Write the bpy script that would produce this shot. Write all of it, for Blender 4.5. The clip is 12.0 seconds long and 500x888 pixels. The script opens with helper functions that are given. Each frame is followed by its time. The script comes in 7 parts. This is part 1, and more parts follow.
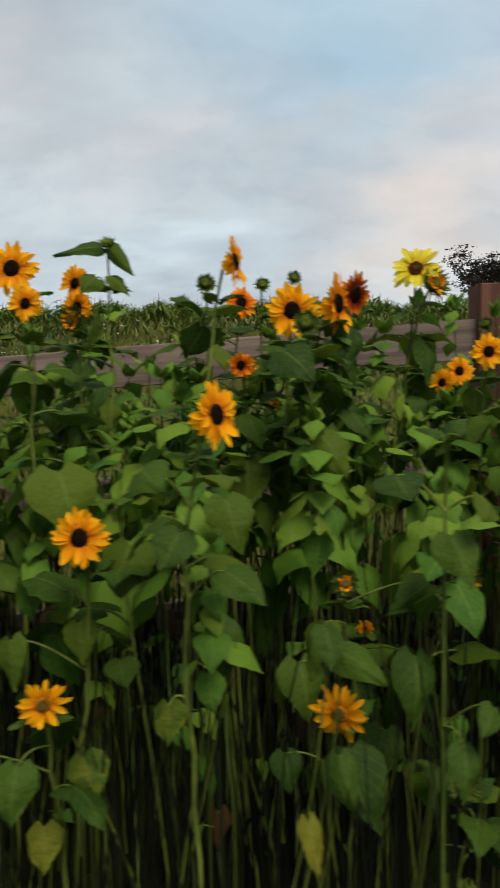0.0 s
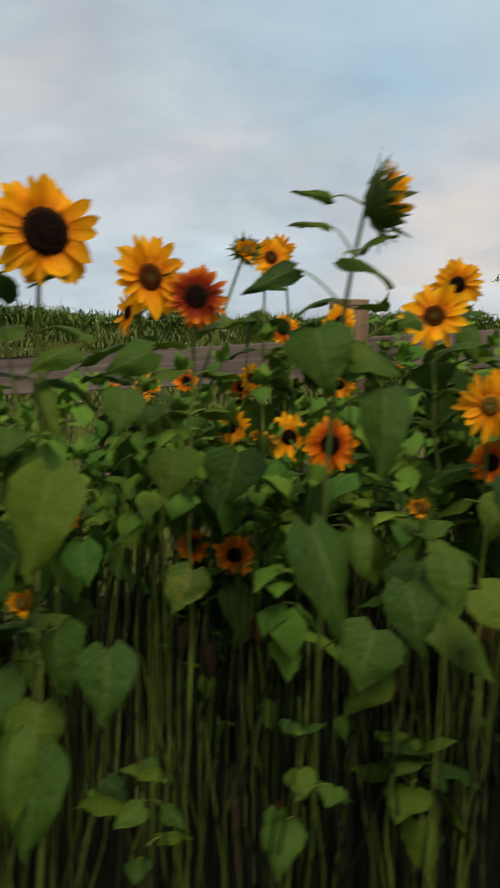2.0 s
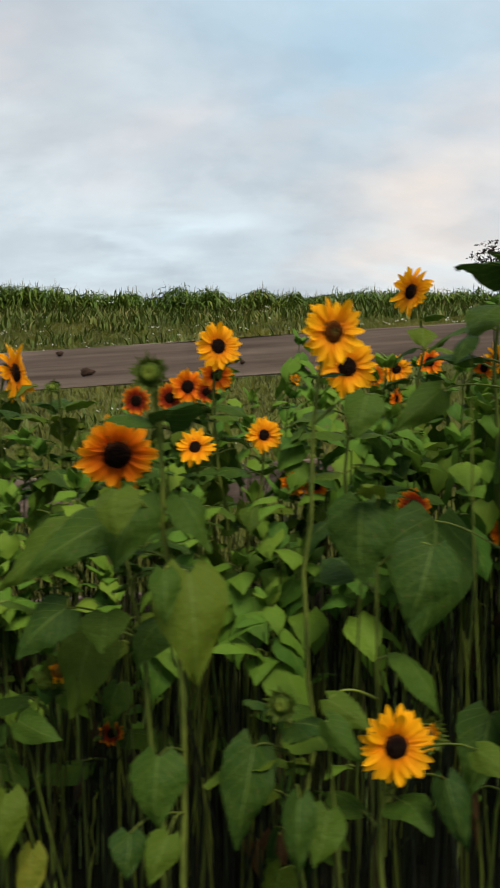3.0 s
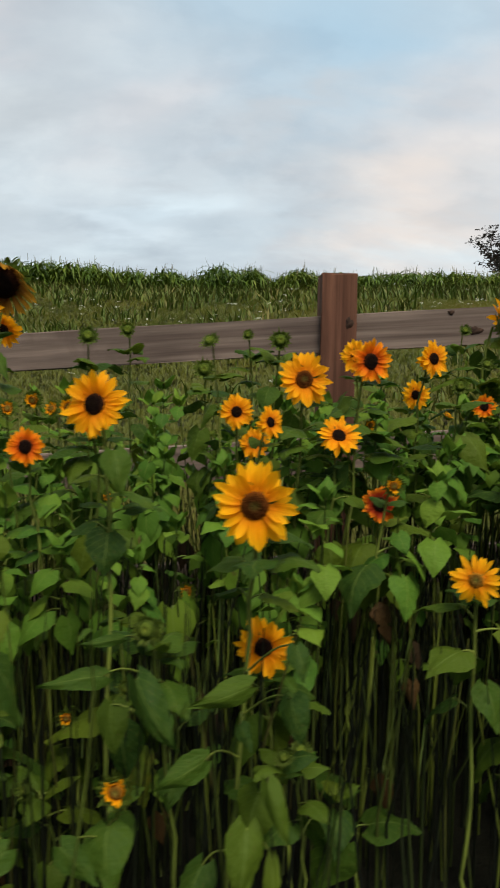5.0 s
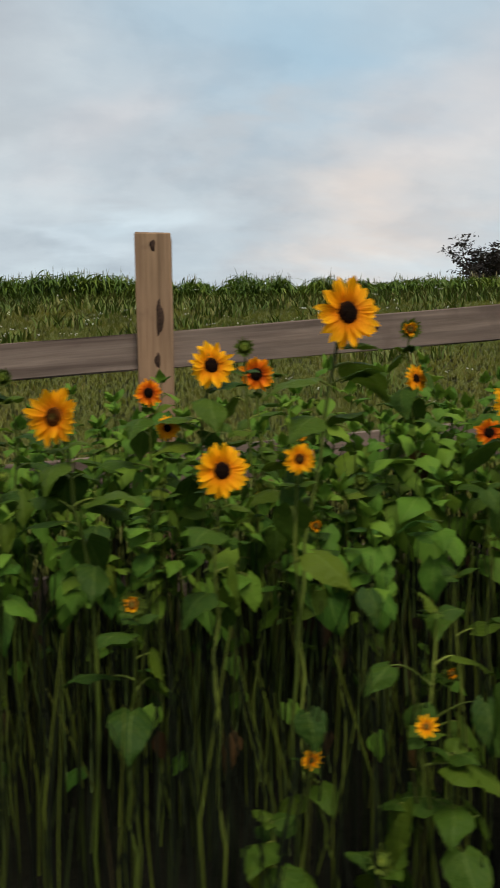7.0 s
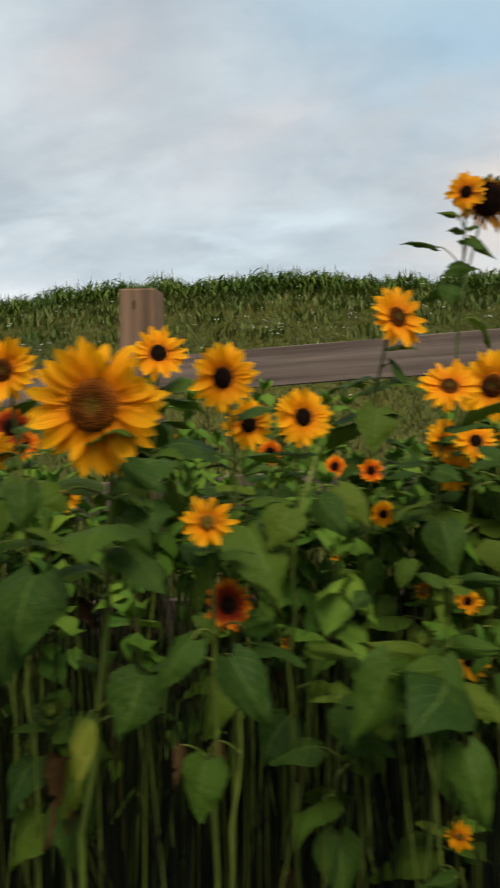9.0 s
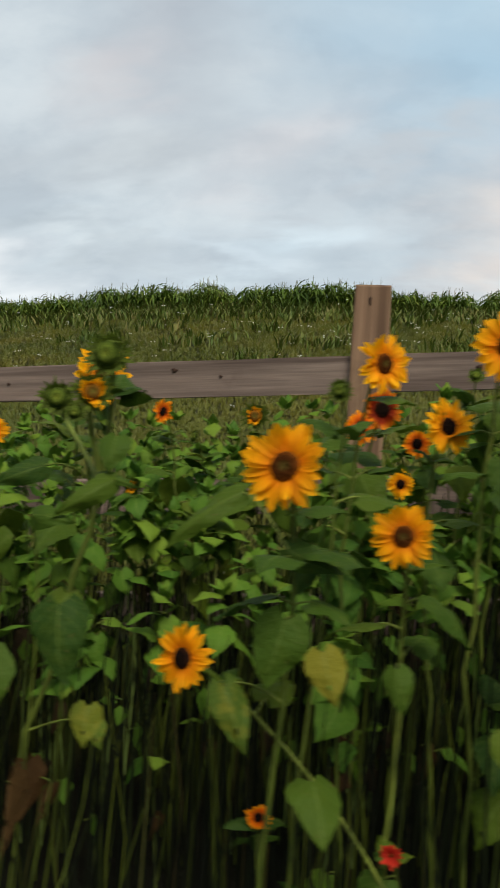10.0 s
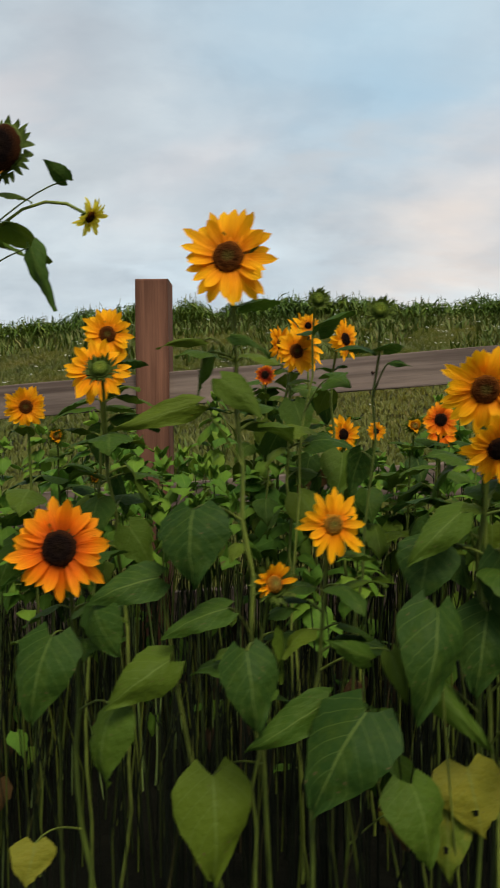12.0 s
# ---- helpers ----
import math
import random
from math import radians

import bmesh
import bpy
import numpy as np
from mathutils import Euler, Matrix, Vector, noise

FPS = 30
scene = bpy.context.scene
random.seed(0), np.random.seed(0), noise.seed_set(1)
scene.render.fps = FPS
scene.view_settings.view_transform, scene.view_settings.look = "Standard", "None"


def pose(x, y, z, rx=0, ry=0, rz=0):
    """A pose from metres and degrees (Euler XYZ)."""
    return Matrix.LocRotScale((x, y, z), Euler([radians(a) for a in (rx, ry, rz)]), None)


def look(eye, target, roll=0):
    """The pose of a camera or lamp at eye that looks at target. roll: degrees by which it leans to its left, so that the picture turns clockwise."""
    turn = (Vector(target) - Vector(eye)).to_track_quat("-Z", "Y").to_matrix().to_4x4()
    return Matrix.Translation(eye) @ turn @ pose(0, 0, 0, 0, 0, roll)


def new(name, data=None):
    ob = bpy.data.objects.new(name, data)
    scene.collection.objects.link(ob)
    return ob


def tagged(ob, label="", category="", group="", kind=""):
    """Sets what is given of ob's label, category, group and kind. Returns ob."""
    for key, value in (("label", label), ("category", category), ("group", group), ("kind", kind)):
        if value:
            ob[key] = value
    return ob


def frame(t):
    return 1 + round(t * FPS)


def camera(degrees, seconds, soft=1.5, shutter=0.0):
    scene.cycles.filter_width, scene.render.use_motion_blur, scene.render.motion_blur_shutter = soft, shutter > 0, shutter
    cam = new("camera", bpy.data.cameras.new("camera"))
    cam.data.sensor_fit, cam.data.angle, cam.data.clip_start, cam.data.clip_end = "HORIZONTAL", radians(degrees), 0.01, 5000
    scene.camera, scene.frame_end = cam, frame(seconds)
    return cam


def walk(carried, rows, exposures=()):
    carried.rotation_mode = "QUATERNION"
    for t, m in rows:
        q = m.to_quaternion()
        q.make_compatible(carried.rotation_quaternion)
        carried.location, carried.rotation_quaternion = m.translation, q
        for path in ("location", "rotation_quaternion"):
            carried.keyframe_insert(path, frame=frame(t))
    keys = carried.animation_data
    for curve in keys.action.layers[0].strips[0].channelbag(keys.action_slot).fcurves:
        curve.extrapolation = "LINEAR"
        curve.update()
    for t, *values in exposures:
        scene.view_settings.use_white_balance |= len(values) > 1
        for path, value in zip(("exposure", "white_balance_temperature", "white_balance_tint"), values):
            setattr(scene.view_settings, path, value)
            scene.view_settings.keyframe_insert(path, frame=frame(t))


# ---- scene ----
# ---- camera: a slow walk to the left along the row ----
cam = camera(40.0, 12.0, 1.8, 0.3)
PATH = [
    (0, (-0.225, 0.262, 1.411), (-0.220, 2.257, 1.270), -0.21),
    (0.2, (-0.350, 0.239, 1.415), (-0.394, 2.234, 1.282), -0.01),
    (0.5, (-0.607, 0.217, 1.421), (-0.687, 2.212, 1.292), -0.27),
    (0.8, (-0.894, 0.249, 1.382), (-1.034, 2.239, 1.247), -0.80),
    (1, (-1.096, 0.259, 1.375), (-1.258, 2.248, 1.256), -1.15),
    (1.3, (-1.402, 0.241, 1.347), (-1.495, 2.236, 1.240), -0.09),
    (1.5, (-1.612, 0.189, 1.308), (-1.684, 2.185, 1.205), 0.62),
    (1.7, (-1.824, 0.152, 1.277), (-1.907, 2.148, 1.197), 0.96),
    (2, (-2.116, 0.117, 1.215), (-2.198, 2.113, 1.118), 1.23),
    (2.2, (-2.342, 0.169, 1.202), (-2.441, 2.162, 1.062), 1.55),
    (2.5, (-2.631, 0.223, 1.224), (-2.732, 2.214, 1.057), 0.89),
    (2.7, (-2.810, 0.208, 1.210), (-2.881, 2.199, 1.030), 0.69),
    (3, (-3.033, 0.177, 1.212), (-3.027, 2.171, 1.058), 0.36),
    (3.2, (-3.181, 0.166, 1.193), (-3.185, 2.160, 1.049), 0.44),
    (3.5, (-3.446, 0.168, 1.123), (-3.500, 2.162, 0.975), 0.44),
    (3.7, (-3.651, 0.189, 1.101), (-3.703, 2.182, 0.942), 0.37),
    (4, (-3.909, 0.191, 1.104), (-3.942, 2.183, 0.934), 0.96),
    (4.5, (-4.262, 0.136, 1.103), (-4.266, 2.127, 0.913), 1.37),
    (5, (-4.603, 0.049, 1.092), (-4.549, 2.038, 0.890), 0.97),
    (5.3, (-4.841, -0.011, 1.056), (-4.725, 1.976, 0.856), 0.57),
    (5.5, (-5.019, -0.051, 1.007), (-4.858, 1.934, 0.818), 0.64),
    (5.8, (-5.261, -0.076, 0.987), (-5.079, 1.908, 0.812), 0.18),
    (6, (-5.459, -0.078, 0.986), (-5.303, 1.907, 0.801), -0.09),
    (6.2, (-5.642, -0.067, 0.970), (-5.559, 1.921, 0.768), -0.66),
    (6.5, (-5.940, -0.033, 0.964), (-5.908, 1.959, 0.786), -1.32),
    (6.7, (-6.152, -0.030, 0.943), (-6.067, 1.962, 0.778), -1.19),
    (7.1, (-6.563, -0.012, 0.915), (-6.402, 1.975, 0.751), -0.54),
    (7.5, (-6.951, 0.012, 0.890), (-6.777, 1.998, 0.732), -0.62),
    (7.9, (-7.320, 0.034, 0.853), (-7.198, 2.025, 0.712), -0.98),
    (8.3, (-7.675, 0.060, 0.820), (-7.668, 2.056, 0.697), -0.91),
    (8.5, (-7.847, 0.089, 0.821), (-7.921, 2.084, 0.694), -0.63),
    (8.6, (-7.931, 0.116, 0.825), (-8.043, 2.108, 0.685), -0.60),
    (8.7, (-8.009, 0.145, 0.826), (-8.149, 2.134, 0.666), -0.50),
    (9, (-8.278, 0.187, 0.851), (-8.545, 2.162, 0.689), 0.03),
    (9.2, (-8.470, 0.169, 0.826), (-8.776, 2.139, 0.669), 1.60),
    (9.5, (-8.704, 0.111, 0.802), (-8.978, 2.086, 0.647), 2.35),
    (9.8, (-8.946, 0.071, 0.792), (-9.226, 2.047, 0.666), 3.07),
    (10, (-9.110, 0.061, 0.769), (-9.400, 2.035, 0.640), 2.92),
    (10.2, (-9.303, 0.057, 0.765), (-9.622, 2.026, 0.631), 2.04),
    (10.5, (-9.571, -0.017, 0.762), (-9.936, 1.945, 0.628), 1.63),
    (10.8, (-9.833, -0.099, 0.709), (-10.140, 1.872, 0.574), 1.18),
    (11, (-10.016, -0.142, 0.697), (-10.282, 1.837, 0.583), 1.00),
    (11.2, (-10.211, -0.178, 0.667), (-10.461, 1.802, 0.544), 1.14),
    (11.5, (-10.519, -0.144, 0.619), (-10.744, 1.841, 0.517), 0.87),
    (11.8, (-10.802, -0.152, 0.600), (-10.953, 1.841, 0.535), 0.01),
    (12, (-10.962, -0.181, 0.582), (-11.039, 1.816, 0.512), -0.25),
]
# the clip's camera darkens and brightens its picture a little on the way
walk(cam, [(t, look(eye, target, roll)) for t, eye, target, roll in PATH],
     [(0, -0.03), (1.5, -0.02), (2.0, -0.10), (2.5, 0.03), (3.0, 0.14), (3.5, 0.06), (5.5, 0.10), (6.0, 0.09), (6.5, -0.06), (8.5, 0.0), (12.0, 0.03)])

# ---- fitted numbers of the place ----
SKY_STRENGTH, SUN_STRENGTH = 1.10, 4.3
SKY_SHIFT = (0.4, 1.3, 0.0)
FALL = 0.0745  # how far the field falls along the row, for each metre
POST_FIRST, POST_STEP = 3.043, 2.4345
POST_SHIFT = {2: -0.10}  # the posts that stand a little off the even spacing
FENCE_TOPS = (2.03, 1.81, 1.645, 1.487, 1.53, 1.228, 1.185, 0.99, 0.83)
POST_KNOTS = {3: ((0.04, 0.19, 0.016, 0.022),), 4: ((0.0, 0.05, 0.013, 0.026), (0.022, 0.33, 0.016, 0.07), (0.01, 0.5, 0.012, 0.03)), 5: ((-0.01, 0.06, 0.006, 0.02),)}
RAIL_TOPS, RAIL_Y = (1.640, 1.160, 0.680), 0.05
RAIL_KNOTS = {2: ((-3.74, 0.058, 0.014, 0.01), (-3.643, -0.018, 0.03, 0.016), (-3.057, -0.018, 0.009, 0.008)),
              3: ((-5.72, 0.018, 0.008, 0.007),), 4: ((-8.646, 0.013, 0.013, 0.011),),
              5: ((-9.83, 0.037, 0.015, 0.01), (-9.64, 0.008, 0.008, 0.007), (-10.55, 0.0, 0.008, 0.007),
                  (-10.87, 0.027, 0.013, 0.01), (-11.1, -0.042, 0.02, 0.013))}

# ---- sky and light ----
world = bpy.data.worlds.new("evening_sky")
scene.world = world
world.use_nodes = True
wn, wl = world.node_tree.nodes, world.node_tree.links
wn.clear()


def wnode(kind, **values):
    n = wn.new(kind)
    for key, value in values.items():
        n.inputs[key].default_value = value
    return n


SUN_ELEVATION, SUN_TURN = radians(58), radians(152)
clear = wn.new("ShaderNodeTexSky")
clear.sky_type, clear.sun_disc = "NISHITA", False
clear.sun_elevation, clear.sun_rotation = SUN_ELEVATION, SUN_TURN
place = wn.new("ShaderNodeTexCoord")
split = wn.new("ShaderNodeSeparateXYZ")
wl.new(place.outputs["Generated"], split.inputs[0])
up = wn.new("ShaderNodeMath")
up.operation = "MAXIMUM"
up.inputs[1].default_value = 0.0
wl.new(split.outputs["Z"], up.inputs[0])
lift = wn.new("ShaderNodeMath")
lift.operation = "ADD"
lift.inputs[1].default_value = 0.5
wl.new(up.outputs[0], lift.inputs[0])
flat = wn.new("ShaderNodeVectorMath")
flat.operation = "DIVIDE"
wl.new(place.outputs["Generated"], flat.inputs[0])
wl.new(lift.outputs[0], flat.inputs[1])


def sky_noise(scale, detail, rough, shift, stretch):
    m = wn.new("ShaderNodeMapping")
    m.inputs["Location"].default_value = shift
    m.inputs["Scale"].default_value = stretch
    m.inputs["Rotation"].default_value = (0, 0, radians(-12))
    n = wnode("ShaderNodeTexNoise", Scale=scale, Detail=detail, Roughness=rough, Distortion=0.15)
    wl.new(flat.outputs[0], m.inputs[0])
    wl.new(m.outputs[0], n.inputs["Vector"])
    return n.outputs["Fac"]


def sky_ramp(source, stops):
    r = wn.new("ShaderNodeValToRGB")
    r.color_ramp.interpolation = "EASE"
    el = r.color_ramp.elements
    el[0].position, el[0].color = stops[0][0], (*stops[0][1], 1)
    el[1].position, el[1].color = stops[-1][0], (*stops[-1][1], 1)
    for p, c in stops[1:-1]:
        el.new(p).color = (*c, 1)
    wl.new(source, r.inputs[0])
    return r.outputs[0]


def sky_mix(fac, a, b, how="MIX"):
    m = wn.new("ShaderNodeMixRGB")
    m.blend_type = how
    for slot, v in zip(m.inputs, (fac, a, b)):
        if hasattr(v, "links") or hasattr(v, "is_linked"):
            wl.new(v, slot)
        else:
            slot.default_value = v
    return m.outputs[0]


def sky_calc(how, a, b=0.0):
    m = wn.new("ShaderNodeMath")
    m.operation = how
    for slot, v in zip(m.inputs, (a, b)):
        if hasattr(v, "is_linked"):
            wl.new(v, slot)
        else:
            slot.default_value = v
    return m.outputs[0]


# bearing (degrees to the right of straight ahead) and height of a direction, both blurred by drifting cloud edges
bearing = sky_calc("MULTIPLY", sky_calc("ARCTAN2", split.outputs["X"], split.outputs["Y"]), 57.2958)
height_up = sky_calc("MULTIPLY", sky_calc("ARCSINE", split.outputs["Z"]), 57.2958)
drift = sky_noise(3.6, 4.0, 0.5, (1.7, 0.2, 0), (0.8, 1.3, 1.0))
fray = sky_noise(5.0, 4.5, 0.5, (5.1, 2.2, 0), (0.7, 1.7, 1.0))
bearing_b = sky_calc("ADD", bearing, sky_calc("MULTIPLY", sky_calc("SUBTRACT", drift, 0.5), 26.0))
height_b = sky_calc("ADD", height_up, sky_calc("MULTIPLY", sky_calc("SUBTRACT", fray, 0.5), 11.0))


def cloud(at, up_at, wide, tall, tilt=0.0, share=1.0):
    """How much of a cloud lies in a direction: a soft, frayed, slanting bank."""
    da, de = sky_calc("SUBTRACT", bearing_b, at), sky_calc("SUBTRACT", height_b, up_at)
    c, q = math.cos(radians(tilt)), math.sin(radians(tilt))
    u = sky_calc("DIVIDE", sky_calc("ADD", sky_calc("MULTIPLY", da, c), sky_calc("MULTIPLY", de, q)), wide)
    v = sky_calc("DIVIDE", sky_calc("SUBTRACT", sky_calc("MULTIPLY", de, c), sky_calc("MULTIPLY", da, q)), tall)
    far = sky_calc("ADD", sky_calc("MULTIPLY", u, u), sky_calc("MULTIPLY", v, v))
    return sky_calc("MULTIPLY", sky_calc("EXPONENT", sky_calc("MULTIPLY", far, -1.0)), share)


thin_sky = sky_mix(1.0, clear.outputs[0], (0.10, 0.10, 0.10, 1), "MULTIPLY")
blue = sky_mix(0.12, (0.41, 0.59, 0.715, 1), thin_sky)
sheet = sky_ramp(sky_noise(1.9, 8.0, 0.60, SKY_SHIFT, (0.8, 1.25, 1.0)), [(0.35, (0.425, 0.49, 0.545)), (0.5, (0.515, 0.585, 0.635)), (0.65, (0.61, 0.675, 0.71))])
sky_colour = sheet
# grey banks on the upper left, with a rosy one below them
sky_colour = sky_mix(cloud(-17, 26, 9, 4.5, 25, 0.75), sky_colour, (0.41, 0.455, 0.505, 1))
sky_colour = sky_mix(cloud(-21, 18.5, 9, 2.2, 12, 0.8), sky_colour, (0.43, 0.475, 0.515, 1))
sky_colour = sky_mix(cloud(-24, 23.5, 5, 1.8, 20, 0.55), sky_colour, (0.60, 0.57, 0.58, 1))
sky_colour = sky_mix(cloud(-7, 20, 7, 3.2, 20, 0.7), sky_colour, (0.65, 0.645, 0.66, 1))
# the clear gap high on the right
sky_colour = sky_mix(cloud(9, 25.5, 13, 6.0, -14, 0.85), sky_colour, blue)
sky_colour = sky_mix(cloud(20, 40, 24, 13, 0, 0.75), sky_colour, blue)
# the rosy glow low on the right, and a paler veil above it
sky_colour = sky_mix(cloud(22, 20, 12, 5, 25, 0.6), sky_colour, (0.66, 0.63, 0.63, 1))
sky_colour = sky_mix(cloud(15, 12.5, 8.5, 5.5, 8, 0.95), sky_colour, (0.735, 0.665, 0.615, 1))
# dark streaks and pale rifts low over the field
sky_colour = sky_mix(cloud(3.0, 19.3, 6.5, 0.9, 22, 0.75), sky_colour, (0.50, 0.545, 0.585, 1))
sky_colour = sky_mix(cloud(-5, 15.6, 7, 0.8, 14, 0.6), sky_colour, (0.49, 0.535, 0.575, 1))
low = sky_ramp(split.outputs["Z"], [(0.12, (1, 1, 1)), (0.36, (0, 0, 0))])
rift = sky_ramp(sky_noise(3.6, 7.0, 0.55, (3.1, 0.4, 0), (0.6, 1.8, 1.0)), [(0.42, (0, 0, 0)), (0.70, (0.7, 0.7, 0.7))])
sky_colour = sky_mix(sky_mix(1.0, rift, low, "MULTIPLY"), sky_colour, (0.62, 0.72, 0.77, 1))
sky_colour = sky_mix(cloud(-4.5, 13.4, 6.0, 1.5, 2, 0.8), sky_colour, (0.65, 0.76, 0.82, 1))
sky_colour = sky_mix(cloud(-10.5, 11.6, 5.5, 1.1, -12, 0.75), sky_colour, (0.66, 0.755, 0.81, 1))
sky_colour = sky_mix(cloud(2, 10.2, 8, 1.8, 5, 0.7), sky_colour, (0.51, 0.60, 0.66, 1))
sky_colour = sky_mix(cloud(-25, 12.5, 7, 0.9, -6, 0.8), sky_colour, (0.46, 0.525, 0.57, 1))
sky_colour = sky_mix(cloud(-30, 8.0, 9, 2.2, -6, 0.95), sky_colour, (0.82, 0.86, 0.88, 1))
mottle = sky_ramp(sky_noise(5.0, 5.0, 0.55, (2.3, 4.1, 0), (0.85, 1.2, 1.0)), [(0.34, (0.91, 0.922, 0.935)), (0.5, (1.0, 1.0, 1.0)), (0.66, (1.075, 1.065, 1.05))])
sky_colour = sky_mix(1.0, sky_colour, mottle, "MULTIPLY")
background = wn.new("ShaderNodeBackground")
background.inputs["Strength"].default_value = SKY_STRENGTH
wl.new(sky_colour, background.inputs["Color"])
out = wn.new("ShaderNodeOutputWorld")
wl.new(background.outputs[0], out.inputs[0])

sun_data = bpy.data.lights.new("veiled_sun", "SUN")
sun_data.energy, sun_data.angle, sun_data.color = SUN_STRENGTH, radians(30), (1.0, 0.92, 0.76)
sun = new("veiled_sun", sun_data)
sun_way = Vector((math.sin(SUN_TURN) * math.cos(SUN_ELEVATION), math.cos(SUN_TURN) * math.cos(SUN_ELEVATION), math.sin(SUN_ELEVATION)))
sun.matrix_world = look((0, 0, 30), Vector((0, 0, 30)) - sun_way)


# ---- materials ----
def material(name, rough=0.6, spec=0.3):
    m = bpy.data.materials.new(name)
    m.use_nodes = True
    n, l = m.node_tree.nodes, m.node_tree.links
    b = n["Principled BSDF"]
    b.inputs["Roughness"].default_value = rough
    b.inputs["Specular IOR Level"].default_value = spec
    return m, n, l, b


def ramp(n, l, source, stops, ease=False):
    r = n.new("ShaderNodeValToRGB")
    if ease:
        r.color_ramp.interpolation = "EASE"
    el = r.color_ramp.elements
    el[0].position, el[0].color = stops[0][0], (*stops[0][1], 1)
    el[1].position, el[1].color = stops[-1][0], (*stops[-1][1], 1)
    for p, c in stops[1:-1]:
        el.new(p).color = (*c, 1)
    l.new(source, r.inputs[0])
    return r.outputs[0]


def mix(n, l, fac, a, b, how="MIX"):
    m = n.new("ShaderNodeMixRGB")
    m.blend_type = how
    for slot, v in zip(m.inputs, (fac, a, b)):
        if hasattr(v, "is_linked"):
            l.new(v, slot)
        else:
            slot.default_value = v
    return m.outputs[0]


def calc(n, l, how, a, b=0.0):
    m = n.new("ShaderNodeMath")
    m.operation = how
    for slot, v in zip(m.inputs, (a, b)):
        if hasattr(v, "is_linked"):
            l.new(v, slot)
        else:
            slot.default_value = v
    return m.outputs[0]


def grain(n, l, scale, detail=4.0, rough=0.55, coords=None, stretch=None):
    t = n.new("ShaderNodeTexNoise")
    t.inputs["Scale"].default_value, t.inputs["Detail"].default_value, t.inputs["Roughness"].default_value = scale, detail, rough
    if coords is None:
        coords = n.new("ShaderNodeTexCoord").outputs["Object"]
    if stretch:
        m = n.new("ShaderNodeMapping")
        m.inputs["Scale"].default_value = stretch
        l.new(coords, m.inputs[0])
        coords = m.outputs[0]
    l.new(coords, t.inputs["Vector"])
    return t.outputs["Fac"]


def bump(n, l, b, height, strength, distance):
    u = n.new("ShaderNodeBump")
    u.inputs["Strength"].default_value, u.inputs["Distance"].default_value = strength, distance
    l.new(height, u.inputs["Height"])
    l.new(u.outputs[0], b.inputs["Normal"])


def thin(m, n, l, b, colour, share):
    """Lets some light through a leaf or a petal."""
    t = n.new("ShaderNodeBsdfTranslucent")
    l.new(colour, t.inputs["Color"])
    s = n.new("ShaderNodeMixShader")
    s.inputs[0].default_value = share
    l.new(b.outputs[0], s.inputs[1])
    l.new(t.outputs[0], s.inputs[2])
    l.new(s.outputs[0], n["Material Output"].inputs["Surface"])


def leaf_material(name, dark, light, tip, vein, joined=False, patchy=0.35):
    """uv: across the blade (0 to 1, the midrib at a half) and along it."""
    m, n, l, b = material(name, 0.58, 0.08)
    uv = n.new("ShaderNodeUVMap").outputs[0]
    xy = n.new("ShaderNodeSeparateXYZ")
    l.new(uv, xy.inputs[0])
    side = calc(n, l, "ABSOLUTE", calc(n, l, "SUBTRACT", xy.outputs[0], 0.5))
    midrib = calc(n, l, "LESS_THAN", side, 0.018)
    slant = calc(n, l, "SUBTRACT", xy.outputs[1], calc(n, l, "MULTIPLY", side, 0.75))
    rib = calc(n, l, "FRACT", calc(n, l, "MULTIPLY", slant, 6.5))
    rib = calc(n, l, "LESS_THAN", calc(n, l, "ABSOLUTE", calc(n, l, "SUBTRACT", rib, 0.5)), 0.04)
    veins = calc(n, l, "MAXIMUM", midrib, calc(n, l, "MULTIPLY", rib, 0.5))
    rnd = n.new("ShaderNodeNewGeometry").outputs["Random Per Island"] if joined else n.new("ShaderNodeObjectInfo").outputs["Random"]
    base = ramp(n, l, rnd, [(0.0, dark), (0.5, light), (0.82, tuple(0.5 * (p + q) for p, q in zip(light, tip))), (1.0, tip)])
    blot = grain(n, l, 5.0, 5.0, 0.6)
    base = mix(n, l, ramp(n, l, blot, [(0.48, (0, 0, 0)), (0.8 if patchy < 0.5 else 0.74, (patchy, patchy, patchy))]), base, (*tip, 1))
    fine = ramp(n, l, grain(n, l, 42.0, 3.0, 0.6), [(0.3, (0.92, 0.92, 0.92)), (0.7, (1.06, 1.06, 1.06))])
    base = mix(n, l, 1.0, base, fine, "MULTIPLY")
    spots = ramp(n, l, grain(n, l, 19.0, 2.0, 0.5), [(0.70, (0, 0, 0)), (0.73, (0.8, 0.8, 0.8))])
    base = mix(n, l, spots, base, (0.09, 0.06, 0.025, 1))
    base = mix(n, l, calc(n, l, "MULTIPLY", veins, 0.55), base, (*vein, 1))
    l.new(base, b.inputs["Base Color"])
    quilt = calc(n, l, "ADD", calc(n, l, "MULTIPLY", veins, -0.5), grain(n, l, 7.0, 3.0))
    bump(n, l, b, quilt, 0.28, 0.02)
    thin(m, n, l, b, base, 0.28)
    return m


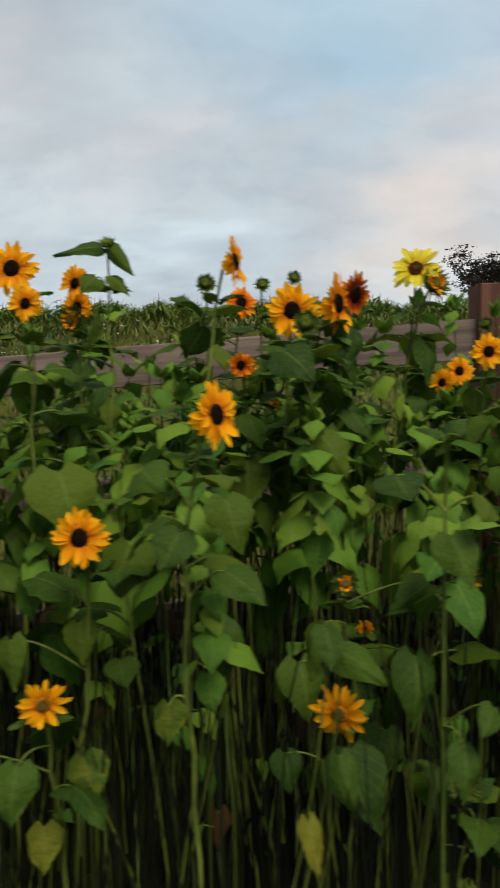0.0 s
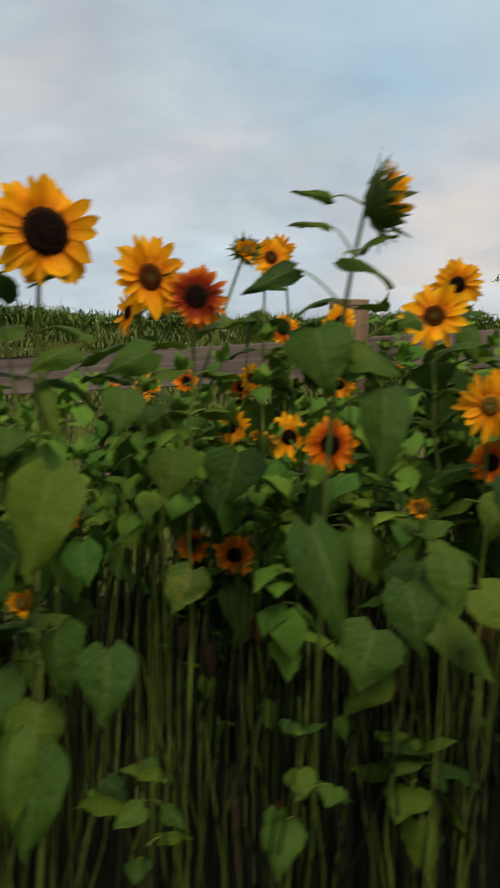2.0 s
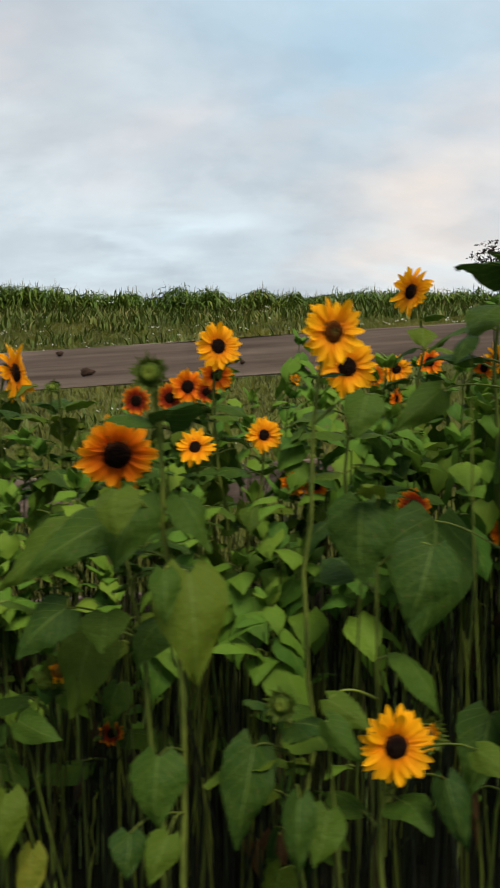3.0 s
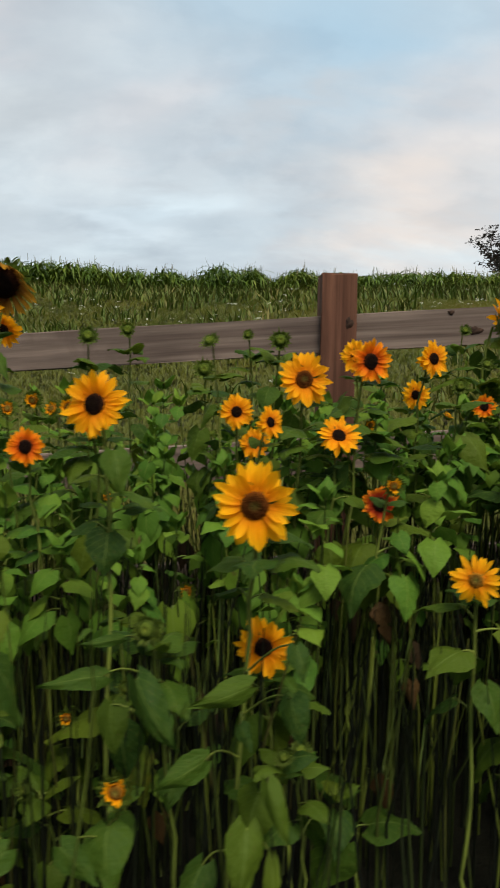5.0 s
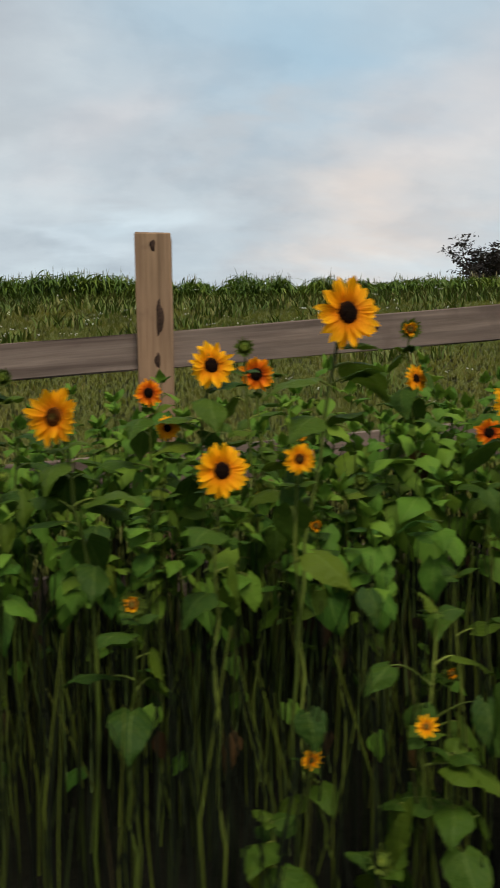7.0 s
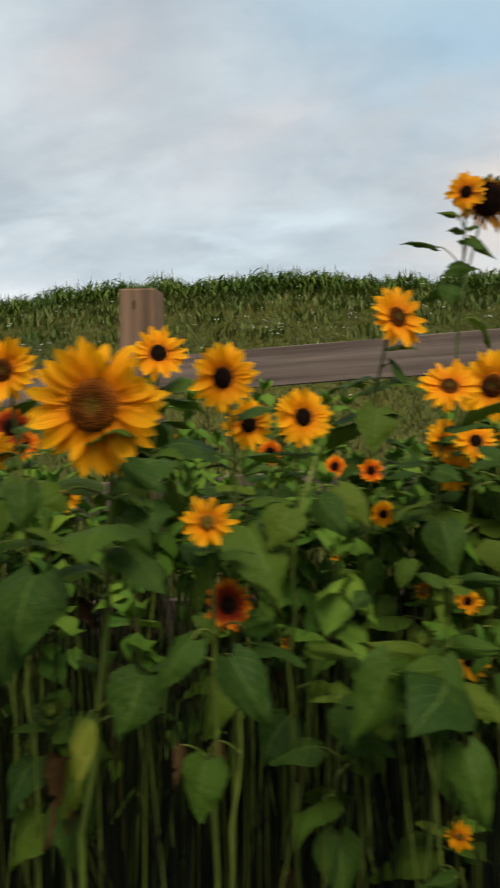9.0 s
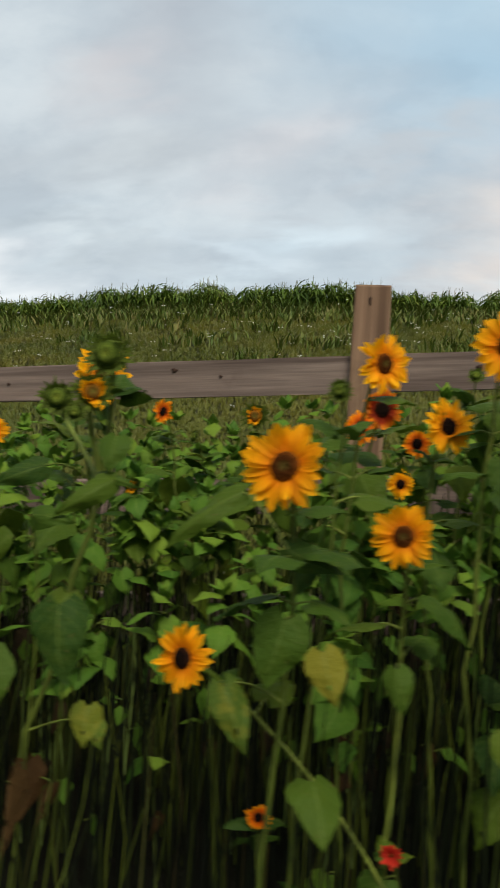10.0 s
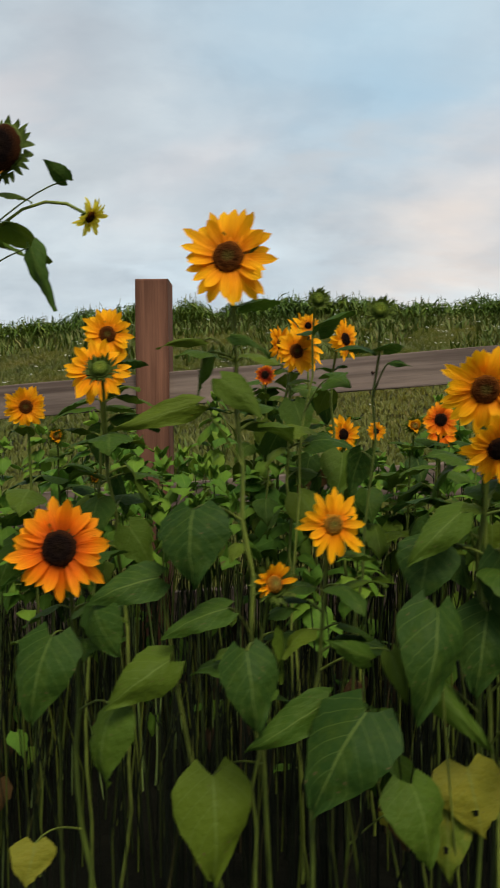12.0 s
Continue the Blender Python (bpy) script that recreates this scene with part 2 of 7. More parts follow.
# leaf tones deepened to stand for the shade low in the row
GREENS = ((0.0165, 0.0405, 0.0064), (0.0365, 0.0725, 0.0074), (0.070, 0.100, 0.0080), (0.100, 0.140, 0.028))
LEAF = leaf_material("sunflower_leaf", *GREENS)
# the same leaf in fresher, lighter tones, as if the canopy caught more light
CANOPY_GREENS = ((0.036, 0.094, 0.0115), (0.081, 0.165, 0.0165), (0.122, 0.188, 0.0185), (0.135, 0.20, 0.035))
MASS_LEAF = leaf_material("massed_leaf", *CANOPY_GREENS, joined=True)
LIT_LEAF = leaf_material("lit_canopy_leaf", *CANOPY_GREENS)
OLD_LEAF = leaf_material("yellowing_leaf", (0.0450, 0.0800, 0.0100), (0.070, 0.1060, 0.0105), (0.165, 0.1480, 0.0140), (0.1300, 0.156, 0.036), patchy=0.75)
DRY_LEAF = leaf_material("withered_leaf", (0.050, 0.026, 0.010), (0.088, 0.050, 0.017), (0.036, 0.019, 0.009), (0.095, 0.060, 0.025))

MASS_DRY = leaf_material("withered_shred", (0.0382, 0.0255, 0.0136), (0.068, 0.0425, 0.0213), (0.0298, 0.0213, 0.0127), (0.0765, 0.051, 0.0298), joined=True)


def stem_material(name, a, b_, scale=30.0, through_share=0.0):
    m, n, l, b = material(name, 0.65, 0.2)
    rnd = n.new("ShaderNodeObjectInfo").outputs["Random"]
    base = mix(n, l, rnd, (*a, 1), (*b_, 1))
    f = grain(n, l, scale, 3.0, 0.6, stretch=(1, 1, 0.12))
    worn = ramp(n, l, grain(n, l, 9.0, 4.0, 0.65), [(0.42, (0, 0, 0)), (0.66, (0.8, 0.8, 0.8))])
    base = mix(n, l, worn, base, (0.45 * a[0] + 0.006, 0.45 * a[1] + 0.007, 0.5 * a[2] + 0.003, 1))
    base = mix(n, l, 1.0, base, ramp(n, l, f, [(0.3, (0.65, 0.65, 0.65)), (0.75, (1.25, 1.25, 1.25))]), "MULTIPLY")
    l.new(base, b.inputs["Base Color"])
    bump(n, l, b, f, 0.4, 0.004)
    if through_share:
        thin(m, n, l, b, base, through_share)
    return m


STEM = stem_material("hairy_green_stem", (0.062, 0.090, 0.010), (0.168, 0.205, 0.030))
# STEM in darker tones, imitating the shade that low stems stand in
SHOOT_STEM = stem_material("shaded_thin_stem", (0.030, 0.046, 0.006), (0.066, 0.086, 0.012))
MASS_STEM = stem_material("thin_pale_stem", (0.10, 0.15, 0.03), (0.15, 0.20, 0.05))
GREEN = stem_material("green_bract", (0.070, 0.105, 0.010), (0.115, 0.160, 0.016), 60.0, 0.3)


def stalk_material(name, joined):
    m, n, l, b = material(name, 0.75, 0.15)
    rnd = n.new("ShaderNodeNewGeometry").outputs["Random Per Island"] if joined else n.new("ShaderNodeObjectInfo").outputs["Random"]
    # near-black tones hold the shade of the stand; the rest are stalk colours
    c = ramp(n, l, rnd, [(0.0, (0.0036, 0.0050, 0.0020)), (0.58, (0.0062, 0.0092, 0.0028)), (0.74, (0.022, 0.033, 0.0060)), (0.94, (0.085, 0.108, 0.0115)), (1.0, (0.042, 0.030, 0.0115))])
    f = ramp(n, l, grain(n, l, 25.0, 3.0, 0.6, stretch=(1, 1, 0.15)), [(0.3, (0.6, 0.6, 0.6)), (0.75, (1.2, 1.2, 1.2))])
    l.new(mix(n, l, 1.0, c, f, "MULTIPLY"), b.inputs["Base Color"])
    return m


STALKS = stalk_material("shade_dark_stalks", True)
STALK = stalk_material("shade_dark_stalk", False)


def petal_material(name, base_c, mid_c, tip_c):
    m, n, l, b = material(name, 0.6, 0.1)
    uv = n.new("ShaderNodeUVMap").outputs[0]
    xy = n.new("ShaderNodeSeparateXYZ")
    l.new(uv, xy.inputs[0])
    along = calc(n, l, "ADD", xy.outputs[1], calc(n, l, "MULTIPLY", calc(n, l, "SUBTRACT", grain(n, l, 4.0, 3.0), 0.5), 0.35))
    c = ramp(n, l, along, [(0.0, base_c), (0.42, mid_c), (0.95, tip_c)])
    isle = n.new("ShaderNodeNewGeometry").outputs["Random Per Island"]
    rnd = n.new("ShaderNodeObjectInfo").outputs["Random"]
    c = mix(n, l, 1.0, c, ramp(n, l, isle, [(0.0, (0.9, 0.84, 0.85)), (1.0, (1.04, 1.04, 1.04))]), "MULTIPLY")
    c = mix(n, l, 1.0, c, ramp(n, l, rnd, [(0.0, (0.9, 0.84, 0.8)), (1.0, (1.0, 1.04, 1.0))]), "MULTIPLY")
    lines = grain(n, l, 9.0, 2.0, 0.5, coords=uv, stretch=(1.4, 0.06, 1.0))
    c = mix(n, l, 1.0, c, ramp(n, l, lines, [(0.3, (0.84, 0.78, 0.78)), (0.6, (1, 1, 1))]), "MULTIPLY")
    l.new(c, b.inputs["Base Color"])
    bump(n, l, b, lines, 0.35, 0.02)
    thin(m, n, l, b, c, 0.4)
    return m


GOLD = petal_material("golden_petal", (0.84, 0.23, 0.003), (1.0, 0.43, 0.004), (1.0, 0.51, 0.007))
ORANGE = petal_material("orange_petal", (0.55, 0.06, 0.003), (0.93, 0.21, 0.005), (1.0, 0.40, 0.008))
RED = petal_material("russet_petal", (0.14, 0.008, 0.003), (0.36, 0.038, 0.005), (0.90, 0.30, 0.010))
LEMON = petal_material("lemon_petal", (0.80, 0.58, 0.02), (0.86, 0.74, 0.05), (0.90, 0.80, 0.10))
FADED = petal_material("faded_petal", (0.07, 0.024, 0.006), (0.24, 0.10, 0.012), (0.55, 0.27, 0.02))
SCARLET = petal_material("scarlet_petal", (0.42, 0.02, 0.01), (0.62, 0.035, 0.02), (0.70, 0.06, 0.03))


def disc_material(name, centre, ring, edge):
    """uv: the distance from the middle of the disc, in the first number."""
    m, n, l, b = material(name, 0.95, 0.02)
    uv = n.new("ShaderNodeUVMap").outputs[0]
    xy = n.new("ShaderNodeSeparateXYZ")
    l.new(uv, xy.inputs[0])
    away = calc(n, l, "ADD", xy.outputs[0], calc(n, l, "MULTIPLY", calc(n, l, "SUBTRACT", grain(n, l, 22.0), 0.5), 0.25))
    c = ramp(n, l, away, [(0.1, centre), (0.45, ring), (0.62, ring), (0.95, edge)])
    v = n.new("ShaderNodeTexVoronoi")
    v.inputs["Scale"].default_value = 64.0
    l.new(n.new("ShaderNodeTexCoord").outputs["Object"], v.inputs["Vector"])
    c = mix(n, l, 1.0, c, ramp(n, l, v.outputs["Distance"], [(0.0, (1.2, 1.18, 1.12)), (0.6, (0.68, 0.68, 0.68))]), "MULTIPLY")
    l.new(c, b.inputs["Base Color"])
    bump(n, l, b, v.outputs["Distance"], 0.4, -0.01)
    return m


DARK = disc_material("dark_disc", (0.014, 0.008, 0.005), (0.009, 0.005, 0.004), (0.04, 0.014, 0.005))
BROWN = disc_material("brown_disc", (0.085, 0.062, 0.014), (0.055, 0.017, 0.004), (0.15, 0.044, 0.006))
BROAD = disc_material("broad_brown_disc", (0.15, 0.085, 0.012), (0.105, 0.030, 0.005), (0.24, 0.070, 0.007))
BUDDING = disc_material("green_disc", (0.15, 0.18, 0.025), (0.09, 0.125, 0.018), (0.05, 0.08, 0.012))
OLIVE = disc_material("olive_disc", (0.15, 0.13, 0.025), (0.15, 0.075, 0.012), (0.42, 0.16, 0.01))


def wood_material(name, pale, deep, knot, along):
    m, n, l, b = material(name, 0.85, 0.15)
    rnd = n.new("ShaderNodeObjectInfo").outputs["Random"]
    coords = n.new("ShaderNodeTexCoord").outputs["Object"]
    shift = n.new("ShaderNodeVectorMath")
    l.new(coords, shift.inputs[0])
    l.new(calc(n, l, "MULTIPLY", rnd, 37.0), shift.inputs[1])
    coords = shift.outputs[0]
    fine = grain(n, l, 60.0, 5.0, 0.6, coords, along)
    broad = grain(n, l, 5.0, 4.0, 0.55, coords, tuple(0.3 + 0.7 * a for a in along))
    c = ramp(n, l, broad, [(0.3, deep), (0.7, pale)])
    c = mix(n, l, 1.0, c, ramp(n, l, fine, [(0.3, (0.66, 0.64, 0.62)), (0.7, (1.14, 1.12, 1.1))]), "MULTIPLY")
    run = ramp(n, l, grain(n, l, 17.0, 3.0, 0.6, coords, tuple(0.02 if a < 0.1 else 1.0 for a in along)), [(0.38, (0.55, 0.52, 0.52)), (0.52, (1.0, 1.0, 1.0)), (0.7, (1.12, 1.1, 1.08))])
    c = mix(n, l, 0.85, c, run, "MULTIPLY")
    stain = ramp(n, l, grain(n, l, 3.4, 5.0, 0.62, coords), [(0.56, (0, 0, 0)), (0.72, (0.7, 0.7, 0.7))])
    c = mix(n, l, stain, c, (*knot, 1))
    l.new(c, b.inputs["Base Color"])
    bump(n, l, b, fine, 0.5, 0.004)
    return m


RAIL = wood_material("weathered_rail", (0.1976, 0.152, 0.1292), (0.1368, 0.1041, 0.0912), (0.076, 0.0532, 0.0456), (0.0342, 0.76, 0.76))
STAINED = wood_material("dark_stained_post", (0.165, 0.076, 0.047), (0.092, 0.041, 0.028), (0.05, 0.03, 0.022), (1.0, 1.0, 0.045))
POST = wood_material("weathered_post", (0.2508, 0.1634, 0.1026), (0.1786, 0.1102, 0.0722), (0.0988, 0.0608, 0.0418), (0.76, 0.76, 0.0342))
KNOT, _n, _l, _b = material("dark_knot", 0.9, 0.1)
_l.new(ramp(_n, _l, grain(_n, _l, 90.0, 3.0), [(0.35, (0.02, 0.012, 0.009)), (0.7, (0.06, 0.035, 0.025))]), _b.inputs["Base Color"])

SOIL, _n, _l, _b = material("field_soil_and_turf", 0.95, 0.08)
_c = _n.new("ShaderNodeTexCoord").outputs["Object"]
_s = _n.new("ShaderNodeSeparateXYZ")
_l.new(_c, _s.inputs[0])
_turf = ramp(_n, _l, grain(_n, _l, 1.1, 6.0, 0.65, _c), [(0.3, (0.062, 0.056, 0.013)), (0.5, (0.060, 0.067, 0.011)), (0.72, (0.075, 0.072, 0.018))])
# soil kept near black so that its colour carries the bed's shade
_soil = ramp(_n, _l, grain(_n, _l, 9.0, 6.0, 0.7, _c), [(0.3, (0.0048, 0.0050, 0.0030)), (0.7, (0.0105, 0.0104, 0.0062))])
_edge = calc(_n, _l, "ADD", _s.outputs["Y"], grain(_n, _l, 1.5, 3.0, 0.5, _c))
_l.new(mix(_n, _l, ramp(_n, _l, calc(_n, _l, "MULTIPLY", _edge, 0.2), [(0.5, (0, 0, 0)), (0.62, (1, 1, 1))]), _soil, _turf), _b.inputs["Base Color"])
bump(_n, _l, _b, grain(_n, _l, 14.0, 6.0, 0.7, _c), 0.8, 0.05)


def blade_material(name, stops, through_share=0.2, level=False):
    m, n, l, b = material(name, 0.6, 0.2)
    isle = n.new("ShaderNodeNewGeometry").outputs["Random Per Island"]
    c = ramp(n, l, isle, stops)
    patch = grain(n, l, 0.45, 5.0, 0.62)
    c = mix(n, l, 1.0, c, ramp(n, l, patch, [(0.3, (0.62, 0.74, 0.7)), (0.52, (1, 1, 1)), (0.72, (1.3, 1.08, 1.15))]), "MULTIPLY")
    l.new(c, b.inputs["Base Color"])
    if level:
        up_way = n.new("ShaderNodeCombineXYZ")
        up_way.inputs[1].default_value, up_way.inputs[2].default_value = -0.25, 0.97
        l.new(up_way.outputs[0], b.inputs["Normal"])
    thin(m, n, l, b, c, through_share)
    return m


GRASS = blade_material("rough_grass", [(0.0, (0.066, 0.076, 0.0100)), (0.6, (0.072, 0.082, 0.0110)), (0.92, (0.082, 0.086, 0.015)), (1.0, (0.100, 0.090, 0.024))], 0.08, True)
WEED = blade_material("tall_weed", [(0.0, (0.050, 0.080, 0.010)), (0.6, (0.078, 0.105, 0.014)), (1.0, (0.130, 0.120, 0.035))], 0.15)
MAIZE = blade_material("maize_leaf", [(0.0, (0.040, 0.078, 0.006)), (0.6, (0.074, 0.122, 0.0095)), (1.0, (0.118, 0.152, 0.018))])
TASSEL = blade_material("maize_tassel", [(0.0, (0.136, 0.136, 0.0595)), (1.0, (0.221, 0.187, 0.102))])
WHITE, _n, _l, _b = material("white_wildflower", 0.7, 0.2)
_l.new(ramp(_n, _l, grain(_n, _l, 50.0), [(0.3, (0.55, 0.55, 0.5)), (0.7, (0.75, 0.75, 0.7))]), _b.inputs["Base Color"])
BARK, _n, _l, _b = material("tree_bark", 0.9, 0.1)
_l.new(ramp(_n, _l, grain(_n, _l, 6.0, 4.0, 0.6), [(0.3, (0.03, 0.022, 0.018)), (0.7, (0.075, 0.055, 0.045))]), _b.inputs["Base Color"])
CROWN = blade_material("tree_leaf", [(0.0, (0.0126, 0.0108, 0.009)), (0.6, (0.0216, 0.018, 0.0135)), (1.0, (0.036, 0.0234, 0.0198))], 0.1)


# ---- mesh helpers ----
def mesh(name, verts, faces, mats, slots=None, uvs=None, smooth=True):
    """A mesh from points and faces; uvs: one pair for each point."""
    me = bpy.data.meshes.new(name)
    me.from_pydata(verts, [], faces)
    for m in mats:
        me.materials.append(m)
    if slots is not None:
        me.polygons.foreach_set("material_index", slots)
    if uvs is not None:
        layer = me.uv_layers.new(name="UVMap")
        loops = np.zeros(len(me.loops), dtype=np.int32)
        me.loops.foreach_get("vertex_index", loops)
        layer.data.foreach_set("uv", np.asarray(uvs, dtype=np.float32)[loops].ravel())
    if smooth:
        me.polygons.foreach_set("use_smooth", np.ones(len(me.polygons), dtype=bool))
    me.update()
    return me


def part(name, data, parent, label="", m=None):
    """Links a mesh as one part under a thing or a part."""
    ob = new(name, data)
    ob.parent = parent
    if m is not None:
        ob.matrix_basis = m
    return tagged(ob, label)


def tube(path, radii, sides=7):
    """Points and faces of a round tube along a path."""
    verts, faces = [], []
    path = [Vector(p) for p in path]
    for k, p in enumerate(path):
        way = (path[min(k + 1, len(path) - 1)] - path[max(k - 1, 0)]).normalized()
        a = way.cross(Vector((0.31, 0.95, 0.05))).normalized()
        b = way.cross(a)
        for s in range(sides):
            w = 2 * math.pi * s / sides
            verts.append(p + radii[k] * (math.cos(w) * a + math.sin(w) * b))
    for k in range(len(path) - 1):
        for s in range(sides):
            q = (s + 1) % sides
            faces.append((k * sides + s, k * sides + q, (k + 1) * sides + q, (k + 1) * sides + s))
    faces.append(tuple(range(sides)))
    faces.append(tuple(reversed(range((len(path) - 1) * sides, len(path) * sides))))
    return verts, faces


def bow(p0, p1, p2, p3, steps):
    out = []
    for k in range(steps + 1):
        t = k / steps
        out.append((1 - t) ** 3 * p0 + 3 * t * (1 - t) ** 2 * p1 + 3 * t * t * (1 - t) * p2 + t ** 3 * p3)
    return out


# ---- the ground ----
FENCE_Y = 2.75


def ground(x, y):
    """The height of the hillside: it falls along the row and climbs from the path to the crest."""
    x = min(max(x, -44.0), 35.0)
    near = FALL * x + 0.15 * min(max(y, -3.0), FENCE_Y)
    if y <= FENCE_Y:
        return near
    t = (y - FENCE_Y) / (19.0 - FENCE_Y)
    if t <= 1.0:
        return near + (crest(x) - near) * t
    return crest(x) + 0.7 * (1 - math.exp(-(y - 19.0) / 4.0)) - 0.015 * max(0.0, y - 40.0)


def crest(x):
    """The height of the upper edge of the slope."""
    dip = min(1.0, max(0.0, (-14.5 - x) / 6.0))
    return 3.20 - 0.55 * dip * dip * (3 - 2 * dip) + 0.012 * (x + 6.0) + 0.05 * math.sin(0.55 * x + 1.0)


xs = [-900, -400, -200, -120, -80, -60, -50] + [-44 + 1.0 * k for k in range(80)] + [38, 46, 60, 80, 120, 200, 400, 900]
ys = [-900, -300, -100, -40, -20, -10, -5, -3, -2, -1.5] + [-1 + 0.25 * k for k in range(20)] + [4 + 0.8 * k for k in range(40)] + [37, 40, 45, 52, 62, 80, 110, 160, 260, 450, 900]
gv, gf = [], []
for j, y in enumerate(ys):
    for i, x in enumerate(xs):
        near = 0.03 if abs(x + 5) < 45 and -2 < y < 30 else 0.0
        gv.append((x, y, ground(x, y) + near * (noise.noise((x * 1.3, y * 1.3, 0.0)))))
for j in range(len(ys) - 1):
    for i in range(len(xs) - 1):
        a = j * len(xs) + i
        gf.append((a, a + 1, a + 1 + len(xs), a + len(xs)))
tagged(new("ground", mesh("ground", gv, gf, [SOIL])), "sloping field of rough turf and shade-darkened soil", "ground", kind="structure")

# ---- rough grass on the slope behind the fence, with white wildflowers ----
rng = random.Random(11)


def blades(name, count, spot, height, width, mat, bend=0.5, per=3):
    verts, faces = [], []
    for _ in range(count):
        x, y = spot()
        z = ground(x, y)
        for _ in range(per):
            h, w = height(y) * rng.uniform(0.55, 1.25), width(y) * rng.uniform(0.7, 1.3)
            a = rng.uniform(0, 2 * math.pi)
            dx, dy = math.cos(a), math.sin(a)
            b = rng.uniform(0.1, bend) * h
            px, py = x + rng.uniform(-0.08, 0.08), y + rng.uniform(-0.08, 0.08)
            k = len(verts)
            verts += [(px - dy * w, py + dx * w, z - 0.02), (px + dy * w, py - dx * w, z - 0.02),
                      (px + 0.35 * b * dx + dy * w * 0.8, py + 0.35 * b * dy - dx * w * 0.8, z + 0.6 * h), (px + 0.35 * b * dx - dy * w * 0.8, py + 0.35 * b * dy + dx * w * 0.8, z + 0.6 * h),
                      (px + b * dx, py + b * dy, z + h)]
            faces += [(k, k + 1, k + 2, k + 3), (k + 3, k + 2, k + 4)]
    return new(name, mesh(name, verts, faces, [mat]))


def slope_spot():
    y = FENCE_Y + 0.1 + 17.5 * rng.random() ** 1.6
    return rng.uniform(-26.0, 14.0), y


tagged(blades("grass", 165000, slope_spot, lambda y: 0.035 + 0.0032 * y, lambda y: 0.0020 + 0.0009 * y, GRASS, 2.0), "rough olive green grass covering the slope", "grass", kind="stuff")
def weed_spot():
    if rng.random() < 0.6:
        return rng.uniform(-40.0, 18.0), 18.9 - 2.4 * rng.random() ** 2
    k = rng.randrange(90)
    return -26.0 + 40.0 * ((k * 0.618) % 1.0) + rng.gauss(0, 0.35), 4.5 + 13.0 * ((k * 0.755) % 1.0) + rng.gauss(0, 0.3)


tagged(blades("weeds", 8000, weed_spot, lambda y: 0.08 + 0.013 * y, lambda y: 0.004 + 0.0013 * y, WEED, 1.2), "taller olive weeds in tufts below the maize", "weeds", kind="stuff")
wv, wf = [], []
for _ in range(260):
    y = FENCE_Y + 0.6 + 15 * rng.random() ** 1.3
    x, s = rng.uniform(-8 - 0.7 * y, 0.6 * y), 0.008 + 0.0016 * y
    if rng.random() < 0.5:
        k = rng.randrange(9)
        x, y = -15.0 + 1.9 * k + rng.gauss(0, 0.7), 8.5 + (k * 1.7) % 3.5 + rng.gauss(0, 0.6)
        s = 0.008 + 0.0016 * y
    z = ground(x, y) + 0.2 + 0.014 * y + rng.uniform(0, 0.12)
    k = len(wv)
    for c in range(rng.randint(2, 4)):
        ox, oz, r = rng.gauss(0, s), rng.gauss(0, 0.3 * s), s * rng.uniform(0.3, 0.6)
        k = len(wv)
        wv += [(x + ox + r * math.cos(w), y + r * math.sin(w), z + oz) for w in (0, 1.05, 2.1, 3.14, 4.19, 5.24)] + [(x + ox, y, z + oz + 0.5 * r), (x + ox, y, z + oz - 0.5 * r)]
        for q in range(6):
            wf += [(k + q, k + (q + 1) % 6, k + 6), (k + (q + 1) % 6, k + q, k + 7)]
tagged(new("wildflowers", mesh("wildflowers", wv, wf, [WHITE])), "scattered small white wildflowers in the grass", "wildflowers", kind="stuff")


# ---- the maize along the crest ----
def maize_height(x):
    far = min(1.0, max(0.0, (-3.0 - x) / 5.0))
    return 0.62 + 0.12 * far + 0.16 * noise.noise((0.35 * x, 3.0, 0.0)) + 0.28 * noise.noise((1.3 * x, 7.0, 0.0)) + 0.12 * noise.noise((3.7 * x, 2.0, 0.0))


mv, mf, ms = [], [], []


def ribbon(p0, way, lift_, length, wide, drop, slot):
    """A bent, pointed leaf: five crossings along a falling arc."""
    k, side = len(mv), Vector((-way.y, way.x, 0))
    for s in range(5):
        t = s / 4
        c = p0 + way * (length * t) + Vector((0, 0, lift_ * t - drop * t * t))
        w = wide * (0.35 + 1.3 * t) * (1 - t) if s < 4 else 0.0
        mv.append(c - side * w)
        mv.append(c + side * w + Vector((0, 0, 0.3 * w)))
    for s in range(4):
        mf.append((k + 2 * s, k + 2 * s + 1, k + 2 * s + 3, k + 2 * s + 2))
        ms.append(slot)


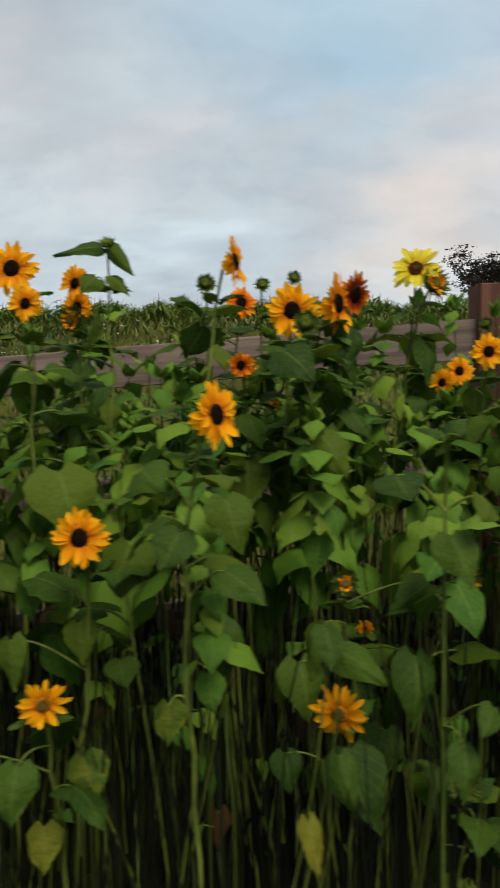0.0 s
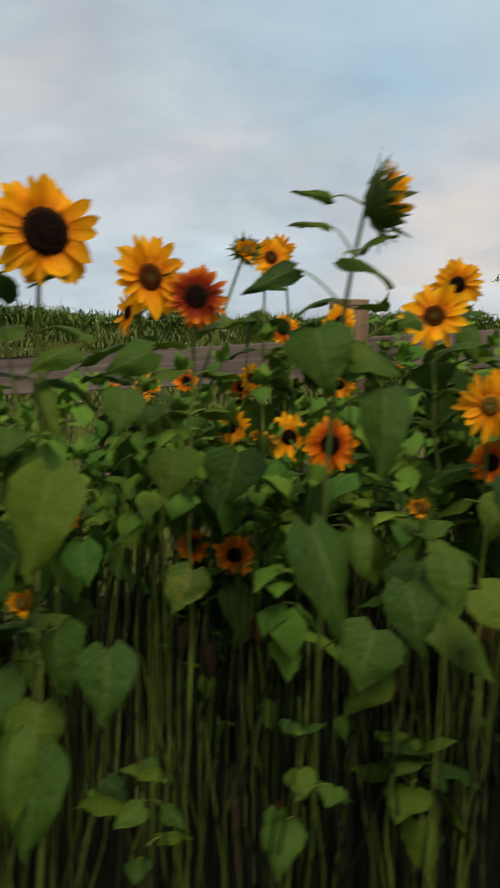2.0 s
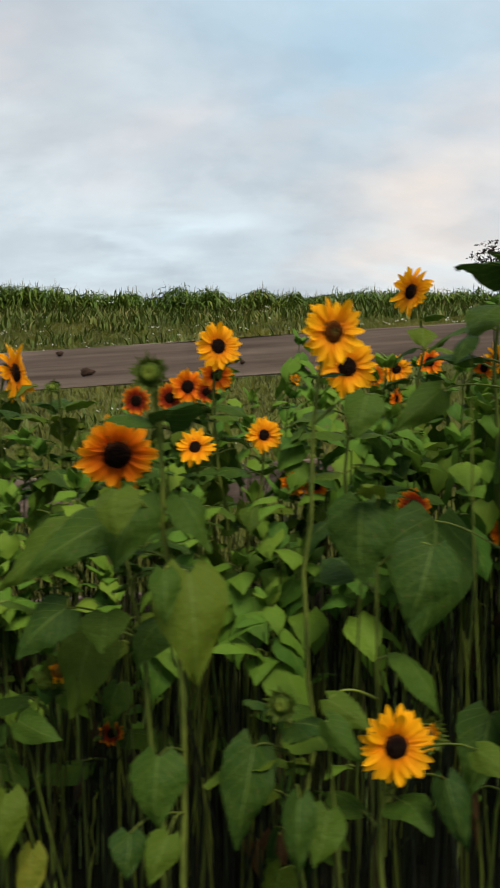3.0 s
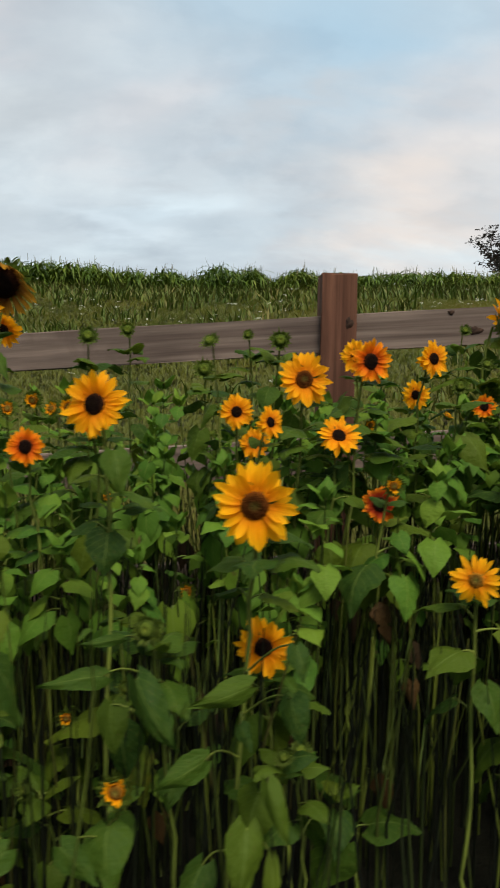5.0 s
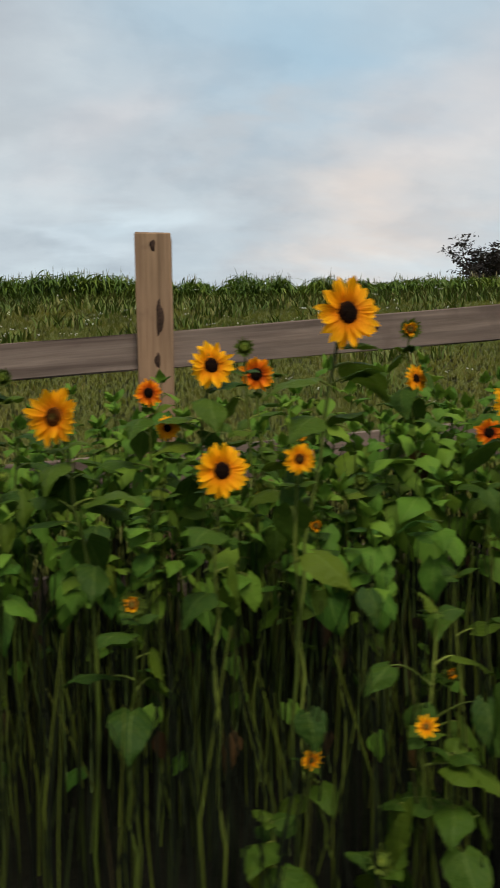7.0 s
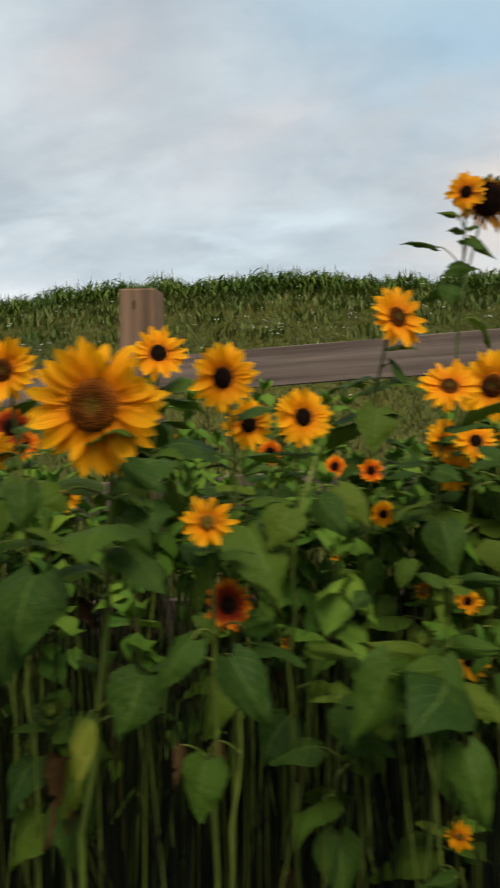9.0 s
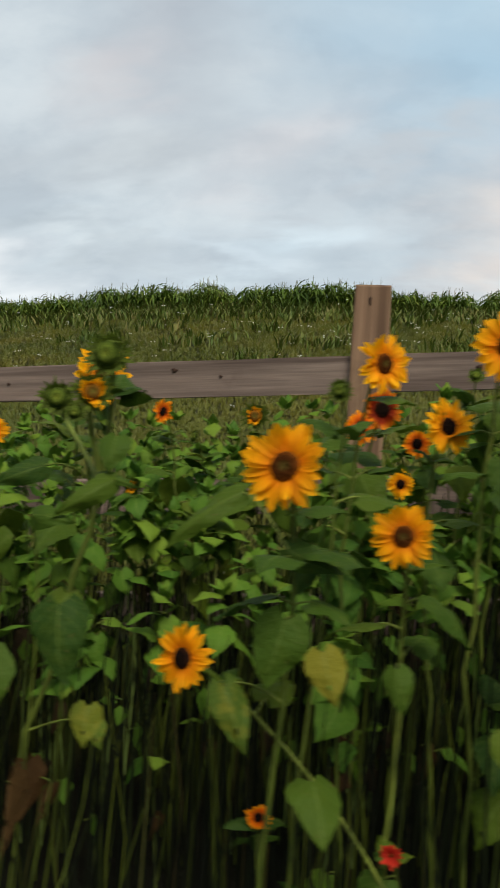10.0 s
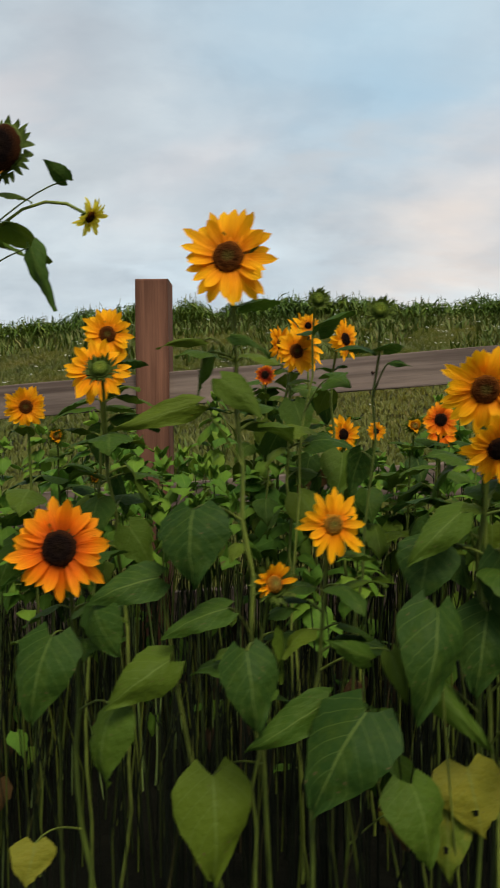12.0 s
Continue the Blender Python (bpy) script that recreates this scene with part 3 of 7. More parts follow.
for _ in range(5200):
    y = 18.9 + 3.4 * rng.random() ** 1.4
    x = rng.uniform(-37, 17)
    h = maize_height(x) * rng.uniform(0.86, 1.1)
    if rng.random() < 0.08:
        h *= 1.12
    foot = Vector((x, y, ground(x, y) - 0.05))
    tip = foot + Vector((rng.gauss(0, 0.05), rng.gauss(0, 0.05), h))
    v, f = tube([foot, tip], [0.014, 0.004], 3)
    k = len(mv)
    mv += v
    mf += [tuple(k + q for q in face) for face in f[:3]]
    ms += [0] * 3
    for q in range(11):
        t = 0.14 + 0.86 * q / 11 + rng.uniform(-0.04, 0.04)
        a = rng.uniform(0, 2 * math.pi)
        ribbon(foot.lerp(tip, t), Vector((math.cos(a), math.sin(a), 0)), rng.uniform(0.04, 0.16), rng.uniform(0.18, 0.45), rng.uniform(0.03, 0.055), rng.uniform(0.15, 0.5), 0)
    if rng.random() < 0.2:
        for q in range(2):
            a = rng.uniform(0, 2 * math.pi)
            ribbon(tip - Vector((0, 0, 0.05)), Vector((math.cos(a), math.sin(a), 0)), rng.uniform(0.16, 0.26), rng.uniform(0.02, 0.1), 0.011, 0.02, 1)
tagged(new("maize", mesh("maize", mv, mf, [MAIZE, TASSEL], ms, smooth=False)), "tall green maize growing along the crest of the slope", "maize", kind="stuff")


# ---- the far tree ----
def tree(x, y, z, height, spread, seed):
    r = random.Random(seed)
    thing = new("tree")
    thing.location = (x, y, z)
    verts, faces, tips = [], [], []

    def limb(a, way, length, radius, depth):
        mid = a + way * length * 0.5 + Vector((r.gauss(0, 0.06), r.gauss(0, 0.06), r.gauss(0, 0.03))) * length
        b = a + way * length
        v, f = tube([a, mid, b], [radius, radius * 0.8, radius * 0.6], 6)
        k = len(verts)
        verts.extend(v)
        faces.extend(tuple(k + q for q in face) for face in f)
        if depth >= 2:
            tips.append(mid)
            tips.append(b)
        if depth < 4:
            for _ in range(3 if depth else 6):
                w = (way * 0.75 + Vector((r.gauss(0, 0.75), r.gauss(0, 0.75), r.uniform(-0.15, 0.5)))).normalized()
                limb(a + (b - a) * r.uniform(0.45, 1.0), w, length * r.uniform(0.55, 0.8) * (spread if depth == 0 else 1.0), radius * 0.55, depth + 1)

    limb(Vector((0, 0, -0.3)), Vector((0.03, 0, 1)).normalized(), height * 0.42, height * 0.03, 0)
    part("trunk", mesh("trunk", verts, faces, [BARK]), thing)
    lv, lf = [], []
    for tip in tips:
        for _ in range(17):
            c = tip + Vector((r.gauss(0, 1), r.gauss(0, 1), r.gauss(0, 0.28))) * height * 0.034
            a, b = Vector((r.gauss(0, 1), r.gauss(0, 1), r.gauss(0, 0.5))).normalized(), Vector((r.gauss(0, 1), r.gauss(0, 1), r.gauss(0, 1))).normalized()
            s = height * r.uniform(0.012, 0.024)
            k = len(lv)
            lv.extend([c - a * s, c + b * s * 0.5, c + a * s, c - b * s * 0.5])
            lf.append((k, k + 1, k + 2, k + 3))
    part("crown", mesh("crown", lv, lf, [CROWN], smooth=False), thing)
    return tagged(thing, "dark broad tree with open branches beyond the maize", "tree")


# ---- the fence ----
def box(sx, sy, sz, edge, name, mat, seed=0, wobble=0.0015, cuts=6, along=2):
    """A sawn timber with rounded, slightly uneven edges."""
    r = random.Random(seed)
    bm = bmesh.new()
    bmesh.ops.create_cube(bm, size=1.0)
    bmesh.ops.scale(bm, vec=(sx, sy, sz), verts=bm.verts)
    lines = [e for e in bm.edges if abs((e.verts[0].co - e.verts[1].co)[along]) > 1e-4]
    bmesh.ops.subdivide_edges(bm, edges=lines, cuts=cuts)
    sharp = [e for e in bm.edges if len(e.link_faces) == 2 and e.calc_face_angle(0) > 1.0]
    bmesh.ops.bevel(bm, geom=sharp, offset=edge, segments=2, affect="EDGES", profile=0.6)
    for v in bm.verts:
        v.co += Vector((r.gauss(0, wobble), r.gauss(0, wobble), r.gauss(0, wobble)))
    me = bpy.data.meshes.new(name)
    bm.to_mesh(me)
    bm.free()
    me.materials.append(mat)
    return me


def knot_mesh(rx, rz):
    """A dark knot, a little hollow, lying on a face that looks towards -y."""
    verts, faces = [(0, -0.0018, 0)], []
    for ring, depth in ((0.55, -0.003), (1.0, 0.003)):
        for k in range(12):
            w = 2 * math.pi * k / 12
            q = ring * (1 + 0.18 * math.sin(3 * w + rx * 900) + 0.1 * math.sin(5 * w))
            verts.append((rx * q * math.cos(w), depth, rz * q * math.sin(w)))
    for k in range(12):
        q = (k + 1) % 12
        faces += [(0, 1 + q, 1 + k), (1 + k, 1 + q, 13 + q, 13 + k)]
    return mesh("knot", verts, faces, [KNOT])


fence = new("fence")
fence.location = (0, FENCE_Y, 0)
tagged(fence, "weathered brown wooden post and rail fence on the slope", "fence")
POST_W, POST_D = 0.14, 0.14
POST_TOPS = dict(enumerate(FENCE_TOPS))


def post_x(k):
    return POST_FIRST - POST_STEP * k + POST_SHIFT.get(k, 0.0)


for k, top in POST_TOPS.items():
    px = post_x(k)
    foot = ground(px, FENCE_Y) - 0.1
    tall = top - foot
    post = part("post", box(POST_W, POST_D, tall, 0.006, "post", STAINED if k in (1, 3, 6) else POST, 40 + k), fence, "", pose(px + POST_W / 2, POST_D / 2, foot + tall / 2, 0, 0, 0))
    for q, (ox, oz, a, b) in enumerate(POST_KNOTS.get(k, ())):
        part("knot", knot_mesh(a, b), post, "", pose(ox, -POST_D / 2 - 0.002, tall / 2 - oz))
# three boards a bay, fixed to the far face of the posts, so that each bay has its own boards
for k in range(len(POST_TOPS) - 1):
    xa, xb = post_x(k + 1) + POST_W / 2, post_x(k) + POST_W / 2
    for q, top in enumerate(RAIL_TOPS):
        rail = part("rail", box(xb - xa - 0.006, 0.038, 0.146, 0.004, "rail", RAIL, 70 + 5 * k + q, 0.0012, 8, 0), fence, "", pose((xa + xb) / 2, RAIL_Y, top - 0.073 + FALL * (xa + xb) / 2, 0, -math.degrees(math.atan(FALL)) + 0.12 * ((k + q) % 3 - 1), 0))
        if q == 0:
            for kx, kz, a, b in RAIL_KNOTS.get(k, ()):
                part("knot", knot_mesh(a, b), rail, "", pose(kx - (xa + xb) / 2, -0.0215, kz))

tree(22.8, 69.0, 3.0, 11.4, 1.6, 4)


# ---- sunflowers: leaves ----
def leaf_mesh(name, mat, seed, start, turn, fold, reach=0.42, ragged=0.0, nu=4, nv=12):
    """A heart-shaped blade of length 1 on its stalk: the stalk leaves the stem at the origin along x, the blade leaves its end at the
    angle start and bends by turn. ragged: how much of the edge is eaten or shrivelled."""
    r = random.Random(seed)
    verts, faces, uvs, slots = [], [], [], []
    rise = 0.16
    if reach == 0.0:
        rise = 0.0
    stalk = bow(Vector((0, 0, 0)), Vector((0.35 * reach, 0, 0.6 * rise)), Vector((0.75 * reach, 0, rise)), Vector((reach, 0, rise * 0.9)), 5)
    v, f = tube(stalk, [0.030, 0.026, 0.023, 0.021, 0.020, 0.018], 5)
    if reach > 0:
        verts += v
        uvs += [(0.5, 0.5)] * len(v)
        faces += f
        slots += [1] * len(f)
    base = len(verts)
    mid, angle = stalk[-1].copy(), start
    sway = r.gauss(0, 0.07)
    bends = [sway * (j / nv) + r.gauss(0, 0.012) for j in range(nv + 1)]
    for j in range(nv + 1):
        t = j / nv
        w = 0.47 * math.sin(math.pi * (0.015 + 0.985 * t) ** 0.55) ** 0.9 if t < 1 else 0.0
        w = max(w * (1 - 0.22 * t), 0.004)
        along, down = Vector((math.cos(angle), 0, math.sin(angle))), Vector((math.sin(angle), 0, -math.cos(angle)))
        for i in range(-nu, nu + 1):
            u = i / nu
            edge = 1.0 + (0.022 * (-1) ** j + r.gauss(0, 0.016 + ragged)) * (abs(u) > 0.9)
            y = u * w * edge * (1 - 0.12 * abs(fold))
            back = -0.17 * abs(u) ** 1.2 * (1 - t) ** 5
            dip = -fold * abs(u) ** 1.3 * w * 0.55 + 0.045 * math.sin(8.0 * t + 2.2 * u + seed) * abs(u) + 0.015 * r.gauss(0, 1) * abs(u)
            p = mid + along * (back + ragged * r.gauss(0, 0.05) * abs(u)) - down * dip
            verts.append((p.x, p.y + y + bends[j] * t, p.z))
            uvs.append((0.5 + 0.5 * u, t))
        mid = mid + along / nv
        angle += turn / nv
    row = 2 * nu + 1
    for j in range(nv):
        for i in range(row - 1):
            if ragged and r.random() < ragged * 0.8 and 2 < j < nv - 1:
                continue
            a = base + j * row + i
            faces.append((a, a + 1, a + 1 + row, a + row))
            slots.append(0)
    return mesh(name, verts, faces, [mat, STEM], slots, uvs)


D = radians


def blade_mesh(name, mat, seed, turn, fold, ragged=0.0):
    """The blade alone: from the origin along x, its upper side towards z, bending by turn."""
    me = leaf_mesh(name, mat, seed, -0.5 * turn, turn, fold, 0.0, ragged)
    return me


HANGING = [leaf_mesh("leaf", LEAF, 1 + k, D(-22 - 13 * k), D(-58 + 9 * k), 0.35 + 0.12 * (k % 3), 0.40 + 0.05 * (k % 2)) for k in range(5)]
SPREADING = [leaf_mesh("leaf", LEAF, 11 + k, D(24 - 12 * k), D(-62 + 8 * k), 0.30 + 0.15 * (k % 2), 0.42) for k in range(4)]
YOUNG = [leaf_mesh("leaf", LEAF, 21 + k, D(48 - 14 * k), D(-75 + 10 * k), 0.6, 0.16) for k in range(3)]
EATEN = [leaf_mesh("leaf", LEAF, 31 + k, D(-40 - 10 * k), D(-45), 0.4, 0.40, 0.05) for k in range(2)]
YELLOW = [leaf_mesh("leaf", OLD_LEAF, 41 + k, D(-50 - 15 * k), D(-40), 0.5, 0.36, 0.06) for k in range(2)]
WITHERED = [leaf_mesh("leaf", DRY_LEAF, 51 + k, D(-70), D(-30 + 20 * k), 1.3, 0.30, 0.10) for k in range(2)]


# ---- sunflowers: heads, of width 1, looking along z ----
def petals_mesh(name, mat, seed, count, inner, outer, wide, cup, droop=0.0, spread=1.0, gaps=0.0):
    """Pointed rays in two rings. cup: how far they lean forward; droop: how far they hang, for a spent head."""
    r = random.Random(seed)
    verts, faces, uvs = [], [], []
    for k in range(count):
        if r.random() < gaps:
            continue
        a = 2 * math.pi * (k + 0.3 * r.uniform(-1, 1)) / count * spread
        back = -0.012 - 0.022 * (k % 2)
        length = (outer - inner) * r.uniform(0.76, 1.1)
        w0 = wide * r.uniform(0.8, 1.15)
        lean, curl, twist = cup + r.gauss(0, 0.2), r.gauss(-0.25, 0.5), r.gauss(0, 0.35)
        base = len(verts)
        rad, z, ang = inner, back, lean
        swing = r.gauss(0, 0.10)
        for j in range(7):
            t = j / 6
            w = w0 * (0.42 + 1.55 * t - 1.05 * t * t) * math.sqrt(max(0.0, 1 - t ** 3.2)) if j < 6 else 0.0015
            aa = a + swing * t * 0.35
            ca, sa = math.cos(aa), math.sin(aa)
            for i in (-1, 0, 1):
                x, y = rad, i * w * 0.5
                zz = z + (0.10 * w if i else -0.06 * w) + i * twist * w * 0.35 * t
                px, py = x * ca - y * sa, x * sa + y * ca
                verts.append((px, py - droop * t * t * length * (0.6 + 0.4 * sa), zz + droop * 0.2 * t))
                uvs.append((0.5 + 0.5 * i + 3.1 * k, t))
            rad += length / 6 * math.cos(ang)
            z += length / 6 * math.sin(ang)
            ang += curl / 6
        for j in range(6):
            for i in range(2):
                q = base + j * 3 + i
                faces.append((q, q + 1, q + 4, q + 3))
    return mesh(name, verts, faces, [mat], None, uvs)


def disc_mesh(name, mat, radius, rise, dent=0.0):
    verts, faces, uvs = [(0, 0, rise * (1 - dent))], [], [(0, 0)]
    rings, sides = 9, 26
    r = random.Random(int(radius * 1000))
    for k in range(1, rings + 1):
        t = k / rings
        z = rise * (1 - t ** 3) - dent * rise * math.exp(-(t / 0.4) ** 2) - (0.03 if k == rings else 0)
        for s in range(sides):
            w = 2 * math.pi * (s + 0.5 * (k % 2)) / sides
            q = radius * t * (1 + 0.03 * r.gauss(0, 1))
            verts.append((q * math.cos(w), q * math.sin(w), z + 0.012 * r.uniform(-1, 1)))
            uvs.append((t, 0))
    for s in range(sides):
        faces.append((0, 1 + s, 1 + (s + 1) % sides))
    for k in range(rings - 1):
        for s in range(sides):
            a, b = 1 + k * sides + s, 1 + k * sides + (s + 1) % sides
            faces.append((a, a + sides, b + sides, b))
    return mesh(name, verts, faces, [mat], None, uvs)


def back_mesh(name, radius, bracts, length, cup, depth=0.13, seed=5, inward=0.0):
    """The green back of a head: a shallow bowl and its pointed bracts."""
    r = random.Random(seed)
    verts, faces = [(0, 0, -depth)], []
    sides = 18
    for q, z in ((0.45, -depth * 0.92), (0.85, -depth * 0.55), (1.04, -0.03), (0.9, -0.012)):
        for s in range(sides):
            w = 2 * math.pi * s / sides
            verts.append((radius * q * math.cos(w), radius * q * math.sin(w), z))
    for s in range(sides):
        faces.append((0, 1 + (s + 1) % sides, 1 + s))
    for k in range(3):
        for s in range(sides):
            a, b = 1 + k * sides + s, 1 + k * sides + (s + 1) % sides
            faces.append((a, b, b + sides, a + sides))
    for k in range(bracts):
        a = 2 * math.pi * (k + 0.4 * r.uniform(-1, 1)) / bracts
        n, w, reach = length * r.uniform(0.75, 1.25), 0.105 * (radius / 0.2) ** 0.4 * r.uniform(0.8, 1.2), radius * r.uniform(0.8, 1.0)
        ang, curl = cup + r.gauss(0, 0.25), r.gauss(inward * (1 if k % 3 else -1), 0.5)
        base, rad, z = len(verts), reach, -depth * r.uniform(0.25, 0.7)
        for j in range(5):
            t = j / 4
            ww = w * (0.9 + 0.4 * t) * (1 - t) ** 0.8 if j < 4 else 0.001
            for i in (-1, 1):
                verts.append((rad * math.cos(a) - i * ww * 0.5 * math.sin(a), rad * math.sin(a) + i * ww * 0.5 * math.cos(a), z))
            rad += n / 4 * math.cos(ang)
            z += n / 4 * math.sin(ang)
            ang += curl / 4
        for j in range(4):
            q = base + 2 * j
            faces.append((q, q + 1, q + 3, q + 2))
    return mesh(name, verts, faces, [GREEN])


def head_kind(petal, disc, centre, seeds=(1, 2, 3), count=26, cup=0.12, rise=0.05, dent=0.0, wide=0.148, droop=0.0, gaps=0.0, outer=0.55):
    d = disc_mesh("disc", disc, centre, rise, dent)
    b = back_mesh("flower_head", centre * 1.02, int(18 + 40 * max(0.0, centre - 0.2)), 0.15 + 0.3 * max(0.0, centre - 0.24), -0.2)
    return [(b, petals_mesh("petals", petal, s, count, centre * 0.82, outer, wide, cup, droop, 1.0, gaps), d) for s in seeds]


KINDS = {
    "gold": head_kind(GOLD, DARK, 0.18, count=32),
    "big": head_kind(GOLD, BROAD, 0.215, (4, 5), 40, 0.08, 0.06, 0.55, 0.125),
    "bigdark": head_kind(GOLD, DARK, 0.24, (24, 25), 46, 0.05, 0.06, 0.0, 0.14),
    "brown": head_kind(GOLD, BROWN, 0.185, (6, 7, 8), 30, 0.15, 0.05, 0.4),
    "olive": head_kind(GOLD, OLIVE, 0.16, (9, 10, 11), 21, 0.1, 0.05, 0.3, 0.135),
    "orange": head_kind(ORANGE, DARK, 0.20, (12, 13), 28, 0.12),
    "russet": head_kind(RED, DARK, 0.21, (14, 15), 32, 0.1, wide=0.135),
    "lemon": head_kind(LEMON, BROWN, 0.17, (16,), 24, 0.2),
    "spent": head_kind(FADED, DARK, 0.28, (17, 18), 38, -0.1, 0.09, 0.0, 0.085, 0.9, 0.08, 0.54),
    "bare": head_kind(FADED, DARK, 0.38, (26,), 20, 0.2, 0.10, 0.0, 0.07, 0.2, 0.8),
    "scarlet": head_kind(SCARLET, BROWN, 0.08, (19,), 40, 0.35, 0.08, 0.0, 0.15),
}
BUD_BACK = [back_mesh("flower_head", 0.30, 44, 0.33, 0.6, 0.24, s, 0.6) for s in (3, 4)]
BUD_CAP = disc_mesh("bud_centre", BUDDING, 0.27, 0.16, 0.35)
BUD_GOLD = disc_mesh("bud_centre", OLIVE, 0.22, 0.12, 0.3)
BUD_RAYS = [petals_mesh("petals", GOLD, 30 + k, 18, 0.19, 0.42, 0.12, 1.05, 0, 1.0, 0.15) for k in range(2)]
OPEN_RAYS = [petals_mesh("petals", GOLD, 34 + k, 20, 0.19, 0.56, 0.13, 0.75, 0, 0.62, 0.1) for k in range(2)]

WORDS = {
    "gold": "golden sunflower with a dark centre on a green stem", "big": "large golden sunflower with a broad brown disc",
    "bigdark": "large golden sunflower with a broad black disc",
    "brown": "golden sunflower with a brown centre on a green stem", "olive": "yellow sunflower with a greenish brown centre",
    "orange": "deep orange sunflower with a black centre", "russet": "russet red sunflower with a black centre",
    "lemon": "pale lemon yellow sunflower with a brown centre", "spent": "fading sunflower with drooping petals and dark centre",
    "bare": "spent sunflower head with a large black seed disc",
    "scarlet": "small scarlet flower on a thin stem", "bud": "green sunflower with a closed bud among leaves",
    "half": "sunflower with a half-open bud showing yellow petals", "opening": "sunflower head just opening among spiky green bracts",
    "none": "young leafy sunflower plant without a flower",
}
rng = random.Random(5)


def put_head(kind, parent, m):
    if kind in KINDS:
        back, rays, disc = rng.choice(KINDS[kind])
        head = part("flower_head", back, parent, "", m)
        part("petals", rays, head)
        part("disc", disc, head)
    elif kind != "none":
        head = part("flower_head", rng.choice(BUD_BACK), parent, "", m)
        part("bud_centre", BUD_CAP if kind == "bud" else BUD_GOLD, head)
        if kind != "bud":
            part("petals", rng.choice(BUD_RAYS if kind == "half" else OPEN_RAYS), head)


def facing(p, yaw, tilt):
    """A pose whose z looks out of the field towards -y, turned by yaw to the right and raised by tilt."""
    a, t = radians(yaw), radians(tilt)
    way = Vector((math.sin(a) * math.cos(t), -math.cos(a) * math.cos(t), math.sin(t)))
    return Matrix.Translation(p) @ way.to_track_quat("Z", "Y").to_matrix().to_4x4(), way


def leaf_on(thing, at, azimuth, size, meshes, pitch=0.0):
    m = Matrix.Translation(at) @ Euler((rng.gauss(0, 0.18), radians(pitch) + rng.gauss(0, 0.1), azimuth)).to_matrix().to_4x4() @ Matrix.Diagonal((size, size, size, 1))
    return part("leaf", rng.choice(meshes), thing, "", m)


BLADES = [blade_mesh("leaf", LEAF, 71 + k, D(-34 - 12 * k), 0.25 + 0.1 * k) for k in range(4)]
DRY_BLADES = [blade_mesh("leaf", DRY_LEAF, 86 + k, D(-50 + 60 * k), 1.9, 0.13) for k in range(3)]
OLD_BLADES = [blade_mesh("leaf", OLD_LEAF, 81 + k, D(-30), 0.35, 0.03) for k in range(2)]


def hang(thing, stem, base, way, wide, old):
    """A large leaf from its base along way, its upper side outwards, with a stalk back to the stem."""
    x_ = way.normalized()
    face = Vector((rng.gauss(0, 0.32), -1.0, 0.45 + rng.gauss(0, 0.28)))
    z_ = (face - x_ * face.dot(x_)).normalized()
    y_ = z_.cross(x_)
    turned = Matrix((x_, y_, z_)).transposed().to_4x4()
    s = way.length
    m = Matrix.Translation(base) @ turned @ Matrix.Diagonal((s, wide / 0.86, s, 1))
    leaf = part("leaf", rng.choice({"": BLADES, "yellowing": OLD_BLADES, "withered": DRY_BLADES}[old]), thing, old + " leaf" if old else "", m)
    gap = min((c.xy - base.xy).length for c in stem)
    if gap > 0.13:  # a side branch from low on the plant
        a = stem[1]
        path = bow(a, a.lerp(base, 0.35) * 0.5 + Vector((0.5 * base.x, 0.5 * base.y, 0.2 * base.z)), Vector((base.x + 0.02, base.y + 0.05, 0.85 * base.z)), base, 6)
    else:
        a = min(stem, key=lambda c: abs(c.z - base.z + 0.02 + 0.55 * gap))
        mid = a.lerp(base, 0.7) + Vector((0, 0, 0.015 + 0.10 * gap))
        path = bow(a, a.lerp(mid, 0.6), mid, base, 6)
    part("leaf_stalk", mesh("leaf_stalk", *tube(path, [0.0024, 0.0022, 0.002, 0.0019, 0.0018, 0.0017, 0.0016], 5), [STEM]), thing)
    return leaf


PLANTS, HEADS = [], []


def sunflower(*row, **rest):
    """Notes a plant and its heads; all of them are built once the whole row is known."""
    PLANTS.append((row, rest))
    x, y, z, size, kind = row[:5]
    for dx, dy, dz, s, k, yw, tl in ((0, 0, 0, size, kind, 0, 0),) + tuple(rest.get("more", ())):
        if k != "none" and s > 0.04:
            HEADS.append((x + dx, y + dy, z + dz, s))


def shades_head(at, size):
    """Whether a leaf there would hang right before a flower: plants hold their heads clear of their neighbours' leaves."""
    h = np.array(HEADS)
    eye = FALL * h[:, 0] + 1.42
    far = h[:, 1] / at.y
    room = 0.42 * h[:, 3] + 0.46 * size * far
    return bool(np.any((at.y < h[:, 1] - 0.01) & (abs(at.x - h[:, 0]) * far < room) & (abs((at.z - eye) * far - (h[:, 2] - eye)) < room)))


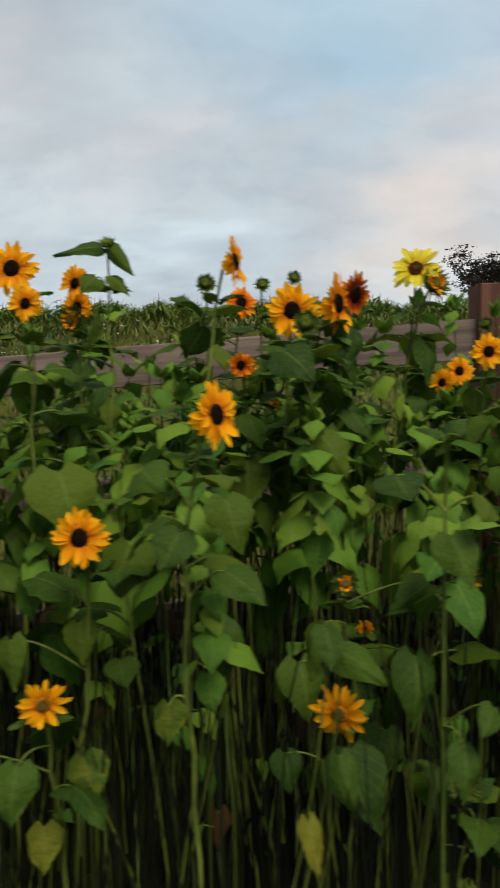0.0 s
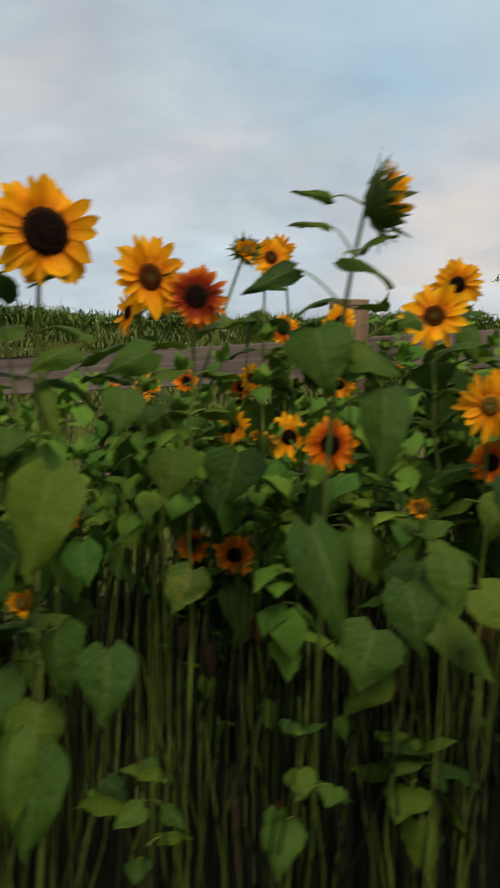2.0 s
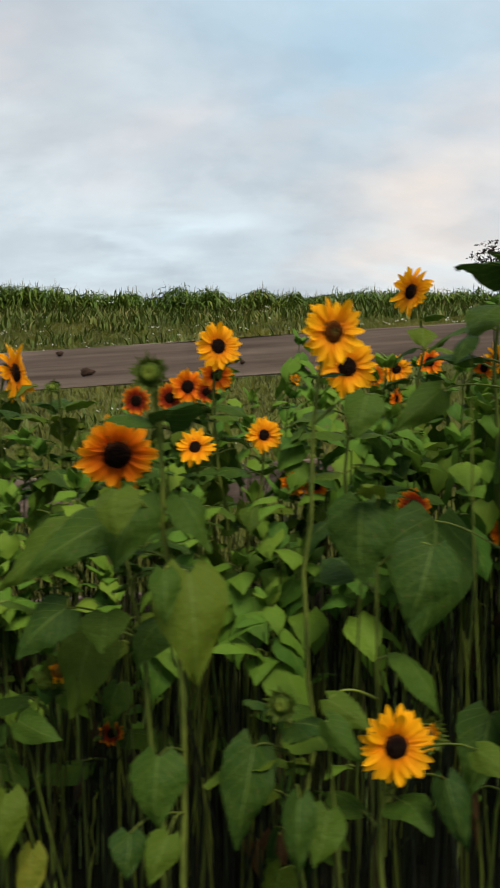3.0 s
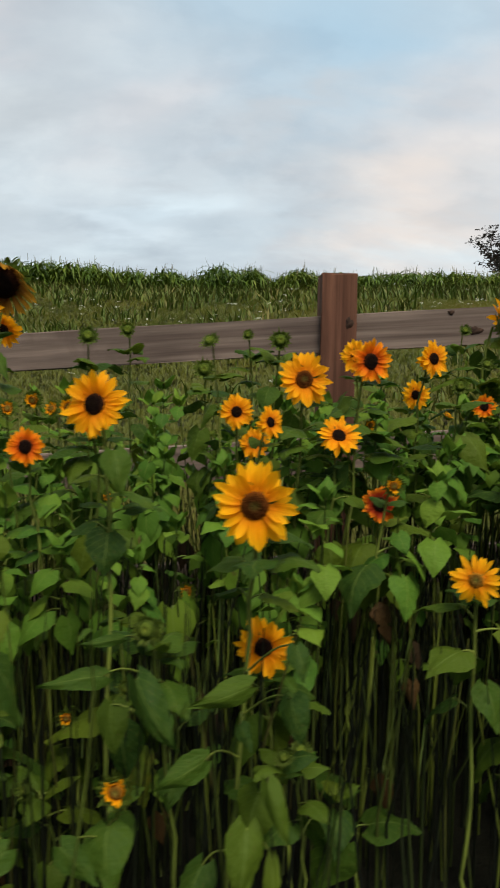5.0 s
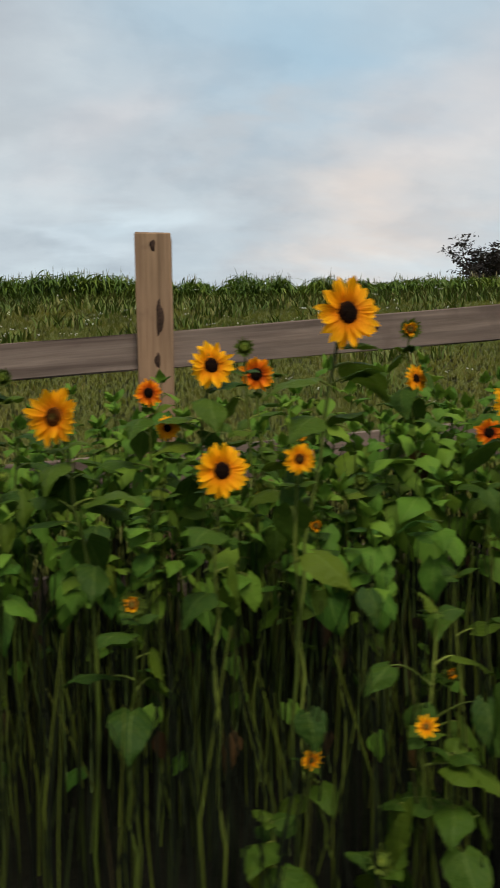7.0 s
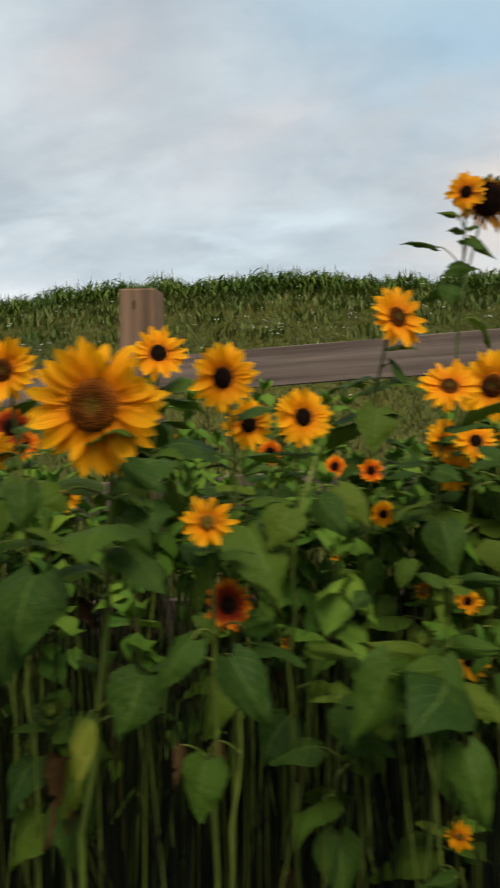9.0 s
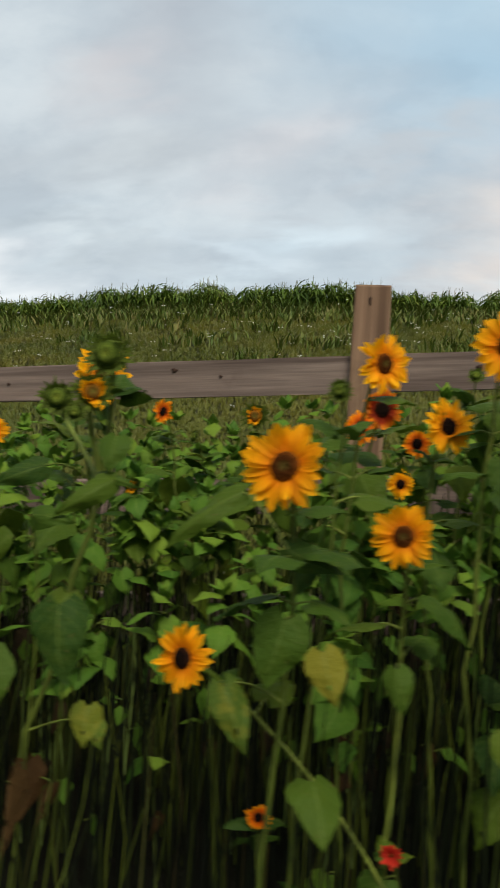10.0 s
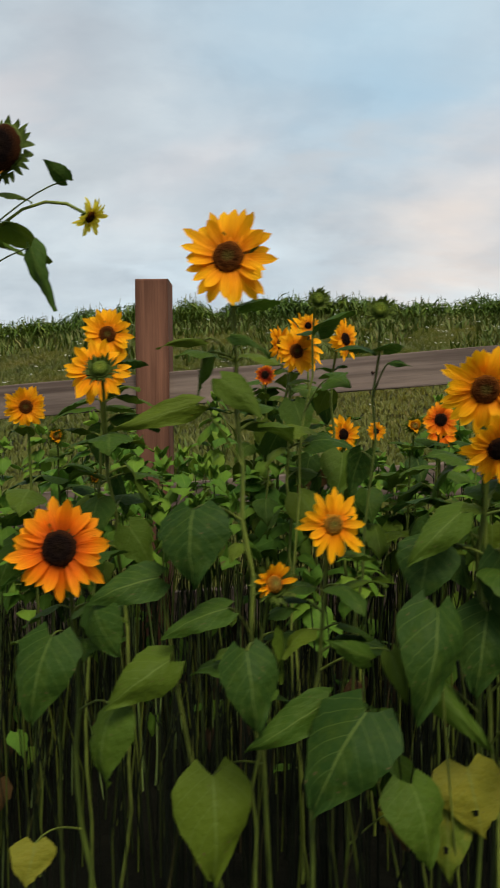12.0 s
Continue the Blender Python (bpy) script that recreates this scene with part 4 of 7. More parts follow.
def plant(x, y, z, size, kind="gold", yaw=0.0, tilt=8.0, lean=(0.0, 0.0), leaf=0.15, leaves=7, thick=1.0, more=(), hung=()):
    """One plant with its head at (x, y, z). lean: how far its foot stands from below the head. leaf: the length of its largest leaves.
    more: further heads, (dx, dy, dz, size, kind, yaw, tilt); hung: large leaves, each with the place of its base, the way to its tip,
    its width, and whether it is yellowing or withered."""
    foot = Vector((x + lean[0], y + lean[1], 0))
    foot.z = ground(foot.x, foot.y)
    thing = new("young_sunflower" if kind == "none" else "sunflower")
    thing.location = foot
    head, way = facing(Vector((x, y, z)) - foot, yaw, tilt)
    p = head.translation
    neck = p - way * (0.16 * size + 0.01)
    up_ = Vector((0, 0, 1))
    tall = max(p.z, 0.3)
    stem = bow(Vector((0, 0, -0.09)), Vector((rng.gauss(0, 0.08), rng.gauss(0, 0.05), tall * 0.4)), neck - way * 0.10 - up_ * tall * 0.25, neck, 14)
    kink = [rng.gauss(0, 0.0045) for _ in stem]
    stem = [p_ + Vector((kink[k], 0.6 * kink[-k], 0)) if 0 < k < len(stem) - 2 else p_ for k, p_ in enumerate(stem)]
    if abs(lean[0]) > 0.2:
        stem = bow(Vector((0, 0, -0.09)), Vector((0, 0, tall * 0.35)), neck.lerp(Vector((0, 0, tall * 0.55)), 0.5), neck, 14)
    if kind == "none":
        stem = bow(Vector((0, 0, -0.09)), Vector((rng.gauss(0, 0.03), rng.gauss(0, 0.03), tall * 0.4)), p - up_ * tall * 0.3, p, 10)
    thick = thick * (0.55 + 0.5 * min(1.5, size / 0.13)) if kind != "none" else thick * 0.7
    radii = [0.0050 * thick * (1.0 - 0.32 * k / (len(stem) - 1)) * (1 + 0.06 * rng.uniform(-1, 1)) for k in range(len(stem))]
    part("stem", mesh("stem", *tube(stem, radii), [STEM]), thing)
    put_head(kind, thing, head @ Matrix.Diagonal((size, size, size, 1)))
    for dx, dy, dz, s, k, yw, tl in more:
        h, w = facing(p + Vector((dx, dy, dz)), yw, tl)
        a = stem[-4]
        b = h.translation - w * 0.16 * s
        part("side_stem", mesh("side_stem", *tube(bow(a, a.lerp(b, 0.35) + up_ * (0.02 if tl > -20 else 0.15), b - w * (0.05 if tl > -20 else 0.12) - up_ * (0.03 if tl > -20 else 0.0), b, 6), [0.0032 * thick + 0.0004] * 7, 6), [STEM]), thing)
        put_head(k, thing, h @ Matrix.Diagonal((s, s, s, 1)))
    turn_ = rng.uniform(0, 2 * math.pi)
    low = 0.64
    if hung:
        low, leaves = 0.74, min(leaves, 3)
    elif size > 0.1 and kind in KINDS:
        low, leaves = 0.64, max(leaves, 6)
    leaf *= 0.82 if y < 1.4 else 0.92
    for k in range(leaves):
        t = low + (0.93 - low) * (k + 0.4 * rng.random()) / leaves
        turn_ += 2.4 + rng.gauss(0, 0.35)
        q = t * (len(stem) - 1)
        at = stem[int(q)].lerp(stem[min(int(q) + 1, len(stem) - 1)], q - int(q))
        s = leaf * (0.55 + 0.55 * math.sin(math.pi * min(1.0, (t - low + 0.10) / 0.5) ** 0.8)) * rng.uniform(0.8, 1.15)
        if t < 0.66 and rng.random() < 0.22:
            pool = rng.choice((YELLOW, WITHERED, EATEN))
        elif t < 0.72:
            pool = HANGING if rng.random() < 0.85 else EATEN
        else:
            pool = SPREADING if rng.random() < 0.6 else HANGING
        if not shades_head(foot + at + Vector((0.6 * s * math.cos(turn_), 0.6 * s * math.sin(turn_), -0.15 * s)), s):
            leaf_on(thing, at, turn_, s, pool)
    grand = kind == "opening" or (kind in KINDS and size > 0.105)
    for k in range(5 if grand else 4 if kind not in KINDS else 3):
        turn_ += 2.1
        at = stem[-2] if kind != "none" else stem[-1]
        s = leaf * rng.uniform(0.35, 0.6) * (1.75 if kind == "bud" else 1.0)
        if grand:
            at, s = stem[-2 - (k + 1) // 2], leaf * rng.uniform(0.6, 0.95)
            turn_ = math.pi * (k % 2) + rng.gauss(0, 0.5)
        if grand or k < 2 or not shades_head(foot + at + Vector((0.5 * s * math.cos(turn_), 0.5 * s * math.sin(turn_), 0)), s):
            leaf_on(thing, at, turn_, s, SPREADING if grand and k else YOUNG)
    for bx, by, bz, dx, dy, dz, wide, *old in hung:
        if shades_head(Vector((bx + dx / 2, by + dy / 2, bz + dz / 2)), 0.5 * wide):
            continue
        hang(thing, stem, Vector((bx, by, bz)) - foot, Vector((dx, dy, dz)), wide, old[0] if old else "")
    return tagged(thing, WORDS[kind], "sunflower", "young plants in the row" if kind == "none" else "sunflowers in the row")


# ---- the sunflowers, along the row from its right end to its left ----
sunflower(0.346, 1.900, 1.513, 0.081, 'gold', -8, 6, (-0.04, 0.03), 0.124, 7)
sunflower(0.308, 2.000, 1.471, 0.071, 'gold', -6, 12, (-0.01, 0.05), 0.116, 7)
sunflower(0.225, 1.635, 1.034, 0.069, 'half', 34, 6, (-0.07, 0.02), 0.149, 3)
sunflower(0.264, 2.000, 1.442, 0.065, 'gold', -46, 7, (-0.02, 0.05), 0.136, 7)
sunflower(0.214, 2.081, 1.741, 0.126, 'lemon', -14, 20, (0.06, 0.03), 0.123, 8, more=((0.044, -0.030, -0.044, 0.084, 'half', 24, 10),))
sunflower(0.051, 1.856, 0.858, 0.043, 'olive', -10, -4, (0.01, 0.02), 0.143, 3)
sunflower(0.045, 2.000, 1.662, 0.107, 'russet', 44, -10, (0.04, 0.04), 0.137, 8)
sunflower(-0.039, 1.561, 1.050, 0.050, 'half', -2, 11, (0.03, -0.01), 0.114, 2, hung=((-0.129, 1.543, 0.901, 0.013, -0.026, -0.109, 0.097), (0.073, 1.465, 0.942, -0.015, -0.031, -0.127, 0.086), (0.036, 1.550, 0.764, -0.033, -0.031, -0.098, 0.093), (0.113, 1.527, 1.060, -0.095, -0.034, -0.052, 0.074),))
sunflower(-0.004, 1.950, 1.634, 0.138, 'gold', 56, 2, (-0.05, 0.00), 0.145, 8)
sunflower(-0.068, 1.426, 0.854, 0.099, 'olive', -23, 1, (-0.00, 0.03), 0.125, 2, hung=((-0.162, 1.432, 0.781, 0.007, -0.024, -0.063, 0.060),))
sunflower(-0.106, 1.678, 1.559, 0.058, 'bud', -14, 6, (0.07, 0.06), 0.124, 8, hung=((-0.076, 1.628, 1.330, 0.042, -0.030, -0.098, 0.079), (-0.155, 1.628, 1.498, 0.064, -0.030, -0.068, 0.101),))
sunflower(-0.122, 1.867, 1.607, 0.121, 'gold', 4, 4, (-0.02, 0.06), 0.116, 8)
sunflower(-0.112, 1.963, 1.698, 0.036, 'bud', 10, 8, (0.02, 0.03), 0.090, 8)
sunflower(-0.187, 2.062, 1.697, 0.041, 'bud', 8, 14, (0.01, 0.06), 0.093, 8)
sunflower(-0.272, 1.294, 1.383, 0.096, 'gold', 50, 9, (0.02, 0.04), 0.116, 4, hung=((-0.355, 1.346, 0.910, 0.005, -0.022, -0.060, 0.064, 'yellowing'), (-0.091, 1.244, 0.878, 0.017, -0.030, -0.073, 0.045), (-0.326, 1.244, 1.214, -0.021, -0.030, -0.054, 0.069), (-0.257, 1.244, 1.155, 0.061, -0.030, -0.041, 0.061), (-0.092, 1.244, 1.037, 0.069, -0.030, -0.051, 0.057), (-0.113, 1.244, 1.071, 0.009, -0.030, -0.056, 0.053), (-0.137, 1.244, 0.777, 0.014, -0.030, -0.071, 0.036, 'yellowing'), (-0.378, 1.244, 1.305, 0.036, -0.030, -0.037, 0.073),))
sunflower(-0.240, 1.796, 1.478, 0.057, 'orange', -8, 3, (-0.01, -0.02), 0.122, 7)
sunflower(-0.250, 1.702, 1.687, 0.099, 'gold', 72, 7, (0.05, 0.06), 0.130, 8, hung=((-0.284, 1.496, 0.993, 0.005, -0.027, -0.111, 0.099), (-0.268, 1.548, 1.216, 0.023, -0.024, -0.107, 0.096),))
sunflower(-0.242, 2.174, 1.667, 0.086, 'orange', 14, 14, (0.01, -0.02), 0.110, 8)
sunflower(-0.329, 1.982, 1.688, 0.049, 'bud', -4, 2, (0.01, 0.05), 0.110, 8)
sunflower(-0.461, 1.511, 1.214, 0.050, 'none', -17, 10, (0.09, 0.01), 0.134, 2, hung=((-0.527, 1.454, 1.010, 0.018, -0.022, -0.069, 0.061), (-0.451, 1.447, 0.946, 0.006, -0.022, -0.048, 0.067), (-0.435, 1.461, 1.148, -0.009, -0.027, -0.096, 0.123),))
sunflower(-0.400, 2.085, 1.654, 0.045, 'bud', -13, 15, (-0.04, 0.03), 0.088, 8)
sunflower(-0.504, 1.380, 1.178, 0.094, 'gold', -5, 13, (-0.02, 0.04), 0.120, 2, hung=((-0.634, 1.414, 0.993, 0.019, -0.023, -0.080, 0.059), (-0.496, 1.347, 0.821, 0.026, -0.022, -0.069, 0.075, 'yellowing'),))
sunflower(-0.537, 1.271, 0.945, 0.079, 'olive', 14, 1, (-0.05, -0.02), 0.137, 2, hung=((-0.548, 1.299, 0.734, 0.009, -0.023, -0.064, 0.059, 'yellowing'), (-0.561, 1.221, 0.876, -0.008, -0.030, -0.078, 0.071), (-0.649, 1.231, 0.884, 0.025, -0.030, -0.052, 0.036, 'yellowing'),))
sunflower(-0.557, 1.899, 1.769, 0.046, 'bud', -8, 50, (0.03, 0.03), 0.077, 8, hung=((-0.567, 1.886, 1.756, -0.101, -0.031, -0.031, 0.040), (-0.547, 1.894, 1.758, 0.066, -0.018, -0.075, 0.043), (-0.577, 1.887, 1.686, -0.038, -0.025, -0.043, 0.062), (-0.545, 1.890, 1.688, 0.046, -0.018, -0.053, 0.038),))
sunflower(-0.669, 1.649, 1.596, 0.070, 'gold', -3, 5, (-0.06, 0.01), 0.124, 8, hung=((-0.575, 1.521, 1.273, 0.035, -0.025, -0.133, 0.138),))
sunflower(-0.644, 1.910, 1.592, 0.071, 'half', -16, -6, (-0.06, -0.02), 0.095, 8)
sunflower(-0.700, 2.198, 1.660, 0.083, 'gold', -3, 5, (-0.05, 0.01), 0.101, 8)
sunflower(-0.779, 1.511, 1.342, 0.054, 'half', -9, 14, (-0.02, 0.0), 0.115, 7, 1.5, hung=((-0.758, 1.469, 1.291, 0.067, -0.013, -0.069, 0.083),))
sunflower(-0.706, 2.200, 1.724, 0.097, 'gold', -26, 6, (0.05, 0.04), 0.115, 8)
sunflower(-0.795, 1.434, 1.450, 0.115, 'brown', -2, 14, (0.03, -0.00), 0.128, 2, hung=((-0.811, 1.304, 1.087, 0.012, -0.025, -0.121, 0.124), (-0.843, 1.228, 0.909, -0.004, -0.029, -0.144, 0.122), (-0.702, 1.371, 1.165, 0.048, -0.021, -0.123, 0.116), (-0.834, 1.418, 1.176, -0.106, -0.037, -0.047, 0.075),))
sunflower(-0.816, 2.008, 1.731, 0.129, 'gold', -1, 11, (0.03, 0.01), 0.118, 8)
sunflower(-0.880, 1.944, 1.208, 0.087, 'orange', -13, 15, (-0.04, -0.01), 0.118, 6)
sunflower(-0.957, 1.584, 1.494, 0.123, 'brown', -5, 4, (-0.03, -0.01), 0.137, 8, hung=((-0.923, 1.476, 1.066, -0.030, -0.033, -0.108, 0.160),))
sunflower(-1.053, 1.625, 0.450, 0.048, 'scarlet', -4, 12, (-0.00, 0.05), 0.136, 3)
sunflower(-1.147, 1.457, 1.372, 0.104, 'gold', -20, 11, (-0.05, 0.01), 0.136, 3, hung=((-1.077, 1.324, 0.932, -0.016, -0.030, -0.093, 0.044), (-1.102, 1.264, 0.790, 0.002, -0.028, -0.129, 0.068),))
sunflower(-1.213, 1.246, 1.219, 0.147, 'russet', -12, 13, (0.02, 0.00), 0.137, 2, hung=((-1.289, 1.322, 1.071, -0.123, -0.050, -0.080, 0.099), (-1.250, 1.205, 0.875, -0.019, -0.033, -0.148, 0.130), (-1.196, 1.270, 1.011, -0.009, -0.031, -0.143, 0.112), (-1.153, 1.228, 1.133, 0.046, -0.019, -0.115, 0.069),))
sunflower(-1.228, 1.733, 1.562, 0.127, 'brown', 4, 22, (-0.08, -0.01), 0.125, 8, hung=((-1.273, 1.525, 1.220, 0.021, -0.024, -0.104, 0.070),))
sunflower(-1.202, 2.144, 1.505, 0.115, 'gold', -27, 14, (0.00, 0.06), 0.126, 8)
sunflower(-1.429, 1.540, 1.637, 0.178, 'big', 10, 4, (0.01, 0.05), 0.142, 3, hung=((-1.510, 1.335, 0.979, -0.008, -0.030, -0.109, 0.123), (-1.393, 1.329, 0.906, 0.039, -0.019, -0.105, 0.102), (-1.413, 1.510, 1.233, 0.016, -0.022, -0.062, 0.075),))
sunflower(-1.402, 1.977, 1.590, 0.131, 'gold', 18, 10, (-0.04, 0.01), 0.110, 8)
sunflower(-1.526, 1.221, 1.172, 0.126, 'brown', 11, 16, (-0.02, -0.02), 0.132, 3, hung=((-1.453, 1.185, 0.783, 0.017, -0.023, -0.096, 0.100), (-1.511, 1.252, 1.096, -0.093, -0.033, -0.019, 0.053),))
sunflower(-1.608, 1.623, 1.290, 0.100, 'orange', 5, 3, (-0.04, 0.05), 0.145, 5)
sunflower(-1.677, 1.543, 1.120, 0.095, 'orange', -11, 4, (-0.00, 0.00), 0.116, 4)
sunflower(-1.707, 1.467, 1.236, 0.132, 'olive', -11, 4, (-0.04, 0.06), 0.127, 4, hung=((-1.702, 1.322, 1.110, 0.011, -0.026, -0.116, 0.089), (-1.702, 1.417, 1.061, -0.027, -0.030, -0.081, 0.064),))
sunflower(-1.682, 1.854, 1.538, 0.123, 'gold', -13, 6, (0.03, 0.04), 0.126, 8)
sunflower(-1.788, 1.614, 1.427, 0.141, 'brown', -13, 17, (0.02, 0.05), 0.145, 6)
sunflower(-1.864, 1.333, 1.051, 0.055, 'half', -21, 0, (0.03, -0.02), 0.142, 2, hung=((-1.863, 1.139, 1.006, 0.014, -0.023, -0.089, 0.068), (-1.792, 1.197, 0.942, 0.057, -0.017, -0.063, 0.094), (-1.890, 1.283, 0.923, 0.017, -0.030, -0.120, 0.096), (-1.846, 1.283, 0.866, 0.104, -0.030, -0.097, 0.086), (-1.924, 1.283, 0.780, -0.078, -0.030, -0.069, 0.086), (-1.845, 1.283, 0.997, 0.042, -0.030, -0.068, 0.043),))
sunflower(-1.936, 1.375, 1.592, 0.150, 'opening', 96, 12, (-0.13, 0.00), 0.127, 2, hung=((-1.947, 1.260, 0.852, -0.038, -0.032, -0.091, 0.121), (-1.942, 1.169, 1.358, 0.019, -0.029, -0.126, 0.119), (-2.053, 1.295, 1.015, 0.047, -0.030, -0.205, 0.107), (-2.055, 1.312, 1.359, 0.030, -0.027, -0.117, 0.127), (-1.979, 1.325, 1.005, 0.023, -0.030, -0.082, 0.060), (-2.132, 1.325, 1.349, -0.139, -0.030, -0.054, 0.040), (-1.932, 1.325, 1.255, 0.000, -0.030, -0.165, 0.090), (-1.878, 1.325, 1.383, -0.043, -0.030, -0.024, 0.050), (-2.060, 1.355, 1.484, -0.071, -0.030, 0.017, 0.056), (-2.010, 1.355, 1.489, 0.087, -0.030, -0.068, 0.036), (-2.033, 1.355, 1.593, -0.073, -0.030, -0.000, 0.022), (-2.046, 1.355, 1.553, 0.077, -0.030, -0.041, 0.051), (-2.036, 1.355, 1.544, -0.075, -0.030, -0.009, 0.020), (-2.036, 1.355, 1.359, -0.019, -0.030, -0.117, 0.133), (-2.094, 1.355, 1.469, -0.093, -0.030, -0.056, 0.046), (-1.970, 1.355, 1.335, 0.018, -0.030, -0.081, 0.061),))
sunflower(-1.914, 2.464, 1.309, 0.104, 'gold', -2, 11, (-0.07, -0.02), 0.123, 7)
sunflower(-1.916, 2.463, 1.523, 0.113, 'gold', 12, 6, (0.01, -0.01), 0.114, 8)
sunflower(-1.994, 1.717, 1.141, 0.125, 'orange', -1, 3, (-0.03, 0.01), 0.132, 4)
sunflower(-2.084, 2.116, 1.140, 0.140, 'gold', 2, 13, (0.05, 0.01), 0.154, 6)
sunflower(-2.108, 2.321, 1.475, 0.090, 'orange', -6, 11, (-0.06, 0.01), 0.124, 8)
sunflower(-2.102, 2.468, 1.494, 0.099, 'gold', 1, 2, (0.01, 0.03), 0.128, 8)
sunflower(-2.127, 2.206, 1.692, 0.102, 'gold', -31, -1, (-0.03, 0.01), 0.147, 8)
sunflower(-2.149, 2.127, 1.659, 0.119, 'brown', 24, 9, (0.00, 0.04), 0.133, 8)
sunflower(-2.224, 1.907, 0.834, 0.112, 'orange', -4, -3, (-0.01, 0.01), 0.150, 5)
sunflower(-2.211, 2.469, 1.326, 0.097, 'gold', 39, 2, (0.04, 0.01), 0.146, 7)
sunflower(-2.249, 2.082, 1.167, 0.105, 'gold', -31, 1, (-0.02, 0.05), 0.128, 6)
sunflower(-2.250, 2.469, 1.293, 0.074, 'orange', -2, 0, (-0.07, 0.03), 0.141, 7)
sunflower(-2.296, 1.575, 1.455, 0.132, 'russet', 11, 8, (-0.00, -0.01), 0.131, 3, more=((0.091, 0.209, 0.144, 0.076, 'half', 19, 10),), hung=((-2.293, 1.562, 0.872, -0.030, -0.029, -0.090, 0.097, 'yellowing'), (-2.350, 1.370, 1.321, -0.085, -0.031, -0.055, 0.072), (-2.239, 1.611, 1.223, -0.044, -0.031, -0.098, 0.136), (-2.199, 1.525, 1.128, -0.019, -0.030, -0.113, 0.139), (-2.327, 1.525, 1.126, -0.003, -0.030, -0.102, 0.129), (-2.377, 1.525, 1.221, -0.004, -0.030, -0.052, 0.075), (-2.241, 1.525, 1.075, 0.004, -0.030, -0.070, 0.064),))
sunflower(-2.344, 1.985, 0.841, 0.093, 'orange', 3, 5, (-0.01, -0.01), 0.134, 5)
sunflower(-2.421, 1.712, 1.520, 0.181, 'brown', 34, 3, (0.01, 0.05), 0.158, 8)
sunflower(-2.434, 2.453, 1.313, 0.086, 'orange', -0, 6, (-0.07, 0.03), 0.144, 7)
sunflower(-2.517, 1.181, 0.902, 0.064, 'half', -1, 8, (-0.06, -0.01), 0.148, 2, hung=((-2.479, 1.135, 0.680, 0.004, -0.029, -0.152, 0.107), (-2.467, 1.201, 0.854, 0.037, -0.025, -0.103, 0.100), (-2.367, 1.131, 0.847, 0.009, -0.030, -0.104, 0.092), (-2.508, 1.131, 0.711, 0.009, -0.030, -0.153, 0.075),))
sunflower(-2.537, 1.336, 1.526, 0.189, 'bigdark', 31, 4, (-0.02, 0.02), 0.153, 3, hung=((-2.465, 1.156, 1.113, -0.013, -0.032, -0.166, 0.120), (-2.575, 1.229, 0.766, -0.015, -0.034, -0.136, 0.094), (-2.406, 1.285, 0.561, 0.050, -0.022, -0.036, 0.041), (-2.381, 1.286, 1.245, 0.003, -0.030, -0.076, 0.077), (-2.546, 1.286, 1.124, 0.011, -0.030, -0.196, 0.131), (-2.465, 1.286, 1.315, -0.086, -0.030, -0.058, 0.053), (-2.676, 1.286, 1.304, -0.040, -0.030, -0.062, 0.035), (-2.625, 1.286, 0.674, -0.056, -0.030, -0.127, 0.096), (-2.596, 1.286, 1.415, -0.076, -0.030, 0.011, 0.022), (-2.468, 1.286, 1.399, 0.049, -0.030, -0.013, 0.019), (-2.532, 1.286, 1.254, 0.059, -0.030, -0.109, 0.044), (-2.582, 1.286, 1.175, 0.008, -0.030, -0.050, 0.070), (-2.649, 1.286, 0.539, -0.002, -0.030, -0.085, 0.031, 'withered'),))
sunflower(-2.555, 2.391, 1.190, 0.075, 'orange', 55, 8, (0.01, 0.03), 0.117, 6)
sunflower(-2.559, 2.388, 1.285, 0.093, 'gold', -6, 13, (-0.04, 0.01), 0.121, 7)
sunflower(-2.572, 2.159, 1.497, 0.131, 'gold', -55, 8, (-0.11, 0.01), 0.112, 8)
sunflower(-2.621, 1.235, 1.463, 0.054, 'bud', -50, 2, (-0.02, 0.16), 0.137, 3, hung=((-2.698, 1.389, 0.983, -0.028, -0.041, -0.216, 0.185), (-2.607, 1.440, 1.286, -0.037, -0.034, -0.118, 0.119), (-2.693, 1.385, 1.217, -0.100, -0.034, -0.085, 0.066),))
sunflower(-2.638, 1.789, 0.943, 0.078, 'russet', -15, 16, (-0.05, -0.01), 0.125, 5)
sunflower(-2.649, 2.294, 1.262, 0.072, 'orange', -13, 11, (0.04, 0.02), 0.132, 7)
sunflower(-2.832, 1.061, 0.739, 0.098, 'gold', 6, 6, (-0.00, 0.03), 0.098, 2, more=((0.047, 0.022, 0.005, 0.050, 'half', -0, 10),), hung=((-2.776, 1.019, 0.718, 0.019, -0.023, -0.085, 0.049), (-2.827, 1.011, 0.744, -0.050, -0.030, -0.047, 0.052), (-2.741, 1.011, 0.762, 0.038, -0.030, -0.029, 0.045), (-2.665, 1.011, 0.737, -0.004, -0.030, -0.065, 0.032, 'withered'),))
sunflower(-2.849, 1.141, 1.061, 0.050, 'none', -4, 17, (0.03, 0.06), 0.109, 2, hung=((-2.931, 1.019, 0.795, 0.045, -0.018, -0.052, 0.041), (-2.779, 1.108, 1.001, -0.039, -0.028, -0.110, 0.097), (-2.920, 1.091, 0.790, 0.061, -0.030, -0.032, 0.043),))
sunflower(-2.833, 1.572, 1.262, 0.116, 'gold', -9, 8, (0.03, 0.00), 0.119, 7)
